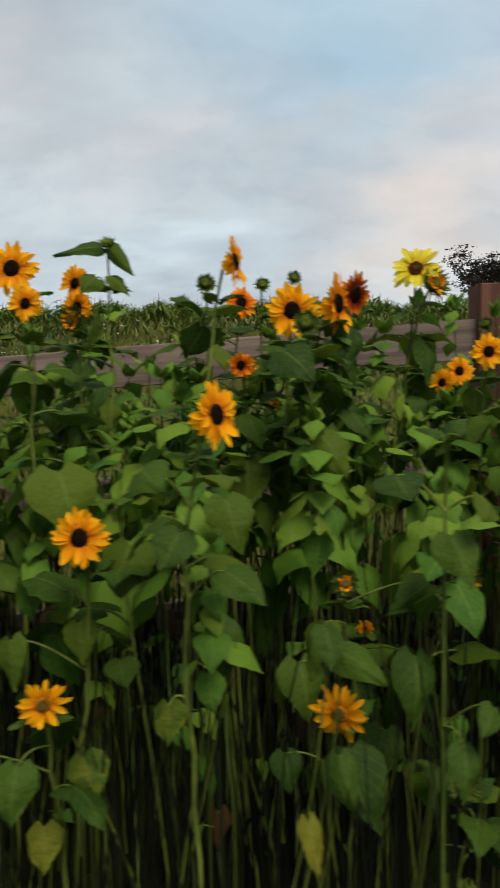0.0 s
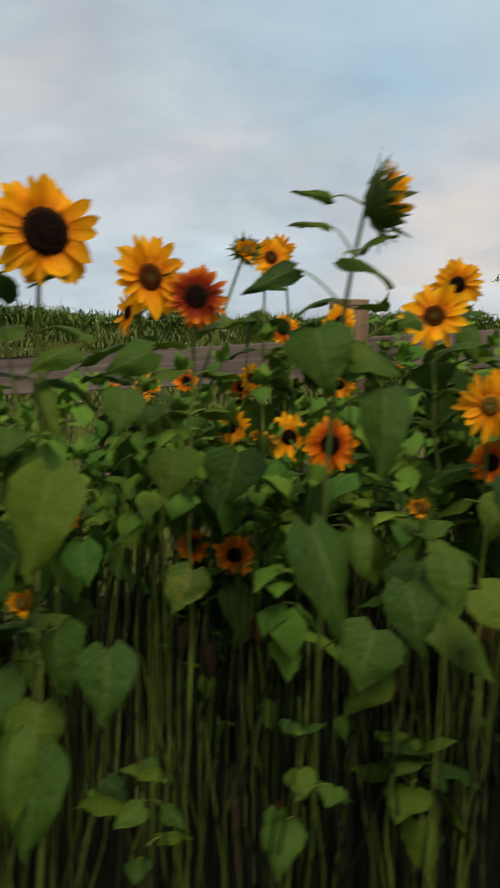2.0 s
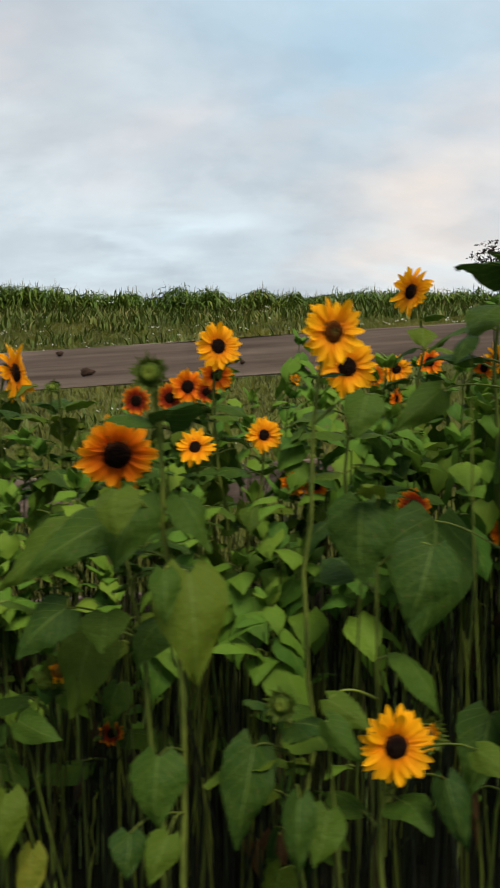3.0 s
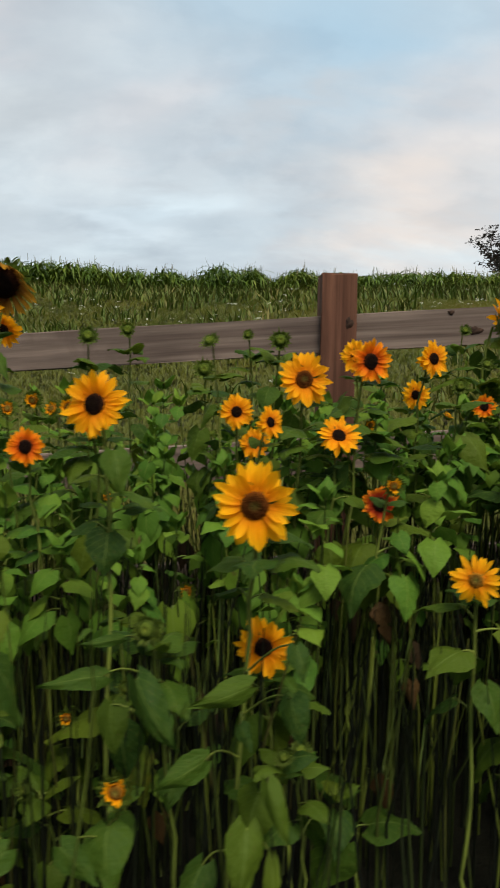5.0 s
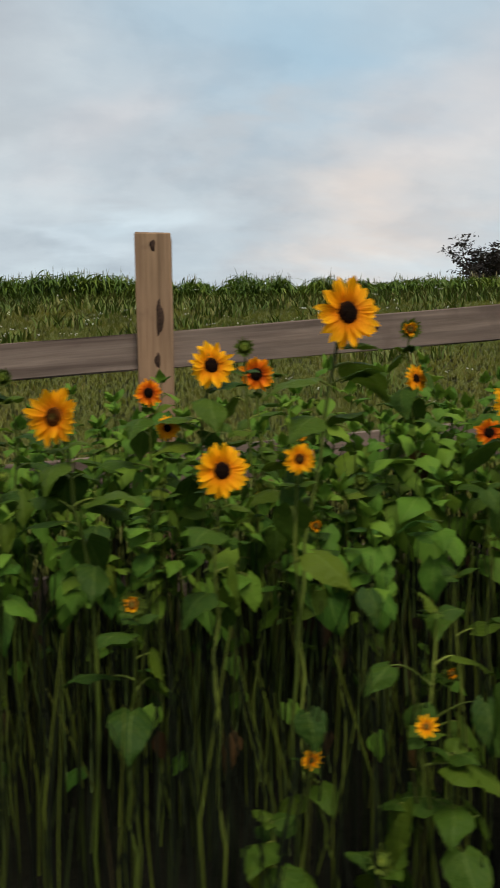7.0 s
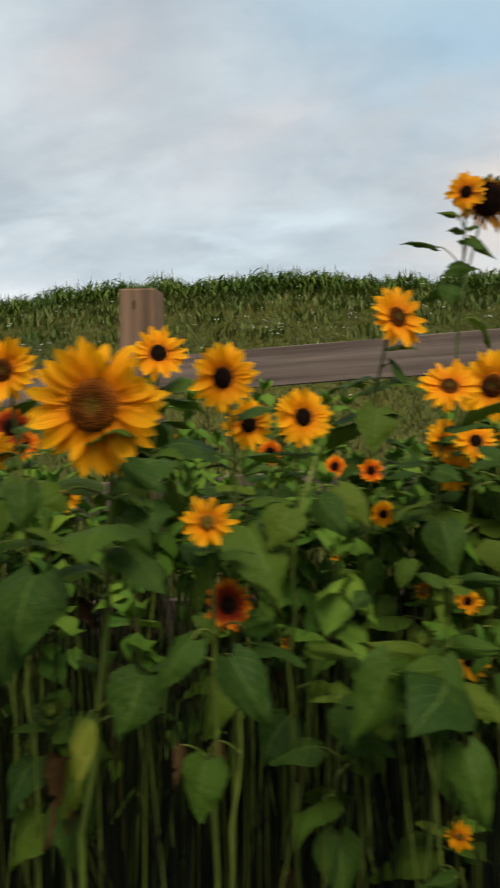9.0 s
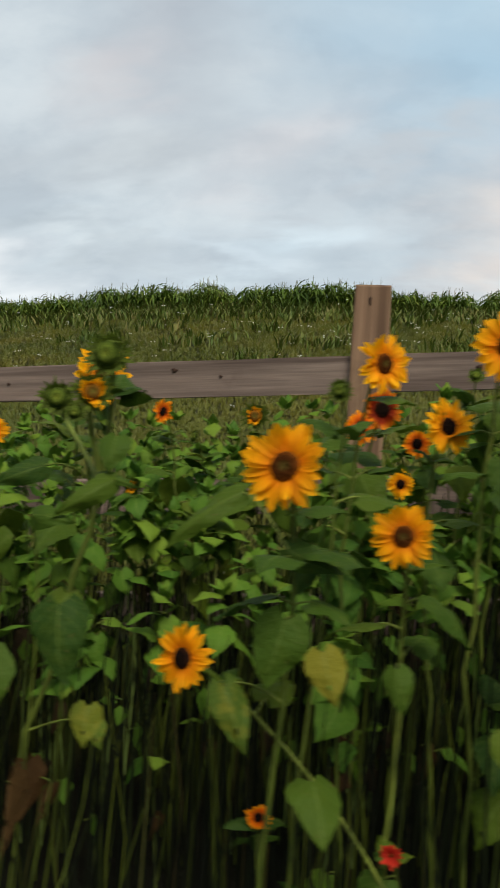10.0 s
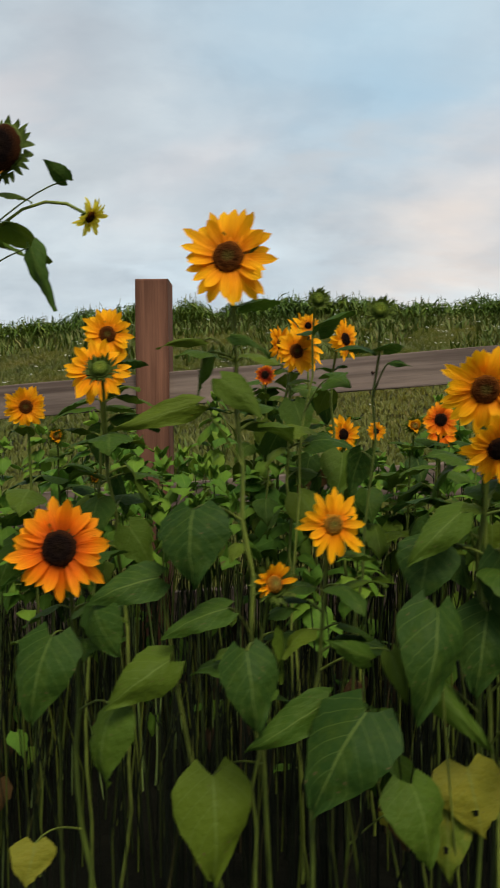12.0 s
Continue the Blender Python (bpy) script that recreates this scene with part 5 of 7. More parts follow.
sunflower(-2.857, 1.945, 0.968, 0.064, 'orange', 4, 13, (0.01, 0.01), 0.104, 5)
sunflower(-2.899, 1.268, 1.306, 0.102, 'brown', 24, 0, (0.00, 0.06), 0.098, 5, hung=((-2.871, 1.145, 1.054, -0.005, -0.026, -0.116, 0.101), (-2.853, 1.218, 1.207, -0.022, -0.030, -0.072, 0.066),))
sunflower(-2.916, 1.944, 0.973, 0.066, 'orange', 1, 1, (0.01, 0.05), 0.103, 5)
sunflower(-2.986, 1.088, 0.783, 0.046, 'bud', -21, 6, (-0.01, 0.01), 0.106, 2, hung=((-3.023, 1.098, 0.718, -0.031, -0.032, -0.129, 0.078), (-2.964, 1.020, 0.690, -0.005, -0.024, -0.090, 0.047), (-2.925, 1.038, 0.663, -0.018, -0.030, -0.060, 0.060),))
sunflower(-2.995, 1.790, 1.109, 0.081, 'gold', -3, 17, (-0.10, -0.00), 0.099, 6)
sunflower(-3.105, 1.837, 1.319, 0.109, 'gold', 18, 10, (0.08, -0.00), 0.107, 8)
sunflower(-3.114, 1.931, 1.252, 0.082, 'orange', 8, -2, (0.03, 0.04), 0.095, 7)
sunflower(-3.171, 1.140, 1.235, 0.055, 'bud', -10, 8, (0.02, 0.01), 0.119, 3, 1.5, hung=((-3.117, 1.150, 0.949, 0.014, -0.032, -0.158, 0.114), (-3.191, 1.168, 1.060, -0.042, -0.032, -0.110, 0.091), (-3.160, 1.134, 0.683, -0.002, -0.028, -0.097, 0.090), (-3.208, 1.090, 1.079, 0.002, -0.030, -0.068, 0.068), (-3.144, 1.090, 0.969, 0.000, -0.030, -0.070, 0.046), (-3.194, 1.090, 0.596, -0.006, -0.030, -0.050, 0.057), (-3.140, 1.090, 0.594, -0.030, -0.030, -0.055, 0.053),))
sunflower(-3.151, 1.705, 1.087, 0.086, 'gold', -6, 30, (-0.02, 0.05), 0.107, 6)
sunflower(-3.145, 2.028, 1.209, 0.060, 'russet', -5, 2, (-0.00, 0.01), 0.105, 7)
sunflower(-3.198, 2.059, 1.223, 0.096, 'orange', 5, 6, (0.02, 0.03), 0.097, 7)
sunflower(-3.243, 1.278, 1.108, 0.127, 'orange', 11, -22, (0.02, 0.03), 0.131, 2, hung=((-3.298, 1.324, 0.797, -0.020, -0.034, -0.135, 0.110), (-3.339, 1.350, 0.970, -0.109, -0.037, -0.101, 0.090), (-3.179, 1.302, 0.826, -0.037, -0.029, -0.076, 0.083), (-3.257, 1.228, 1.006, -0.119, -0.030, -0.080, 0.079), (-3.316, 1.228, 0.872, -0.071, -0.030, -0.068, 0.087), (-3.254, 1.228, 0.864, 0.005, -0.030, -0.054, 0.079), (-3.376, 1.228, 0.474, 0.004, -0.030, -0.084, 0.052, 'yellowing'), (-3.393, 1.228, 0.689, 0.077, -0.030, -0.022, 0.052), (-3.428, 1.228, 0.679, -0.061, -0.030, -0.056, 0.061),))
sunflower(-3.250, 2.090, 1.192, 0.077, 'russet', 4, 6, (0.05, -0.01), 0.117, 7)
sunflower(-3.289, 2.115, 1.063, 0.054, 'bud', -11, 2, (0.00, 0.03), 0.116, 6)
sunflower(-3.337, 1.672, 0.440, 0.055, 'russet', 10, 6, (-0.06, 0.04), 0.128, 3)
sunflower(-3.365, 1.364, 0.715, 0.067, 'half', 32, 6, (0.04, 0.01), 0.137, 2, hung=((-3.406, 1.205, 0.582, 0.002, -0.029, -0.098, 0.071),))
sunflower(-3.333, 2.021, 1.184, 0.079, 'russet', -11, 1, (-0.06, -0.01), 0.123, 7)
sunflower(-3.583, 1.397, 0.611, 0.050, 'none', -11, 11, (0.04, -0.01), 0.137, 2, hung=((-3.591, 1.364, 0.518, -0.013, -0.035, -0.133, 0.087),))
sunflower(-3.531, 1.951, 1.219, 0.038, 'bud', -12, 4, (-0.01, 0.04), 0.104, 7)
sunflower(-3.530, 2.248, 1.029, 0.052, 'half', -1, 17, (-0.03, -0.01), 0.101, 6)
sunflower(-3.613, 1.482, 0.516, 0.053, 'bud', -4, 2, (0.03, 0.02), 0.123, 2, hung=((-3.526, 1.313, 0.407, 0.016, -0.032, -0.128, 0.089),))
sunflower(-3.740, 1.400, 0.835, 0.050, 'none', 9, 3, (-0.06, -0.02), 0.138, 2, hung=((-3.874, 1.273, 0.362, 0.077, -0.020, -0.045, 0.077), (-3.643, 1.368, 0.745, -0.018, -0.033, -0.106, 0.081), (-3.687, 1.350, 0.757, -0.073, -0.030, -0.047, 0.029),))
sunflower(-3.695, 1.732, 0.885, 0.055, 'half', -8, 13, (-0.00, 0.01), 0.145, 6)
sunflower(-3.733, 2.258, 1.262, 0.165, 'gold', 84, 8, (0.01, 0.05), 0.132, 7)
sunflower(-3.787, 1.723, 0.960, 0.149, 'gold', -0, -2, (0.02, -0.01), 0.147, 6)
sunflower(-3.855, 2.271, 1.245, 0.041, 'bud', 6, 12, (0.02, 0.04), 0.086, 7)
sunflower(-3.946, 2.001, 0.744, 0.040, 'scarlet', -8, 10, (-0.06, -0.01), 0.114, 4)
sunflower(-4.005, 2.088, 1.147, 0.104, 'gold', 22, 8, (-0.02, 0.00), 0.111, 7)
sunflower(-4.028, 2.192, 1.036, 0.088, 'gold', 5, 6, (-0.01, 0.05), 0.119, 6)
sunflower(-4.233, 1.712, 0.778, 0.091, 'russet', -11, 6, (-0.05, 0.06), 0.125, 5)
sunflower(-4.248, 1.813, 1.130, 0.113, 'orange', 20, 2, (-0.03, 0.02), 0.133, 7)
sunflower(-4.269, 1.918, 1.145, 0.086, 'gold', -18, 1, (0.01, 0.02), 0.090, 7)
sunflower(-4.338, 1.730, 0.946, 0.105, 'gold', 5, 40, (-0.01, 0.02), 0.096, 6)
sunflower(-4.424, 1.759, 1.082, 0.129, 'brown', -1, 11, (-0.05, 0.06), 0.105, 7)
sunflower(-4.510, 1.116, 0.469, 0.033, 'bud', 3, 10, (-0.01, 0.03), 0.100, 2, hung=((-4.538, 1.066, 0.454, 0.037, -0.030, -0.088, 0.037), (-4.528, 1.066, 0.324, -0.009, -0.030, -0.090, 0.028),))
sunflower(-4.465, 2.070, 1.192, 0.063, 'bud', 0, 3, (0.04, 0.05), 0.098, 7)
sunflower(-4.536, 1.320, 0.570, 0.110, 'gold', 3, 2, (0.07, -0.01), 0.121, 2)
sunflower(-4.508, 1.714, 0.977, 0.077, 'gold', 35, 13, (-0.01, 0.01), 0.113, 6)
sunflower(-4.563, 1.171, 0.875, 0.136, 'brown', -5, 1, (-0.09, 0.01), 0.127, 2, hung=((-4.570, 1.062, 0.381, -0.019, -0.033, -0.114, 0.064), (-4.638, 1.080, 0.483, -0.082, -0.025, -0.031, 0.049), (-4.568, 1.087, 0.602, -0.103, -0.024, -0.024, 0.045), (-4.499, 1.121, 0.566, 0.021, -0.030, -0.067, 0.058), (-4.642, 1.121, 0.274, -0.032, -0.030, -0.099, 0.068), (-4.582, 1.121, 0.520, 0.021, -0.030, -0.030, 0.029), (-4.493, 1.121, 0.655, 0.010, -0.030, -0.053, 0.039),))
sunflower(-4.539, 1.978, 0.898, 0.085, 'gold', -4, 12, (0.02, -0.00), 0.095, 6)
sunflower(-4.557, 2.190, 1.213, 0.037, 'bud', -16, 12, (0.04, 0.02), 0.087, 7)
sunflower(-4.591, 1.842, 0.994, 0.089, 'gold', -2, 13, (-0.07, 0.01), 0.100, 6)
sunflower(-4.738, 1.136, 0.675, 0.053, 'bud', -13, 13, (0.08, 0.01), 0.099, 2, hung=((-4.748, 1.095, 0.609, 0.072, -0.033, -0.112, 0.059), (-4.807, 1.207, 0.512, 0.016, -0.030, -0.081, 0.065), (-4.798, 1.086, 0.619, -0.096, -0.030, -0.008, 0.037), (-4.770, 1.086, 0.679, -0.064, -0.030, -0.000, 0.019), (-4.730, 1.086, 0.668, 0.012, -0.030, 0.004, 0.017),))
sunflower(-4.683, 1.996, 1.104, 0.061, 'bud', -4, 9, (0.00, -0.00), 0.107, 7)
sunflower(-4.714, 1.786, 0.528, 0.053, 'half', -4, 12, (-0.02, -0.00), 0.084, 4)
sunflower(-4.779, 1.084, 0.428, 0.060, 'half', -3, 11, (0.00, -0.01), 0.114, 2, hung=((-4.852, 1.026, 0.377, 0.064, -0.026, -0.041, 0.047),))
sunflower(-4.859, 1.332, 1.032, 0.120, 'gold', -14, 10, (0.04, -0.02), 0.105, 4, hung=((-4.838, 1.347, 0.784, -0.011, -0.030, -0.078, 0.082), (-4.813, 1.282, 0.952, 0.013, -0.030, -0.086, 0.060),))
sunflower(-4.934, 1.050, 0.236, 0.060, 'russet', -2, 20, (0.04, 0.01), 0.124, 2, hung=((-4.937, 1.000, 0.262, -0.002, -0.030, -0.055, 0.043),))
sunflower(-4.977, 1.021, 0.766, 0.056, 'half', 35, 9, (0.02, -0.01), 0.110, 2, hung=((-4.985, 1.070, 0.638, -0.001, -0.030, -0.081, 0.053), (-4.968, 0.997, 0.458, -0.007, -0.030, -0.082, 0.045), (-5.025, 0.971, 0.617, -0.021, -0.030, -0.093, 0.051), (-4.934, 0.971, 0.584, 0.002, -0.030, -0.032, 0.034, 'yellowing'), (-4.914, 0.971, 0.413, -0.046, -0.030, -0.036, 0.046), (-5.016, 0.971, 0.445, -0.051, -0.030, -0.040, 0.042), (-5.002, 0.971, 0.304, -0.078, -0.030, -0.040, 0.059), (-4.927, 0.971, 0.757, 0.002, -0.030, -0.061, 0.051), (-4.796, 0.971, 0.739, -0.010, -0.030, -0.009, 0.013),))
sunflower(-4.954, 1.486, 0.340, 0.043, 'half', -1, 7, (-0.01, -0.02), 0.097, 3)
sunflower(-4.932, 1.656, 0.990, 0.093, 'orange', 2, 6, (-0.03, 0.02), 0.125, 7)
sunflower(-5.020, 1.147, 0.248, 0.039, 'scarlet', 11, 7, (-0.01, 0.03), 0.110, 2)
sunflower(-4.925, 2.178, 1.221, 0.051, 'bud', -6, 8, (0.01, 0.06), 0.088, 8)
sunflower(-5.098, 1.021, 0.671, 0.086, 'olive', -2, 16, (0.02, -0.02), 0.104, 3, hung=((-5.127, 1.076, 0.589, -0.004, -0.027, -0.052, 0.052), (-5.129, 0.971, 0.448, 0.037, -0.030, -0.007, 0.025), (-5.123, 0.971, 0.625, -0.010, -0.030, -0.044, 0.042),))
sunflower(-5.058, 1.569, 0.925, 0.083, 'orange', 5, 7, (0.02, -0.00), 0.129, 6, hung=((-5.060, 1.363, 0.771, -0.019, -0.028, -0.066, 0.077),))
sunflower(-5.043, 1.922, 0.994, 0.074, 'half', -16, 5, (0.08, -0.02), 0.113, 7)
sunflower(-5.172, 0.959, 0.469, 0.094, 'olive', -10, 19, (0.05, -0.01), 0.130, 2, hung=((-5.188, 1.004, 0.381, 0.008, -0.029, -0.079, 0.059), (-5.169, 0.909, 0.319, -0.075, -0.030, -0.017, 0.040), (-5.164, 0.909, 0.328, 0.014, -0.030, -0.058, 0.041),))
sunflower(-5.182, 1.158, 0.842, 0.081, 'brown', 20, 11, (-0.03, 0.03), 0.107, 4, hung=((-5.053, 1.108, 0.816, -0.008, -0.030, -0.076, 0.059),))
sunflower(-5.204, 0.995, 0.536, 0.037, 'half', 1, 1, (-0.01, 0.04), 0.099, 3, hung=((-5.220, 0.945, 0.490, -0.041, -0.030, -0.074, 0.042),))
sunflower(-5.238, 1.058, 0.665, 0.057, 'brown', -35, 9, (-0.03, -0.00), 0.129, 4, hung=((-5.206, 1.008, 0.634, 0.043, -0.030, -0.043, 0.031), (-5.231, 1.008, 0.398, -0.029, -0.030, -0.018, 0.026), (-5.269, 1.008, 0.498, -0.011, -0.030, -0.067, 0.052), (-5.233, 1.008, 0.580, 0.031, -0.030, -0.024, 0.026), (-5.226, 1.008, 0.587, -0.025, -0.030, 0.002, 0.027),))
sunflower(-5.172, 2.028, 1.008, 0.060, 'half', -7, 0, (-0.05, -0.01), 0.098, 7)
sunflower(-5.315, 1.135, 0.914, 0.050, 'bud', 2, 8, (-0.04, -0.01), 0.099, 4, hung=((-5.337, 1.075, 0.536, -0.020, -0.028, -0.074, 0.064), (-5.380, 1.085, 0.538, -0.098, -0.030, -0.000, 0.038), (-5.418, 1.085, 0.706, -0.006, -0.030, -0.041, 0.043), (-5.301, 1.085, 0.832, 0.006, -0.030, -0.073, 0.048),))
sunflower(-5.291, 1.921, 1.247, 0.138, 'gold', -7, 6, (-0.01, 0.04), 0.104, 8, more=((-0.037, -0.057, 0.081, 0.146, 'gold', 5, 10), (0.077, -0.017, 0.076, 0.174, 'spent', -5, -30), (-0.100, 0.126, -0.024, 0.127, 'gold', -30, 10), (0.015, 0.180, -0.038, 0.104, 'gold', -5, -25),), hung=((-5.338, 1.900, 1.141, -0.121, -0.030, -0.042, 0.098), (-5.240, 1.900, 1.141, 0.048, -0.030, -0.086, 0.049),))
sunflower(-5.544, 1.042, 0.547, 0.117, 'olive', -16, 13, (0.03, 0.05), 0.126, 3, hung=((-5.619, 0.992, 0.413, -0.006, -0.030, -0.072, 0.062), (-5.623, 0.992, 0.427, -0.101, -0.030, -0.035, 0.053), (-5.487, 0.992, 0.479, -0.009, -0.030, -0.078, 0.040), (-5.568, 0.992, 0.472, 0.064, -0.030, 0.012, 0.031), (-5.604, 0.992, 0.474, -0.065, -0.030, 0.013, 0.031),))
sunflower(-5.621, 1.236, 0.384, 0.089, 'bud', -9, 13, (-0.03, 0.04), 0.144, 2, hung=((-5.541, 1.113, 0.271, 0.030, -0.039, -0.145, 0.087), (-5.692, 1.082, 0.247, -0.020, -0.037, -0.128, 0.149), (-5.802, 1.262, 0.296, -0.010, -0.031, -0.053, 0.055),))
sunflower(-5.583, 1.627, 0.514, 0.045, 'bud', 8, 5, (-0.08, -0.01), 0.088, 5)
sunflower(-5.614, 1.689, 0.879, 0.080, 'brown', -5, 10, (-0.01, 0.03), 0.110, 6)
sunflower(-5.629, 1.887, 0.784, 0.079, 'orange', -17, 10, (-0.03, -0.02), 0.098, 6)
sunflower(-5.724, 1.529, 0.882, 0.095, 'brown', -22, 13, (0.10, 0.02), 0.117, 3, hung=((-5.766, 1.360, 0.526, 0.002, -0.031, -0.080, 0.059), (-5.852, 1.380, 0.698, 0.013, -0.027, -0.054, 0.048), (-5.612, 1.479, 0.562, 0.014, -0.030, -0.077, 0.064), (-5.638, 1.479, 0.563, -0.046, -0.030, 0.042, 0.032),))
sunflower(-5.855, 1.089, 0.572, 0.081, 'olive', -19, 9, (0.01, -0.00), 0.137, 4)
sunflower(-5.894, 1.463, 0.265, 0.041, 'half', 15, 10, (0.01, -0.01), 0.109, 2)
sunflower(-5.833, 1.920, 0.941, 0.074, 'gold', 22, 10, (0.01, 0.02), 0.098, 7)
sunflower(-5.858, 1.905, 1.080, 0.061, 'half', -7, -4, (0.07, 0.03), 0.108, 7)
sunflower(-6.016, 1.225, 0.485, 0.050, 'none', -14, 12, (-0.03, -0.01), 0.119, 2, hung=((-6.114, 1.194, 0.403, -0.064, -0.036, -0.045, 0.052), (-5.948, 1.149, 0.344, -0.006, -0.033, -0.093, 0.061),))
sunflower(-6.010, 1.293, 0.064, 0.039, 'bud', -18, 6, (-0.05, -0.00), 0.104, 2)
sunflower(-6.080, 1.089, 0.338, 0.043, 'olive', -4, 15, (0.03, 0.02), 0.136, 2)
sunflower(-6.022, 1.806, 0.662, 0.042, 'bud', -15, 1, (0.02, 0.01), 0.089, 5)
sunflower(-6.137, 1.445, 1.078, 0.142, 'gold', 16, 6, (-0.08, 0.01), 0.149, 6)
sunflower(-6.245, 1.289, 0.175, 0.048, 'olive', 5, 4, (0.01, -0.01), 0.109, 2)
sunflower(-6.179, 1.616, 0.583, 0.044, 'half', -9, 2, (0.05, 0.05), 0.096, 5)
sunflower(-6.264, 1.306, 0.780, 0.061, 'brown', 2, 6, (-0.01, 0.05), 0.128, 2, hung=((-6.152, 1.199, 0.545, 0.002, -0.029, -0.063, 0.057), (-6.273, 1.160, 0.337, 0.015, -0.027, -0.063, 0.061),))
sunflower(-6.203, 1.696, 0.801, 0.054, 'half', 9, 4, (-0.11, 0.05), 0.104, 6)
sunflower(-6.292, 1.947, 0.958, 0.097, 'orange', -9, 3, (0.09, -0.01), 0.086, 7)
sunflower(-6.415, 1.331, 0.757, 0.103, 'gold', 12, 7, (-0.01, 0.04), 0.109, 4)
sunflower(-6.338, 1.770, 1.023, 0.050, 'bud', -8, 3, (0.04, 0.04), 0.091, 7)
sunflower(-6.539, 1.746, 0.819, 0.062, 'gold', 1, 14, (-0.01, -0.01), 0.083, 6)
sunflower(-7.299, 1.966, 0.895, 0.110, 'gold', 49, 6, (0.06, 0.06), 0.146, 7)
sunflower(-7.384, 1.938, 0.205, 0.065, 'orange', 8, 1, (0.02, 0.02), 0.123, 3)
sunflower(-7.398, 2.018, 0.685, 0.072, 'orange', -1, 15, (-0.01, 0.05), 0.120, 6)
sunflower(-7.419, 2.016, 0.789, 0.082, 'orange', -6, 8, (0.01, -0.00), 0.136, 6)
sunflower(-7.603, 1.865, 0.940, 0.089, 'gold', 56, 7, (-0.01, 0.02), 0.127, 7)
sunflower(-7.588, 1.485, 0.564, 0.071, 'half', 16, 18, (0.02, 0.02), 0.133, 2, hung=((-7.645, 1.295, 0.516, -0.005, -0.029, -0.072, 0.111), (-7.681, 1.481, 0.064, -0.001, -0.029, -0.080, 0.048, 'withered'), (-7.572, 1.435, 0.486, 0.076, -0.030, -0.098, 0.067),))
sunflower(-7.701, 1.942, 0.899, 0.106, 'half', 49, 9, (-0.01, -0.02), 0.138, 7)
sunflower(-7.734, 2.071, 1.028, 0.064, 'bud', 3, 12, (-0.01, 0.02), 0.119, 8)
sunflower(-7.778, 1.221, 0.633, 0.155, 'orange', -5, 10, (0.02, 0.04), 0.144, 3, hung=((-7.736, 1.282, 0.409, -0.063, -0.033, -0.108, 0.120), (-7.634, 1.248, 0.316, -0.011, -0.035, -0.142, 0.102, 'yellowing'), (-7.784, 1.171, 0.159, 0.002, -0.030, -0.089, 0.067), (-7.788, 1.171, 0.278, 0.038, -0.030, -0.040, 0.036), (-7.838, 1.171, 0.287, -0.054, -0.030, -0.004, 0.027), (-7.866, 1.171, 0.268, 0.000, -0.030, -0.022, 0.036), (-7.693, 1.171, 0.615, -0.056, -0.030, -0.012, 0.022),))
sunflower(-7.865, 1.884, 0.754, 0.089, 'gold', 6, 17, (-0.05, 0.03), 0.103, 6)
sunflower(-7.901, 2.046, 0.822, 0.071, 'russet', 2, -3, (-0.04, -0.01), 0.107, 7)
sunflower(-7.952, 2.169, 1.385, 0.104, 'gold', -9, 9, (0.02, 0.00), 0.113, 8, more=((0.077, 0.091, 0.003, 0.175, 'spent', 1, -5),), hung=((-7.978, 2.150, 1.317, -0.064, -0.030, 0.005, 0.019), (-8.029, 2.150, 1.236, -0.105, -0.030, -0.001, 0.019), (-7.945, 2.150, 1.256, 0.067, -0.030, -0.069, 0.029), (-7.996, 2.150, 1.177, 0.077, -0.030, -0.015, 0.048), (-7.988, 2.150, 1.136, -0.015, -0.030, -0.070, 0.068),))
sunflower(-7.958, 1.863, 0.831, 0.088, 'brown', 9, 4, (0.01, 0.05), 0.119, 7)
sunflower(-7.961, 1.719, 0.857, 0.144, 'brown', -19, 2, (0.07, 0.03), 0.142, 7)
sunflower(-8.004, 1.146, 0.969, 0.126, 'gold', -10, -9, (0.02, -0.01), 0.130, 5, hung=((-7.838, 1.281, 0.163, -0.012, -0.029, -0.076, 0.056), (-7.874, 1.096, 0.235, -0.029, -0.030, -0.035, 0.042), (-8.121, 1.096, 0.601, 0.074, -0.030, 0.006, 0.021), (-7.936, 1.096, 0.432, -0.056, -0.030, -0.040, 0.042), (-7.996, 1.096, 0.189, 0.021, -0.030, -0.025, 0.029), (-8.022, 1.096, 0.153, -0.021, -0.030, -0.007, 0.033), (-8.063, 1.096, 0.870, 0.026, -0.030, -0.042, 0.050), (-7.892, 1.096, 0.917, 0.029, -0.030, -0.039, 0.021), (-8.088, 1.096, 0.776, 0.001, -0.030, -0.026, 0.045),))
sunflower(-7.998, 1.778, 0.405, 0.048, 'half', 6, 10, (-0.03, 0.02), 0.094, 4)
sunflower(-7.999, 1.683, 0.741, 0.086, 'gold', -3, 30, (-0.04, -0.01), 0.144, 6)
sunflower(-8.022, 1.599, 0.420, 0.054, 'gold', -13, 7, (0.04, 0.05), 0.128, 5)
sunflower(-8.028, 1.767, 0.661, 0.084, 'brown', -6, 8, (-0.01, 0.02), 0.130, 6)
sunflower(-8.031, 1.512, 0.329, 0.072, 'gold', -1, 3, (0.02, 0.03), 0.139, 4)
sunflower(-8.042, 1.849, 0.737, 0.080, 'brown', -3, 5, (0.03, 0.06), 0.125, 6)
sunflower(-8.055, 1.761, 0.732, 0.073, 'brown', 9, 6, (0.02, 0.05), 0.141, 6)
sunflower(-8.061, 1.400, 0.048, 0.051, 'olive', -3, 13, (0.03, 0.06), 0.149, 2)
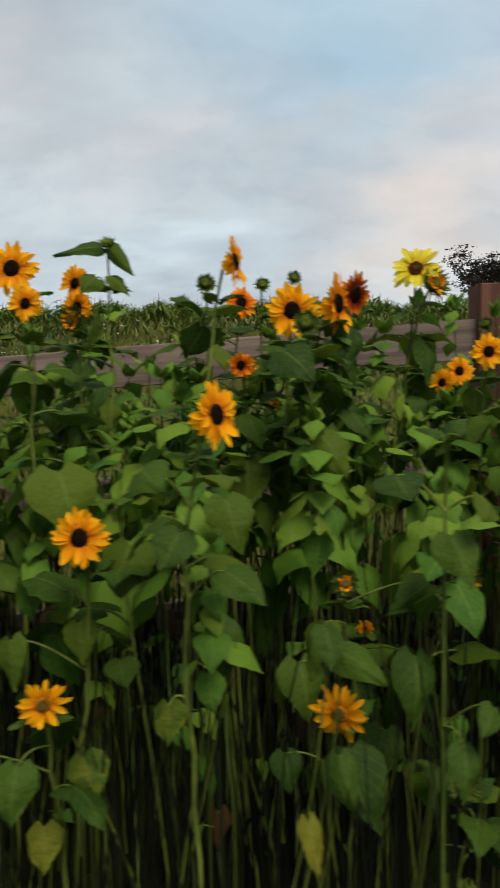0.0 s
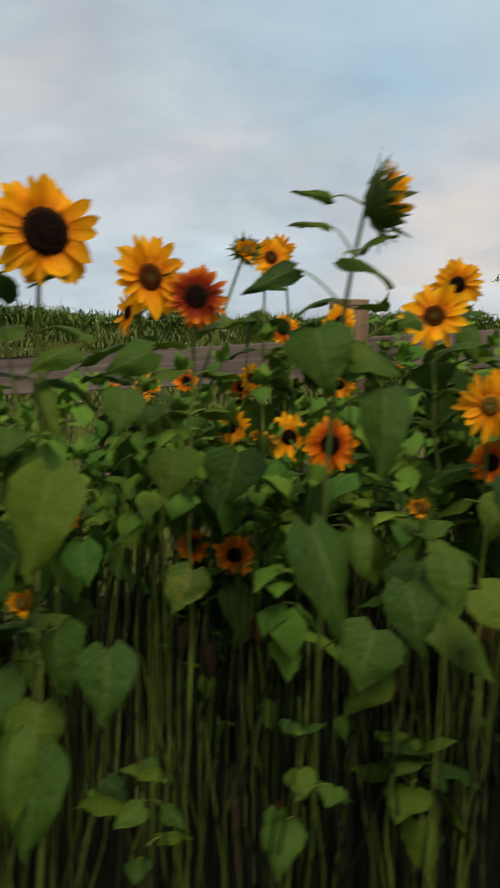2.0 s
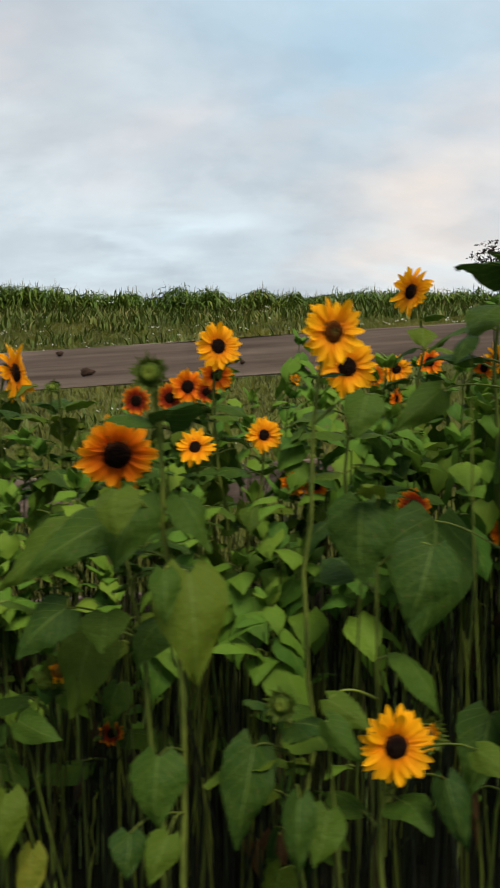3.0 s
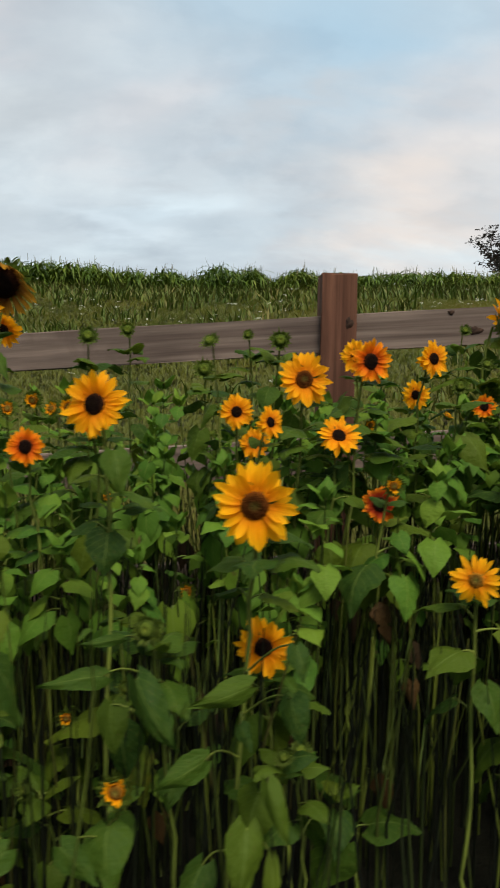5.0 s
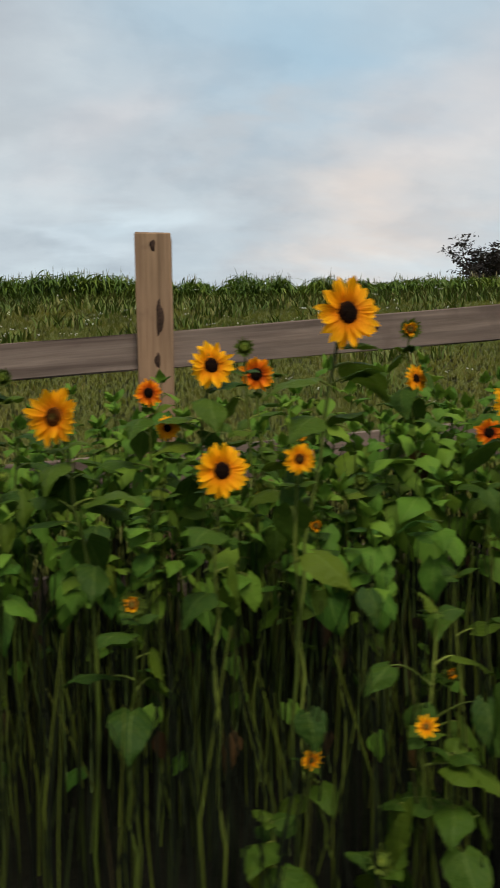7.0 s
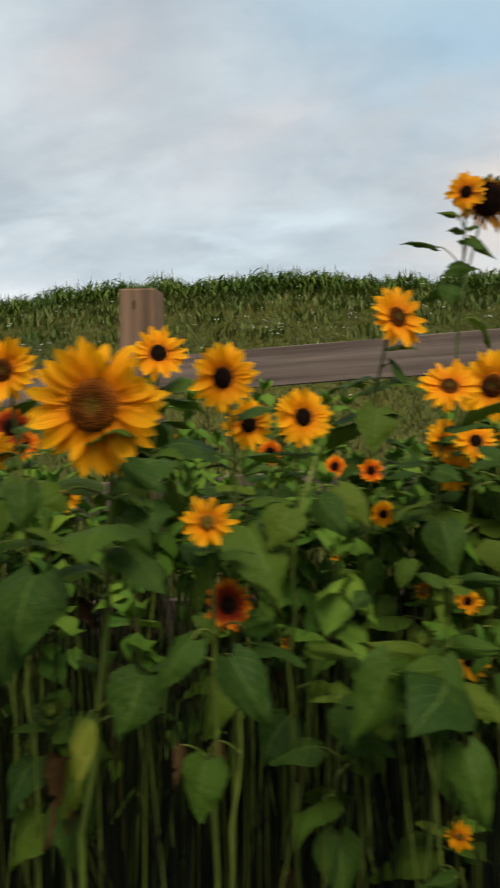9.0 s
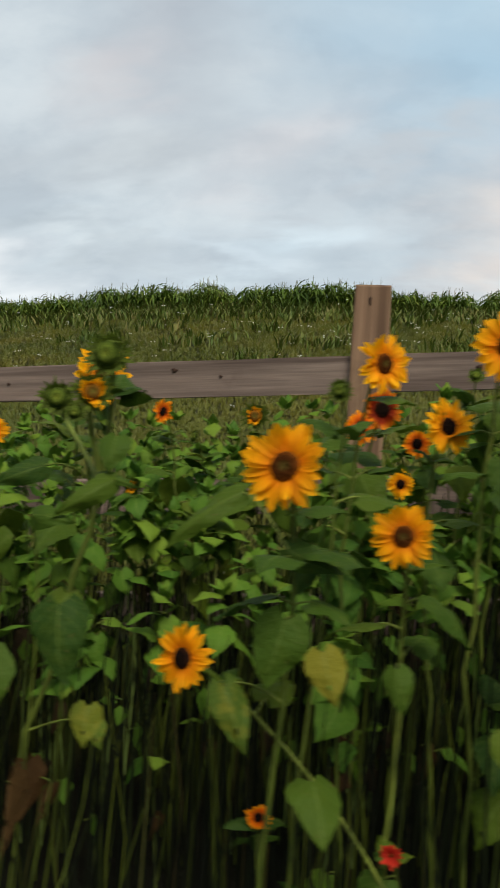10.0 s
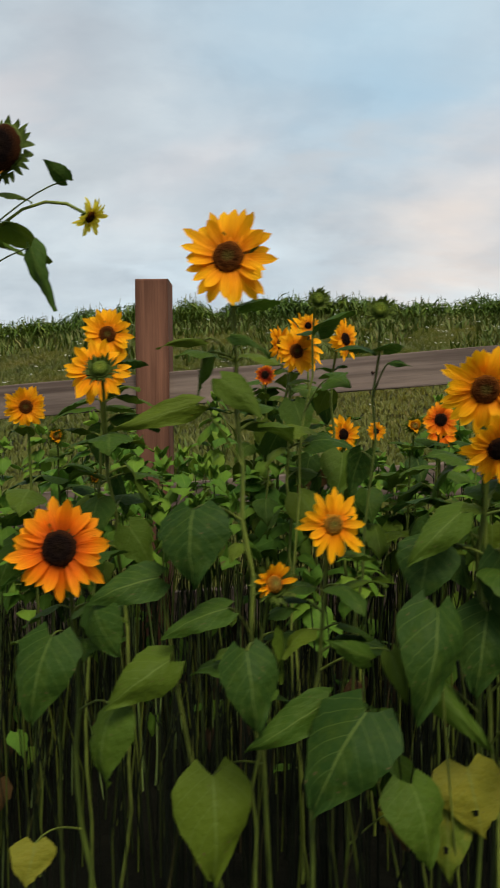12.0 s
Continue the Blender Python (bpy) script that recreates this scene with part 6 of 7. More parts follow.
sunflower(-8.071, 1.582, 0.856, 0.113, 'brown', 6, 40, (0.02, 0.06), 0.122, 7, hung=((-8.000, 1.432, 0.582, 0.013, -0.025, -0.073, 0.100), (-8.150, 1.532, 0.516, -0.012, -0.030, -0.054, 0.050), (-8.100, 1.532, 0.695, 0.048, -0.030, -0.017, 0.044),))
sunflower(-8.102, 1.673, 0.417, 0.056, 'half', -14, 6, (0.01, -0.01), 0.120, 5)
sunflower(-8.112, 1.261, 0.544, 0.050, 'none', -11, 5, (-0.05, -0.02), 0.145, 2, hung=((-8.115, 1.225, 0.463, 0.089, -0.019, 0.005, 0.038), (-8.127, 1.211, 0.412, -0.005, -0.030, -0.099, 0.056), (-8.155, 1.211, 0.431, -0.012, -0.030, -0.037, 0.046), (-8.099, 1.211, 0.402, 0.066, -0.030, -0.036, 0.046), (-8.128, 1.211, 0.448, -0.005, -0.030, -0.120, 0.068), (-8.119, 1.211, 0.435, -0.093, -0.030, -0.001, 0.042), (-8.154, 1.211, 0.520, 0.096, -0.030, -0.023, 0.034),))
sunflower(-8.147, 1.302, 0.445, 0.048, 'bud', -6, 9, (0.10, 0.00), 0.095, 2, hung=((-8.096, 1.174, 0.331, 0.021, -0.028, -0.112, 0.070), (-8.203, 1.198, 0.446, -0.053, -0.029, -0.120, 0.081), (-8.151, 1.252, 0.437, -0.103, -0.030, 0.024, 0.034), (-8.090, 1.252, 0.075, -0.068, -0.030, 0.003, 0.029), (-8.111, 1.252, 0.017, -0.024, -0.030, -0.021, 0.038),))
sunflower(-8.147, 1.935, 1.027, 0.151, 'brown', 33, 16, (0.03, 0.06), 0.123, 8)
sunflower(-8.185, 1.745, 0.568, 0.058, 'gold', -5, 0, (0.07, 0.06), 0.105, 5)
sunflower(-8.210, 1.826, 0.657, 0.059, 'orange', 6, 12, (0.06, -0.01), 0.103, 6)
sunflower(-8.223, 1.437, 0.366, 0.038, 'half', 9, 6, (0.07, -0.02), 0.109, 2, hung=((-8.262, 1.287, 0.323, 0.005, -0.025, -0.069, 0.079),))
sunflower(-8.291, 1.683, 0.487, 0.041, 'half', 4, 7, (0.03, 0.06), 0.098, 5)
sunflower(-8.297, 1.957, 0.651, 0.061, 'orange', -14, 19, (0.02, -0.01), 0.101, 6)
sunflower(-8.346, 1.386, 0.801, 0.098, 'gold', 18, 12, (0.03, 0.06), 0.110, 4, more=((0.028, 0.176, -0.016, 0.052, 'bud', -2, 10),), hung=((-8.284, 1.439, 0.669, 0.062, -0.014, -0.068, 0.062), (-8.235, 1.336, 0.506, -0.033, -0.030, -0.024, 0.036), (-8.315, 1.336, 0.666, 0.050, -0.030, -0.069, 0.062), (-8.367, 1.336, 0.646, -0.026, -0.030, -0.067, 0.076),))
sunflower(-8.381, 1.509, 0.349, 0.037, 'half', -16, 9, (-0.00, 0.06), 0.098, 4)
sunflower(-8.410, 1.877, 0.796, 0.072, 'gold', 38, 10, (0.04, 0.04), 0.107, 7)
sunflower(-8.467, 1.314, 0.484, 0.083, 'russet', -12, 11, (-0.05, 0.02), 0.129, 3, hung=((-8.490, 1.274, 0.255, 0.003, -0.030, -0.061, 0.030, 'withered'),))
sunflower(-8.475, 1.308, 0.868, 0.108, 'gold', -7, 0, (0.02, 0.05), 0.140, 6)
sunflower(-8.482, 1.210, 0.646, 0.087, 'olive', 1, 12, (-0.02, 0.05), 0.145, 2, hung=((-8.431, 1.128, 0.467, 0.059, -0.018, -0.103, 0.073), (-8.474, 1.153, 0.297, -0.007, -0.028, -0.080, 0.084), (-8.633, 1.253, 0.645, 0.057, -0.016, -0.069, 0.074), (-8.496, 1.160, 0.478, -0.040, -0.030, -0.076, 0.064), (-8.323, 1.160, 0.474, 0.076, -0.030, 0.003, 0.028), (-8.419, 1.160, 0.499, 0.053, -0.030, 0.030, 0.028), (-8.528, 1.170, 0.303, 0.007, -0.030, -0.046, 0.025, 'withered'),))
sunflower(-8.467, 1.980, 0.683, 0.070, 'orange', 6, 10, (0.10, 0.01), 0.104, 6)
sunflower(-8.486, 1.705, 0.770, 0.111, 'gold', 18, -10, (-0.01, 0.05), 0.111, 7)
sunflower(-8.632, 1.133, 0.827, 0.194, 'big', -3, 2, (-0.07, -0.01), 0.141, 4, hung=((-8.728, 1.132, 0.574, -0.014, -0.031, -0.122, 0.126), (-8.585, 1.196, 0.402, -0.023, -0.032, -0.091, 0.097), (-8.571, 1.083, 0.748, 0.078, -0.030, -0.040, 0.037), (-8.661, 1.083, 0.707, -0.020, -0.030, -0.019, 0.052), (-8.639, 1.093, 0.366, -0.002, -0.030, -0.085, 0.036, 'yellowing'),))
sunflower(-8.690, 1.277, 0.377, 0.050, 'none', -6, 14, (-0.01, 0.03), 0.119, 2, hung=((-8.692, 1.228, 0.304, -0.000, -0.029, -0.108, 0.051, 'yellowing'), (-8.723, 1.237, 0.254, -0.001, -0.030, -0.152, 0.045, 'withered'),))
sunflower(-8.706, 1.758, 0.933, 0.127, 'gold', 20, 22, (-0.02, 0.03), 0.126, 8)
sunflower(-8.793, 1.956, 0.863, 0.045, 'bud', -7, 24, (-0.01, 0.05), 0.101, 7)
sunflower(-8.854, 1.296, 0.882, 0.113, 'brown', 6, 3, (0.03, 0.04), 0.121, 3, hung=((-8.793, 1.207, 0.488, -0.013, -0.032, -0.122, 0.092), (-8.858, 1.088, 0.296, 0.004, -0.024, -0.064, 0.060), (-8.822, 1.128, 0.133, 0.007, -0.023, -0.056, 0.044, 'yellowing'), (-8.778, 1.256, 0.187, 0.003, -0.030, -0.125, 0.050, 'withered'),))
sunflower(-8.933, 1.370, 0.738, 0.097, 'gold', 24, 10, (0.05, 0.06), 0.120, 4, hung=((-8.998, 1.160, 0.690, 0.036, -0.020, -0.067, 0.072),))
sunflower(-8.924, 2.057, 0.668, 0.081, 'orange', -20, 0, (0.08, 0.02), 0.117, 6)
sunflower(-8.978, 1.849, 0.572, 0.073, 'gold', 8, -1, (0.02, 0.01), 0.103, 6)
sunflower(-9.003, 1.191, 0.021, 0.040, 'scarlet', -8, 5, (0.02, 0.06), 0.109, 2)
sunflower(-9.019, 1.158, 0.566, 0.101, 'brown', -17, 13, (0.02, 0.05), 0.126, 3, hung=((-9.025, 1.058, 0.389, 0.014, -0.022, -0.061, 0.046),))
sunflower(-9.042, 1.695, 0.762, 0.096, 'russet', 21, 3, (-0.02, 0.02), 0.135, 7)
sunflower(-9.055, 1.412, 0.851, 0.115, 'brown', 37, 6, (0.02, 0.05), 0.130, 6)
sunflower(-9.087, 1.845, 0.713, 0.087, 'orange', 8, 13, (-0.04, -0.01), 0.107, 7)
sunflower(-9.132, 1.150, 0.790, 0.040, 'bud', -21, 5, (0.02, -0.02), 0.093, 5, hung=((-9.132, 1.041, 0.409, 0.021, -0.022, -0.072, 0.062, 'yellowing'),))
sunflower(-9.203, 1.052, 0.675, 0.128, 'brown', -18, 14, (-0.01, 0.05), 0.134, 2, hung=((-9.196, 1.096, 0.544, 0.071, -0.010, -0.034, 0.051), (-9.278, 1.060, 0.336, 0.039, -0.021, -0.099, 0.060, 'yellowing'), (-9.283, 1.190, 0.614, -0.119, -0.046, -0.096, 0.056),))
sunflower(-9.224, 1.151, 0.080, 0.044, 'orange', 5, 4, (-0.02, -0.01), 0.127, 2)
sunflower(-9.268, 1.984, 0.653, 0.083, 'orange', -6, 50, (0.03, -0.00), 0.116, 6)
sunflower(-9.351, 1.087, 0.360, 0.099, 'gold', -26, 13, (0.50, 0.10), 0.120, 3)
sunflower(-9.359, 1.896, 0.608, 0.079, 'gold', 59, 12, (0.01, 0.05), 0.103, 6)
sunflower(-9.385, 2.005, 0.723, 0.081, 'half', -2, 5, (-0.04, 0.03), 0.114, 7)
sunflower(-9.547, 1.238, 0.837, 0.086, 'bud', -2, 6, (-0.19, 0.02), 0.121, 2, 1.6, more=((-0.162, 0.156, -0.084, 0.074, 'bud', 19, 10), (-0.018, -0.02, -0.068, 0.074, 'half', 34, 4)), hung=((-9.532, 1.033, 0.444, 0.020, -0.025, -0.115, 0.099), (-9.500, 1.083, 0.267, -0.001, -0.025, -0.058, 0.054, 'yellowing'), (-9.498, 1.156, 0.623, -0.090, -0.040, -0.067, 0.047), (-9.671, 1.058, 0.346, -0.018, -0.034, -0.149, 0.123), (-9.627, 1.129, 0.560, 0.083, -0.006, -0.013, 0.047), (-9.606, 1.032, 0.157, 0.003, -0.028, -0.110, 0.040, 'withered'), (-9.634, 1.188, 0.636, -0.085, -0.030, -0.040, 0.050), (-9.537, 1.188, 0.626, 0.092, -0.030, -0.020, 0.030), (-9.506, 1.188, 0.695, 0.001, -0.030, -0.065, 0.060), (-9.586, 1.188, 0.413, -0.006, -0.030, -0.081, 0.070), (-9.675, 1.188, 0.092, 0.010, -0.030, -0.045, 0.030, 'withered'), (-9.666, 1.198, 0.090, -0.003, -0.030, -0.135, 0.037, 'withered'), (-9.606, 1.198, 0.060, -0.015, -0.030, -0.067, 0.034, 'withered'), (-9.532, 1.198, 0.182, 0.022, -0.030, -0.034, 0.043, 'yellowing'),))
sunflower(-9.647, 1.973, 0.722, 0.074, 'orange', -29, 15, (0.00, -0.01), 0.114, 7)
sunflower(-9.727, 0.948, 0.157, 0.083, 'orange', 36, 12, (0.00, 0.05), 0.140, 3, hung=((-9.730, 0.898, 0.143, 0.019, -0.030, -0.046, 0.045),))
sunflower(-9.696, 1.868, 0.514, 0.056, 'half', -9, 6, (-0.07, -0.00), 0.113, 6)
sunflower(-9.754, 1.594, 0.719, 0.050, 'bud', 10, 5, (0.01, -0.02), 0.106, 7)
sunflower(-9.855, 1.116, 0.644, 0.050, 'none', 3, 13, (0.03, 0.02), 0.122, 2, hung=((-9.989, 0.901, 0.254, 0.070, -0.009, -0.016, 0.050), (-9.832, 0.970, 0.455, -0.019, -0.029, -0.113, 0.094), (-9.828, 1.070, 0.578, 0.014, -0.023, -0.115, 0.093), (-9.800, 0.914, 0.166, -0.050, -0.035, -0.090, 0.074), (-9.715, 1.066, 0.557, -0.075, -0.030, -0.063, 0.058), (-9.837, 1.066, 0.615, -0.057, -0.030, -0.031, 0.036), (-9.805, 1.066, 0.097, -0.021, -0.030, -0.024, 0.036), (-9.768, 1.066, 0.151, -0.017, -0.030, -0.024, 0.040), (-9.809, 1.066, 0.617, 0.052, -0.030, -0.003, 0.027), (-9.839, 1.076, 0.190, 0.006, -0.030, -0.060, 0.021, 'withered'),))
sunflower(-9.887, 2.128, 0.821, 0.192, 'brown', 54, 2, (-0.04, 0.06), 0.124, 7)
sunflower(-9.981, 1.629, 0.664, 0.078, 'gold', 18, 0, (-0.03, -0.01), 0.103, 7)
sunflower(-10.045, 0.909, 0.231, 0.064, 'half', 14, 2, (-0.01, 0.04), 0.121, 2, hung=((-10.016, 0.891, 0.145, 0.006, -0.025, -0.092, 0.100), (-10.111, 0.969, 0.167, -0.123, -0.045, -0.048, 0.066), (-10.137, 0.963, 0.031, -0.011, -0.031, -0.124, 0.123), (-10.060, 0.859, 0.229, -0.004, -0.030, -0.058, 0.051), (-9.956, 0.859, 0.242, 0.002, -0.030, -0.096, 0.079),))
sunflower(-10.073, 1.191, 0.673, 0.123, 'russet', 2, 7, (0.00, 0.01), 0.131, 7, more=((0.023, 0.035, -0.057, 0.074, 'opening', -1, 20),), hung=((-10.030, 0.984, 0.455, 0.024, -0.025, -0.157, 0.126), (-10.170, 1.016, 0.375, -0.054, -0.038, -0.178, 0.137), (-10.112, 0.994, 0.532, -0.153, -0.046, -0.056, 0.075), (-10.002, 1.141, 0.350, 0.003, -0.030, -0.113, 0.105), (-10.053, 1.141, 0.497, 0.008, -0.030, -0.069, 0.095), (-10.051, 1.141, -0.052, 0.057, -0.030, -0.068, 0.076),))
sunflower(-10.246, 0.916, 0.296, 0.050, 'none', 8, -5, (0.02, -0.00), 0.134, 2, hung=((-10.273, 0.960, 0.186, 0.022, -0.022, -0.084, 0.066),))
sunflower(-10.258, 1.281, 0.657, 0.123, 'russet', -6, 9, (0.03, -0.00), 0.132, 7, hung=((-10.186, 1.231, 0.521, -0.098, -0.030, -0.085, 0.072),))
sunflower(-10.319, 1.004, 0.220, 0.081, 'olive', 9, -1, (0.01, 0.01), 0.118, 2, hung=((-10.407, 0.866, 0.012, -0.001, -0.024, -0.085, 0.050),))
sunflower(-10.383, 0.987, -0.009, 0.029, 'half', 4, 8, (-0.03, -0.01), 0.084, 2)
sunflower(-10.392, 1.442, 0.550, 0.067, 'brown', 4, 11, (0.03, 0.01), 0.115, 6)
sunflower(-10.398, 0.973, 0.556, 0.050, 'none', -4, 10, (-0.03, 0.04), 0.117, 2, hung=((-10.460, 0.887, 0.457, 0.017, -0.023, -0.097, 0.072, 'yellowing'), (-10.339, 0.937, 0.492, 0.026, -0.019, -0.087, 0.065),))
sunflower(-10.470, 1.387, 0.456, 0.046, 'half', 1, 2, (0.06, -0.01), 0.099, 6)
sunflower(-10.541, 1.591, 0.548, 0.075, 'orange', -6, 18, (-0.05, 0.02), 0.110, 6)
sunflower(-10.562, 1.507, 0.581, 0.084, 'orange', -5, 6, (0.02, 0.02), 0.119, 7)
sunflower(-10.568, 1.793, 0.563, 0.059, 'half', -5, 14, (-0.01, 0.05), 0.121, 6)
sunflower(-10.602, 0.947, 0.533, 0.113, 'gold', 7, -18, (-0.00, 0.02), 0.160, 2, hung=((-10.586, 0.960, 0.356, 0.040, -0.026, -0.165, 0.102), (-10.712, 0.890, 0.287, -0.053, -0.033, -0.175, 0.115), (-10.756, 0.866, 0.020, 0.011, -0.027, -0.123, 0.114), (-10.646, 0.959, 0.001, 0.013, -0.028, -0.107, 0.132, 'yellowing'), (-10.532, 0.961, 0.180, 0.007, -0.027, -0.109, 0.055), (-10.566, 0.907, 0.109, 0.015, -0.030, -0.073, 0.057, 'yellowing'),))
sunflower(-10.605, 1.007, 0.632, 0.142, 'brown', -11, -4, (-0.01, -0.01), 0.131, 4, hung=((-10.460, 0.906, 0.367, -0.000, -0.022, -0.055, 0.051), (-10.669, 0.917, 0.435, -0.096, -0.033, -0.089, 0.062), (-10.708, 0.957, 0.377, -0.024, -0.030, -0.096, 0.103), (-10.615, 0.957, 0.264, -0.026, -0.030, -0.140, 0.113), (-10.717, 0.957, 0.149, 0.103, -0.030, -0.118, 0.056), (-10.678, 0.957, -0.042, -0.011, -0.030, -0.135, 0.094, 'yellowing'),))
sunflower(-10.689, 1.712, 0.550, 0.050, 'gold', 7, 3, (-0.01, 0.02), 0.111, 6)
sunflower(-10.750, 1.234, 0.805, 0.060, 'bud', -7, 16, (-0.06, -0.00), 0.121, 8, hung=((-10.737, 1.184, 0.694, 0.038, -0.030, -0.014, 0.016), (-10.707, 1.194, -0.207, 0.014, -0.030, -0.080, 0.095, 'withered'),))
sunflower(-10.767, 1.818, 0.539, 0.102, 'gold', 31, 0, (0.04, 0.00), 0.113, 6)
sunflower(-10.782, 1.613, 0.790, 0.102, 'gold', 46, 8, (0.08, 0.04), 0.112, 8)
sunflower(-10.861, 2.105, 0.841, 0.183, 'brown', 67, 14, (0.01, 0.04), 0.122, 8)
sunflower(-10.865, 1.408, 0.858, 0.055, 'bud', 16, 6, (0.00, 0.03), 0.124, 8, hung=((-10.846, 1.358, 0.672, 0.047, -0.030, -0.027, 0.076),))
sunflower(-10.874, 1.719, 0.840, 0.059, 'gold', -0, 4, (0.01, 0.01), 0.113, 8)
sunflower(-10.866, 0.979, 0.405, 0.115, 'olive', 11, 10, (0.01, 0.03), 0.118, 3, hung=((-10.825, 0.872, 0.130, -0.084, -0.038, -0.156, 0.150), (-10.883, 0.929, 0.121, -0.133, -0.030, -0.076, 0.064), (-10.809, 0.929, 0.192, -0.084, -0.030, 0.042, 0.041), (-10.777, 0.929, 0.206, 0.022, -0.030, -0.080, 0.041),))
sunflower(-10.912, 1.509, 0.750, 0.106, 'brown', 22, 8, (0.01, -0.00), 0.110, 8)
sunflower(-10.949, 2.148, 0.838, 0.118, 'brown', 62, 2, (-0.09, 0.05), 0.103, 8)
sunflower(-10.966, 0.993, 0.300, 0.074, 'opening', 27, 25, (-0.00, 0.00), 0.109, 3, hung=((-11.011, 0.912, 0.209, 0.013, -0.024, -0.136, 0.100),))
sunflower(-10.994, 1.822, 0.713, 0.059, 'russet', -1, 7, (0.04, 0.01), 0.102, 7)
sunflower(-11.046, 1.034, 0.869, 0.162, 'brown', -4, 8, (0.10, 0.03), 0.133, 2, hung=((-11.102, 0.962, 0.432, 0.001, -0.025, -0.137, 0.133), (-11.072, 0.960, -0.021, 0.005, -0.028, -0.175, 0.140), (-11.143, 0.961, 0.177, -0.115, -0.025, -0.076, 0.086), (-11.053, 0.958, 0.650, 0.074, -0.020, -0.066, 0.056), (-11.165, 0.984, 0.312, -0.120, -0.030, -0.037, 0.077), (-11.048, 0.984, 0.259, -0.113, -0.030, -0.045, 0.058), (-10.989, 0.984, 0.555, 0.033, -0.030, -0.098, 0.038), (-11.099, 0.984, 0.608, -0.139, -0.030, -0.047, 0.048), (-11.084, 0.984, 0.718, -0.082, -0.030, -0.021, 0.017), (-11.036, 0.984, 0.727, 0.067, -0.030, -0.051, 0.024), (-11.028, 0.984, 0.371, -0.013, -0.030, -0.033, 0.029),))
sunflower(-11.353, 1.034, 0.353, 0.175, 'orange', 1, 10, (0.07, 0.04), 0.144, 2, hung=((-11.271, 0.960, 0.269, 0.056, -0.023, -0.084, 0.086), (-11.240, 0.961, 0.093, -0.006, -0.026, -0.128, 0.106), (-11.379, 0.959, -0.144, -0.002, -0.025, -0.060, 0.078, 'yellowing'), (-11.354, 0.984, 0.207, -0.022, -0.030, -0.151, 0.125),))
sunflower(-11.363, 1.343, 0.693, 0.139, 'gold', 4, 15, (-0.01, 0.04), 0.143, 8, more=((0.029, -0.082, -0.001, 0.072, 'bud', 2, 30),))
sunflower(-11.380, 1.515, 0.796, 0.121, 'brown', 16, 6, (-0.03, -0.01), 0.125, 8)
sunflower(-11.571, 1.700, 0.540, 0.053, 'half', 12, 1, (-0.03, 0.01), 0.119, 7)
sunflower(-11.573, 1.353, 1.191, 0.141, 'bare', -23, 0, (-0.50, 0.10), 0.143, 8, more=((0.171, 0.101, -0.126, 0.092, 'lemon', 78, -38),), hung=((-11.515, 1.368, 0.975, 0.067, -0.024, -0.151, 0.056), (-11.434, 1.373, 1.125, -0.045, -0.019, 0.045, 0.044),))
sunflower(-11.596, 1.538, 0.618, 0.103, 'brown', 13, 7, (-0.00, 0.03), 0.141, 7)
sunflower(0.058, 1.240, 1.348, 0.050, 'none', 0, 8, (0.02, 0.01), 0.100, 2, hung=((0.052, 1.200, 1.097, 0.008, -0.030, -0.065, 0.058), (0.079, 1.200, 0.913, -0.012, -0.030, -0.069, 0.050), (0.118, 1.200, 0.971, -0.025, -0.030, -0.034, 0.039), (-0.022, 1.200, 1.300, 0.009, -0.030, -0.035, 0.073), (0.104, 1.200, 1.264, -0.017, -0.030, -0.026, 0.054),))
sunflower(-2.329, 1.240, 0.604, 0.050, 'none', 0, 8, (0.02, 0.01), 0.100, 2, hung=((-2.325, 1.200, 0.566, -0.039, -0.030, -0.026, 0.045), (-2.288, 1.200, 0.563, 0.041, -0.030, -0.013, 0.031), (-2.328, 1.200, 0.475, 0.002, -0.030, -0.024, 0.045),))
sunflower(-2.068, 1.240, 0.678, 0.050, 'none', 0, 8, (0.02, 0.01), 0.100, 2, hung=((-2.069, 1.200, 0.639, 0.004, -0.030, -0.038, 0.054), (-2.013, 1.200, 0.613, -0.011, -0.030, -0.020, 0.045),))
sunflower(-3.847, 1.240, 0.997, 0.050, 'none', 0, 8, (0.02, 0.01), 0.100, 2, hung=((-3.839, 1.200, 0.950, 0.078, -0.030, -0.080, 0.060), (-3.747, 1.200, 0.557, 0.008, -0.030, -0.019, 0.034),))
sunflower(-3.607, 1.240, 0.965, 0.050, 'none', 0, 8, (0.02, 0.01), 0.100, 2, hung=((-3.604, 1.200, 0.905, -0.140, -0.030, -0.034, 0.043), (-3.565, 1.200, 0.919, 0.016, -0.030, -0.079, 0.051), (-3.645, 1.200, 0.536, -0.048, -0.030, -0.138, 0.085), (-3.596, 1.200, 0.715, 0.026, -0.030, -0.032, 0.030), (-3.600, 1.200, 0.642, -0.121, -0.030, -0.020, 0.030), (-3.516, 1.200, 0.617, -0.006, -0.030, -0.030, 0.051),))
sunflower(-3.445, 1.240, 1.011, 0.050, 'none', 0, 8, (0.02, 0.01), 0.100, 2, hung=((-3.445, 1.200, 0.964, 0.005, -0.030, -0.046, 0.051),))
sunflower(-5.444, 1.240, 1.059, 0.050, 'none', 0, 8, (0.02, 0.01), 0.100, 2, hung=((-5.444, 1.200, 1.008, -0.092, -0.030, -0.021, 0.053),))
sunflower(-7.607, 1.240, 0.660, 0.050, 'none', 0, 8, (0.02, 0.01), 0.100, 2, hung=((-7.611, 1.200, 0.614, 0.029, -0.030, 0.001, 0.016), (-7.498, 1.200, 0.604, -0.022, -0.030, -0.048, 0.055),))
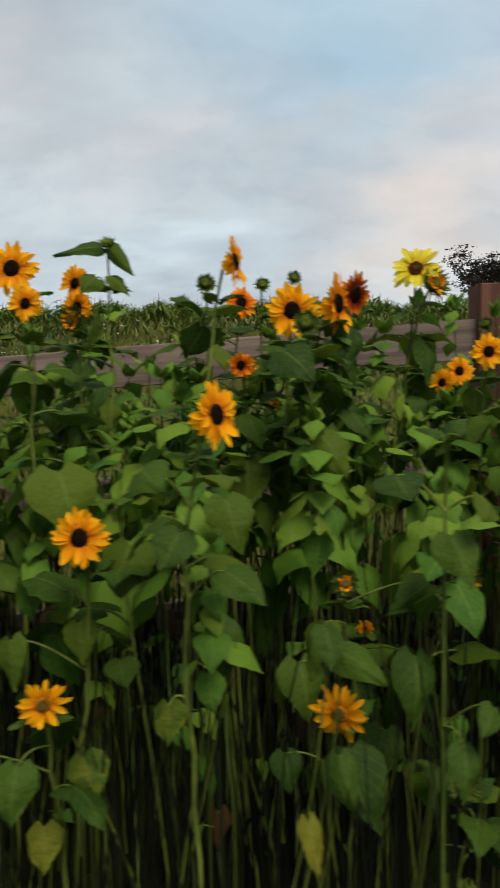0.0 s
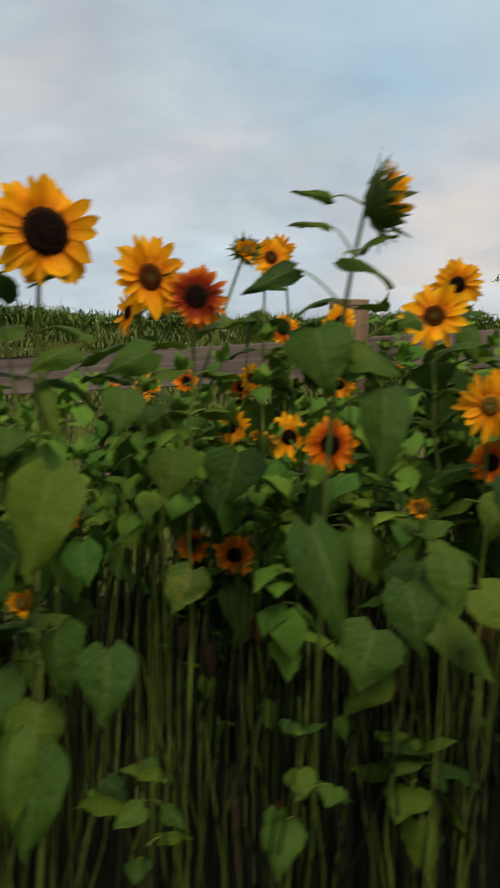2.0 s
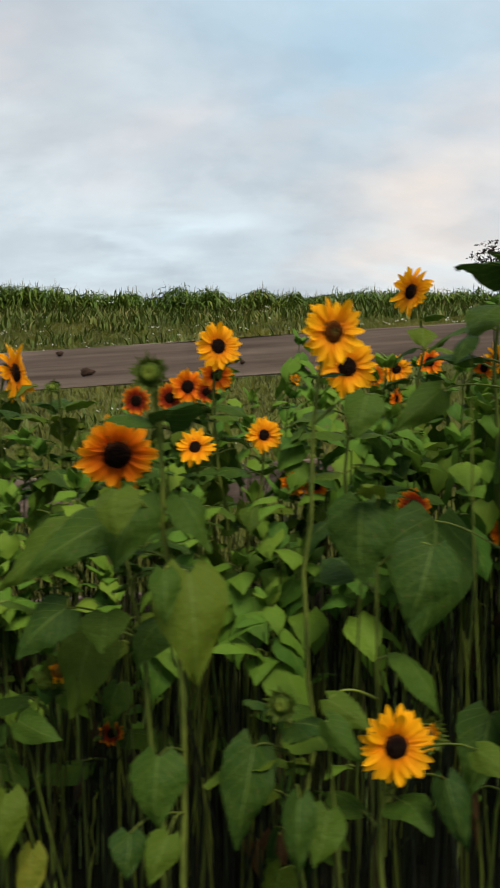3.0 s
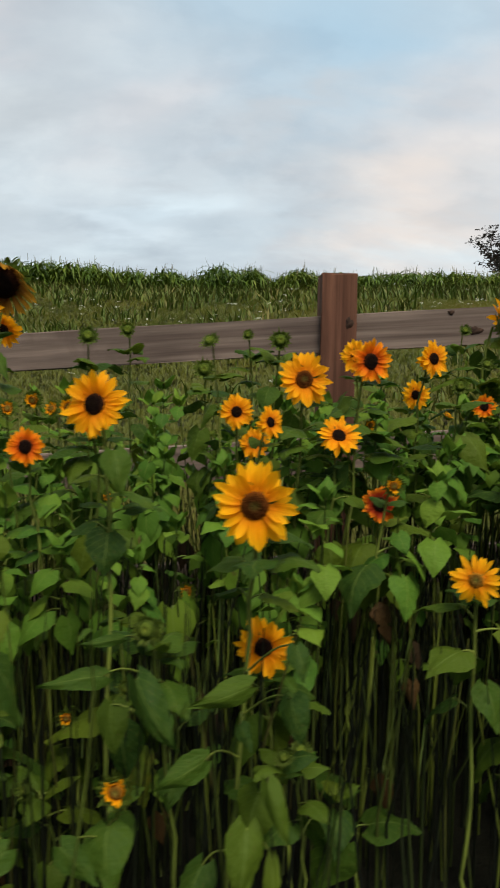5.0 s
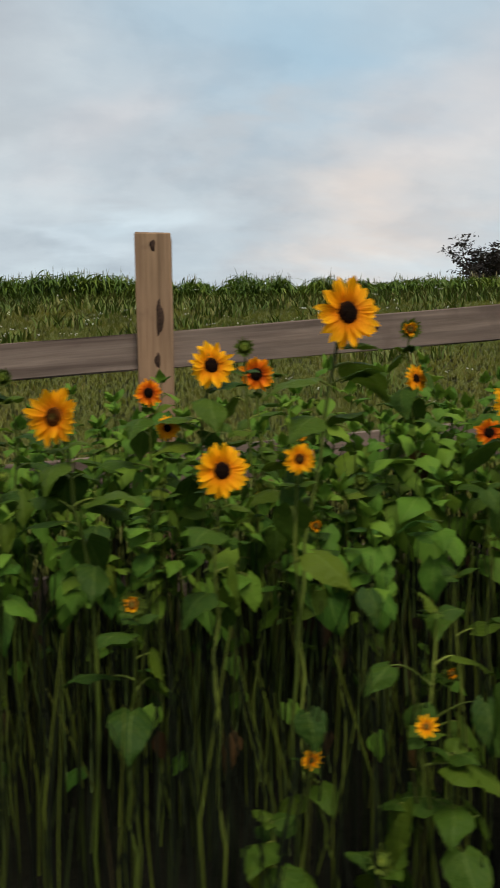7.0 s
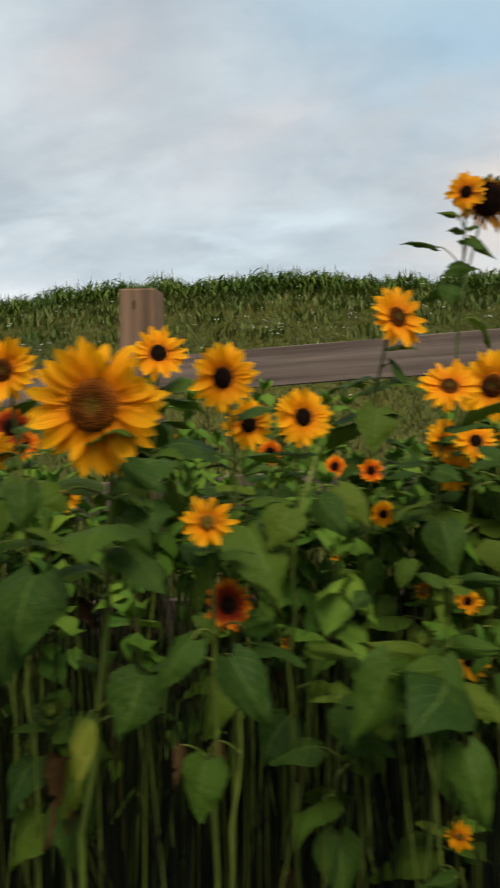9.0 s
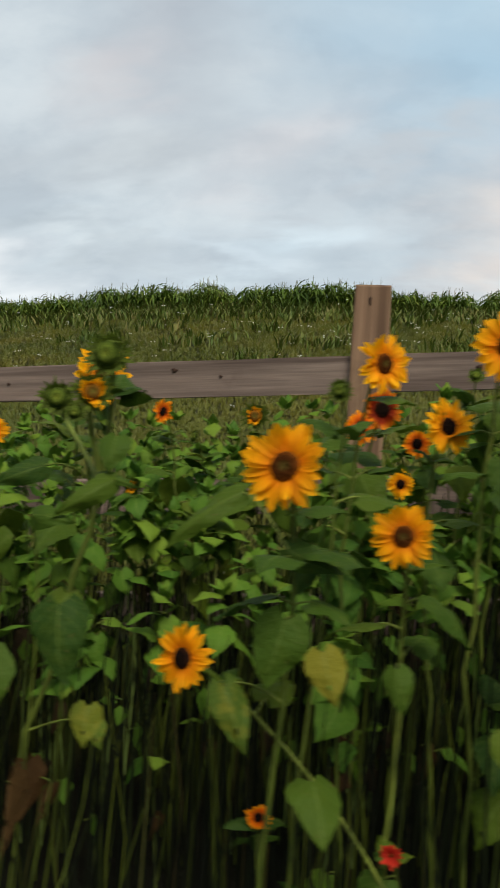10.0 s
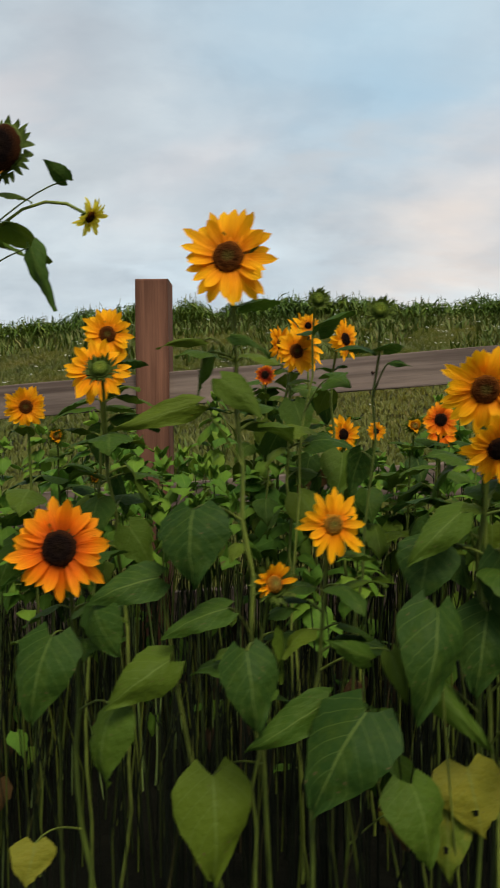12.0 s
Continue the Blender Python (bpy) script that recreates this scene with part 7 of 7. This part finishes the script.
# slender budding plants among them
sunflower(-3.524, 1.900, 1.218, 0.039, 'bud', 25, 47, (0.02, 0.02), 0.085, 4, 0.8)
sunflower(-3.529, 2.020, 1.106, 0.041, 'bud', 25, 41, (0.02, 0.02), 0.085, 4, 0.8)
sunflower(-3.871, 2.020, 1.132, 0.041, 'bud', -13, 26, (0.02, 0.02), 0.085, 4, 0.8)
sunflower(-3.816, 2.020, 1.101, 0.041, 'bud', -6, 8, (0.02, 0.02), 0.085, 4, 0.8)
sunflower(-3.519, 2.020, 1.034, 0.041, 'bud', -13, 25, (0.02, 0.02), 0.085, 4, 0.8)
sunflower(-3.288, 2.020, 1.127, 0.041, 'bud', 14, 44, (0.02, 0.02), 0.085, 4, 0.8)
sunflower(-3.389, 2.020, 1.055, 0.041, 'bud', 25, 25, (0.02, 0.02), 0.085, 4, 0.8)
sunflower(-3.641, 2.020, 1.039, 0.041, 'bud', -8, 12, (0.02, 0.02), 0.085, 4, 0.8)
sunflower(-4.946, 1.700, 1.177, 0.049, 'bud', 10, 13, (0.02, 0.02), 0.085, 4, 0.8)
sunflower(-4.658, 1.700, 1.170, 0.049, 'bud', -30, 39, (0.02, 0.02), 0.085, 4, 0.8)
sunflower(-5.138, 1.700, 1.001, 0.049, 'half', 20, 22, (0.02, 0.02), 0.085, 4, 0.8)
sunflower(-5.033, 1.700, 1.002, 0.049, 'half', -20, 22, (0.02, 0.02), 0.085, 4, 0.8)
sunflower(-4.726, 1.200, 0.649, 0.041, 'bud', -40, 29, (0.02, 0.02), 0.085, 4, 0.8)
sunflower(-5.459, 1.700, 0.877, 0.049, 'bud', 20, 39, (0.02, 0.02), 0.085, 4, 0.8)
sunflower(-4.473, 1.200, 0.431, 0.041, 'bud', -10, 39, (0.02, 0.02), 0.085, 4, 0.8)


# ---- the stand of stalks under the flowers, its shade put into their colour ----
def bed_front(x):
    """Where the bed begins, in a slightly uneven line."""
    return 1.14 + 0.08 * math.sin(1.3 * x) + 0.05 * math.sin(3.1 * x + 1.0)


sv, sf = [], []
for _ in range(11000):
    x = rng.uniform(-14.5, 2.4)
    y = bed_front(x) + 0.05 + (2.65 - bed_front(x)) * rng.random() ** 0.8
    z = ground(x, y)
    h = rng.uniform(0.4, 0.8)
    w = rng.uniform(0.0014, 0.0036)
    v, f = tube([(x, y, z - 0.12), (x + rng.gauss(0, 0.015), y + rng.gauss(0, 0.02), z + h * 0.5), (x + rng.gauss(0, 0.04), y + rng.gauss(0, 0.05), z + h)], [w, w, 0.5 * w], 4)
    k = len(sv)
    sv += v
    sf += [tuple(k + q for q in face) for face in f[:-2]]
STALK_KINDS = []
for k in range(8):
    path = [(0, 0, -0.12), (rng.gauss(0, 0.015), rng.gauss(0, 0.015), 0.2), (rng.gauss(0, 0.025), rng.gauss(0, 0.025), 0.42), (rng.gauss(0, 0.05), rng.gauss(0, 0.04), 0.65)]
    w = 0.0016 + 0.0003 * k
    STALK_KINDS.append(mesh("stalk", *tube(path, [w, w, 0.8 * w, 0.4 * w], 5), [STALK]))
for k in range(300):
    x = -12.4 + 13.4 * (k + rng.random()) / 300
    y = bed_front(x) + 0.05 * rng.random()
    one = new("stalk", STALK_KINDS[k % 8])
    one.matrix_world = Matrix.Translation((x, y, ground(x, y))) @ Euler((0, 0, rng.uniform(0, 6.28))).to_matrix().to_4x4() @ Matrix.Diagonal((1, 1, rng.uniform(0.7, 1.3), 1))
    tagged(one, "thin leafless stalk standing in the flower bed, darkened for shade", "stalk", "stalks below the sunflowers")
tagged(new("stalks", mesh("stalks", sv, sf, [STALKS])), "dense thin brown and green stalks below the sunflowers, darkened for shade", "stalks", kind="stuff")

# ---- the leafy mass behind the flowers ----
def arrays(me):
    v = np.zeros(len(me.vertices) * 3)
    me.vertices.foreach_get("co", v)
    layer = me.uv_layers[0].data
    uv = np.zeros((len(me.vertices), 2))
    for poly in me.polygons:
        for li in poly.loop_indices:
            uv[me.loops[li].vertex_index] = layer[li].uv
    return v.reshape(-1, 3), [tuple(p.vertices) for p in me.polygons], [p.material_index for p in me.polygons], uv


def canopy_leaves(green, dry):
    """The leaves of the mass: six that hang or spread, one of the tuft at the tip, two withered."""
    made = [leaf_mesh("leaf", green, 60 + k, D((-72, -55, -40, -28, -8, 22)[k]), D((-25, -40, -45, -50, -60, -70)[k]), 0.4, 0.38, 0.0, 2, 6) for k in range(6)]
    made.append(leaf_mesh("leaf", green, 97, D(62), D(-55), 0.5, 0.1, 0.0, 2, 6))
    return made + [leaf_mesh("leaf", dry, 90 + k, D(-75), D(-25), 1.5, 0.3, 0.12, 2, 6) for k in range(2)]


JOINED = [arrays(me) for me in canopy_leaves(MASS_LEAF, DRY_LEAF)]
SINGLE = canopy_leaves(LIT_LEAF, DRY_LEAF)


def canopy(x):
    """How high the leafy mass stands: taller at the right end of the row."""
    t = min(1.0, max(0.0, (x + 3.6) / 1.6))
    return 1.06 + 0.24 * t * t * (3 - 2 * t)


# ---- young plants standing free in the front of the row ----
for k in range(16):
    x = -13.4 + 15.0 * (k + rng.random()) / 16
    y = rng.uniform(1.25, 1.6)
    sunflower(x, y, ground(x, y) + rng.uniform(0.5, 0.75), 0.05, rng.choice(("none", "bud")), rng.uniform(-40, 40), rng.uniform(0, 40), (rng.gauss(0, 0.05), rng.gauss(0, 0.05)), rng.uniform(0.10, 0.14), 6)

# ---- more flowers where the row goes on between ----
for k, (kind, size, rise, y) in enumerate((("gold", 0.11, 1.2, 1.7), ("half", 0.05, 0.8, 1.3), ("orange", 0.08, 1.1, 2.0), ("brown", 0.12, 1.15, 1.45), ("gold", 0.08, 1.05, 2.1), ("bud", 0.05, 1.2, 1.8), ("olive", 0.08, 0.75, 1.25),
                                         ("gold", 0.10, 1.25, 1.9), ("orange", 0.07, 1.0, 2.1), ("gold", 0.07, 1.1, 2.2), ("half", 0.05, 1.1, 1.7), ("brown", 0.10, 0.95, 1.35))):
    x = -6.45 - 0.095 * k + rng.uniform(-0.05, 0.05)
    sunflower(x, y, ground(x, y) + rise, size, kind, rng.gauss(0, 14), rng.gauss(8, 6), (rng.gauss(0, 0.04), 0.03), 0.12, 6)
for k, (kind, size, rise, y) in enumerate((("gold", 0.10, 1.15, 1.6), ("orange", 0.07, 1.0, 2.0), ("bud", 0.045, 1.1, 1.8), ("olive", 0.09, 0.85, 1.25), ("half", 0.05, 0.95, 1.5))):
    x = -3.8 - 0.11 * k + rng.uniform(-0.04, 0.04)
    sunflower(x, y, ground(x, y) + rise, size, kind, rng.gauss(0, 14), rng.gauss(8, 6), (rng.gauss(0, 0.04), 0.03), 0.12, 6)

# ---- many slender side shoots with small buds in the top of the leafy mass ----
for k in range(80):
    x = -12.6 + 14.4 * (k + rng.random()) / 80
    y = rng.uniform(1.5, 2.4)
    kind = rng.choice(("bud", "bud", "half", "none"))
    sunflower(x, y, ground(x, y) + canopy(x) * rng.uniform(0.78, 1.06), rng.uniform(0.032, 0.048), kind, rng.uniform(-60, 60), rng.uniform(5, 60), (rng.gauss(0, 0.03), rng.gauss(0, 0.03)), rng.uniform(0.07, 0.10), 5, 0.7)

# ---- low seedlings in the front of the bed, where it comes closest ----
low_rng = random.Random(77)
for k in range(12):
    x = -6.5 + 2.5 * (k + low_rng.random()) / 12
    y = low_rng.uniform(1.1, 1.5)
    sunflower(x, y, ground(x, y) + low_rng.uniform(0.3, 0.6), 0.045, low_rng.choice(("none", "bud", "none")), low_rng.uniform(-40, 40), low_rng.uniform(0, 40), (low_rng.gauss(0, 0.04), low_rng.gauss(0, 0.04)), low_rng.uniform(0.09, 0.13), 5)

for k, (row, rest) in enumerate(PLANTS):
    rng.seed(1000 + k)
    plant(*row, **rest)
rng.seed(6)

fv, ff, fs, fu, count = [], [], [], [], 0


def into_mass(data, m):
    global count
    v, f, s, uv = data
    a = np.array(m)
    fv.append(v @ a[:3, :3].T + a[:3, 3])
    ff.extend(tuple(q + count for q in face) for face in f)
    fs.extend(s)
    fu.append(uv)
    count += len(v)


def shoot(x, y):
    """One plant of the leafy mass: its foot, tip and leaves as (place, turn, size, mesh index)."""
    foot = Vector((x, y, ground(x, y) - 0.06))
    tall = canopy(x) * rng.uniform(0.78, 1.08) * (0.86 + 0.14 * (y - 1.4))
    tip = foot + Vector((rng.gauss(0, 0.04), rng.gauss(0, 0.04), tall))
    leaves = []
    turn_ = rng.uniform(0, 6.28)
    big = rng.uniform(0.075, 0.118) * (1.12 if x > -3.2 else 1.0)
    lowest_leaf = 0.85 if x < -7.5 or -4.4 < x < -2.8 else 0.79 if y < 1.72 else 0.72
    for q in range(8):
        t = lowest_leaf + (1.0 - lowest_leaf) * (q + rng.random()) / 8
        turn_ += 2.4 + rng.gauss(0, 0.4)
        spin = turn_ if rng.random() < 0.5 else rng.gauss(-1.57, 0.8)
        s = big * (1.1 - 0.55 * max(0.0, t - 0.75) / 0.25) * rng.uniform(0.75, 1.2)
        which = rng.randrange(0, 3) if t < 0.82 else rng.randrange(2, 6)
        at = foot.lerp(tip, t)
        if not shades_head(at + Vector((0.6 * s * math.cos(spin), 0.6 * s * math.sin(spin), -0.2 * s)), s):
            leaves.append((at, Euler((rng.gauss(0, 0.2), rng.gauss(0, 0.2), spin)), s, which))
    for q in range(4):
        turn_ += 1.57
        leaves.append((tip, Euler((0, rng.gauss(-0.2, 0.25), turn_)), 0.045 * rng.uniform(0.7, 1.3), 6))
    for q in range(rng.randint(0, 2) if y > 1.72 else rng.randint(0, 1)):
        s, at = rng.uniform(0.045, 0.085), foot.lerp(tip, rng.uniform(0.25, 0.62))
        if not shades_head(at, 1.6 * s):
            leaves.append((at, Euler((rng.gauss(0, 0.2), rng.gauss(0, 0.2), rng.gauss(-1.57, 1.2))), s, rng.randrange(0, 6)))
    if rng.random() < 0.35:
        leaves.append((foot.lerp(tip, rng.uniform(0.25, 0.6)), Euler((0, 0, rng.gauss(-1.57, 0.9))), rng.uniform(0.06, 0.1), 7 + rng.randrange(2)))
    stem = [foot, foot.lerp(tip, 0.5) + Vector((rng.gauss(0, 0.02), 0, 0)), tip]
    return foot, stem, leaves


for k in range(1050):
    x, y = -14.6 + 17.0 * (k + rng.random()) / 1050, 1.45 + 1.15 * rng.random() ** 0.75
    foot, stem, leaves = shoot(x, y)
    if y < 1.72 and -12.2 < x < 1.2:
        thing = new("young_sunflower")
        thing.location = foot
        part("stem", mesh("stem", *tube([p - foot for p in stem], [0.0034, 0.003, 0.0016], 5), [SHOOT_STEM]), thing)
        for at, turn_, s, which in leaves:
            part("leaf", SINGLE[which], thing, "withered leaf" if which > 6 else "", Matrix.Translation(at - foot) @ turn_.to_matrix().to_4x4() @ Matrix.Diagonal((s, s, s, 1)))
        tagged(thing, "young leafy sunflower plant without a flower", "sunflower", "young plants in the row")
        continue
    v, f = tube(stem, [0.0034, 0.003, 0.0016], 5)
    into_mass((np.array([tuple(q) for q in v]), f, [1] * len(f), np.full((len(v), 2), 0.5)), Matrix.Identity(4))
    for at, turn_, s, which in leaves:
        v, f, i_, uv = JOINED[which]
        into_mass((v, f, [2] * len(f) if which > 6 else i_, uv), Matrix.Translation(at) @ turn_.to_matrix().to_4x4() @ Matrix.Diagonal((s, s, s, 1)))
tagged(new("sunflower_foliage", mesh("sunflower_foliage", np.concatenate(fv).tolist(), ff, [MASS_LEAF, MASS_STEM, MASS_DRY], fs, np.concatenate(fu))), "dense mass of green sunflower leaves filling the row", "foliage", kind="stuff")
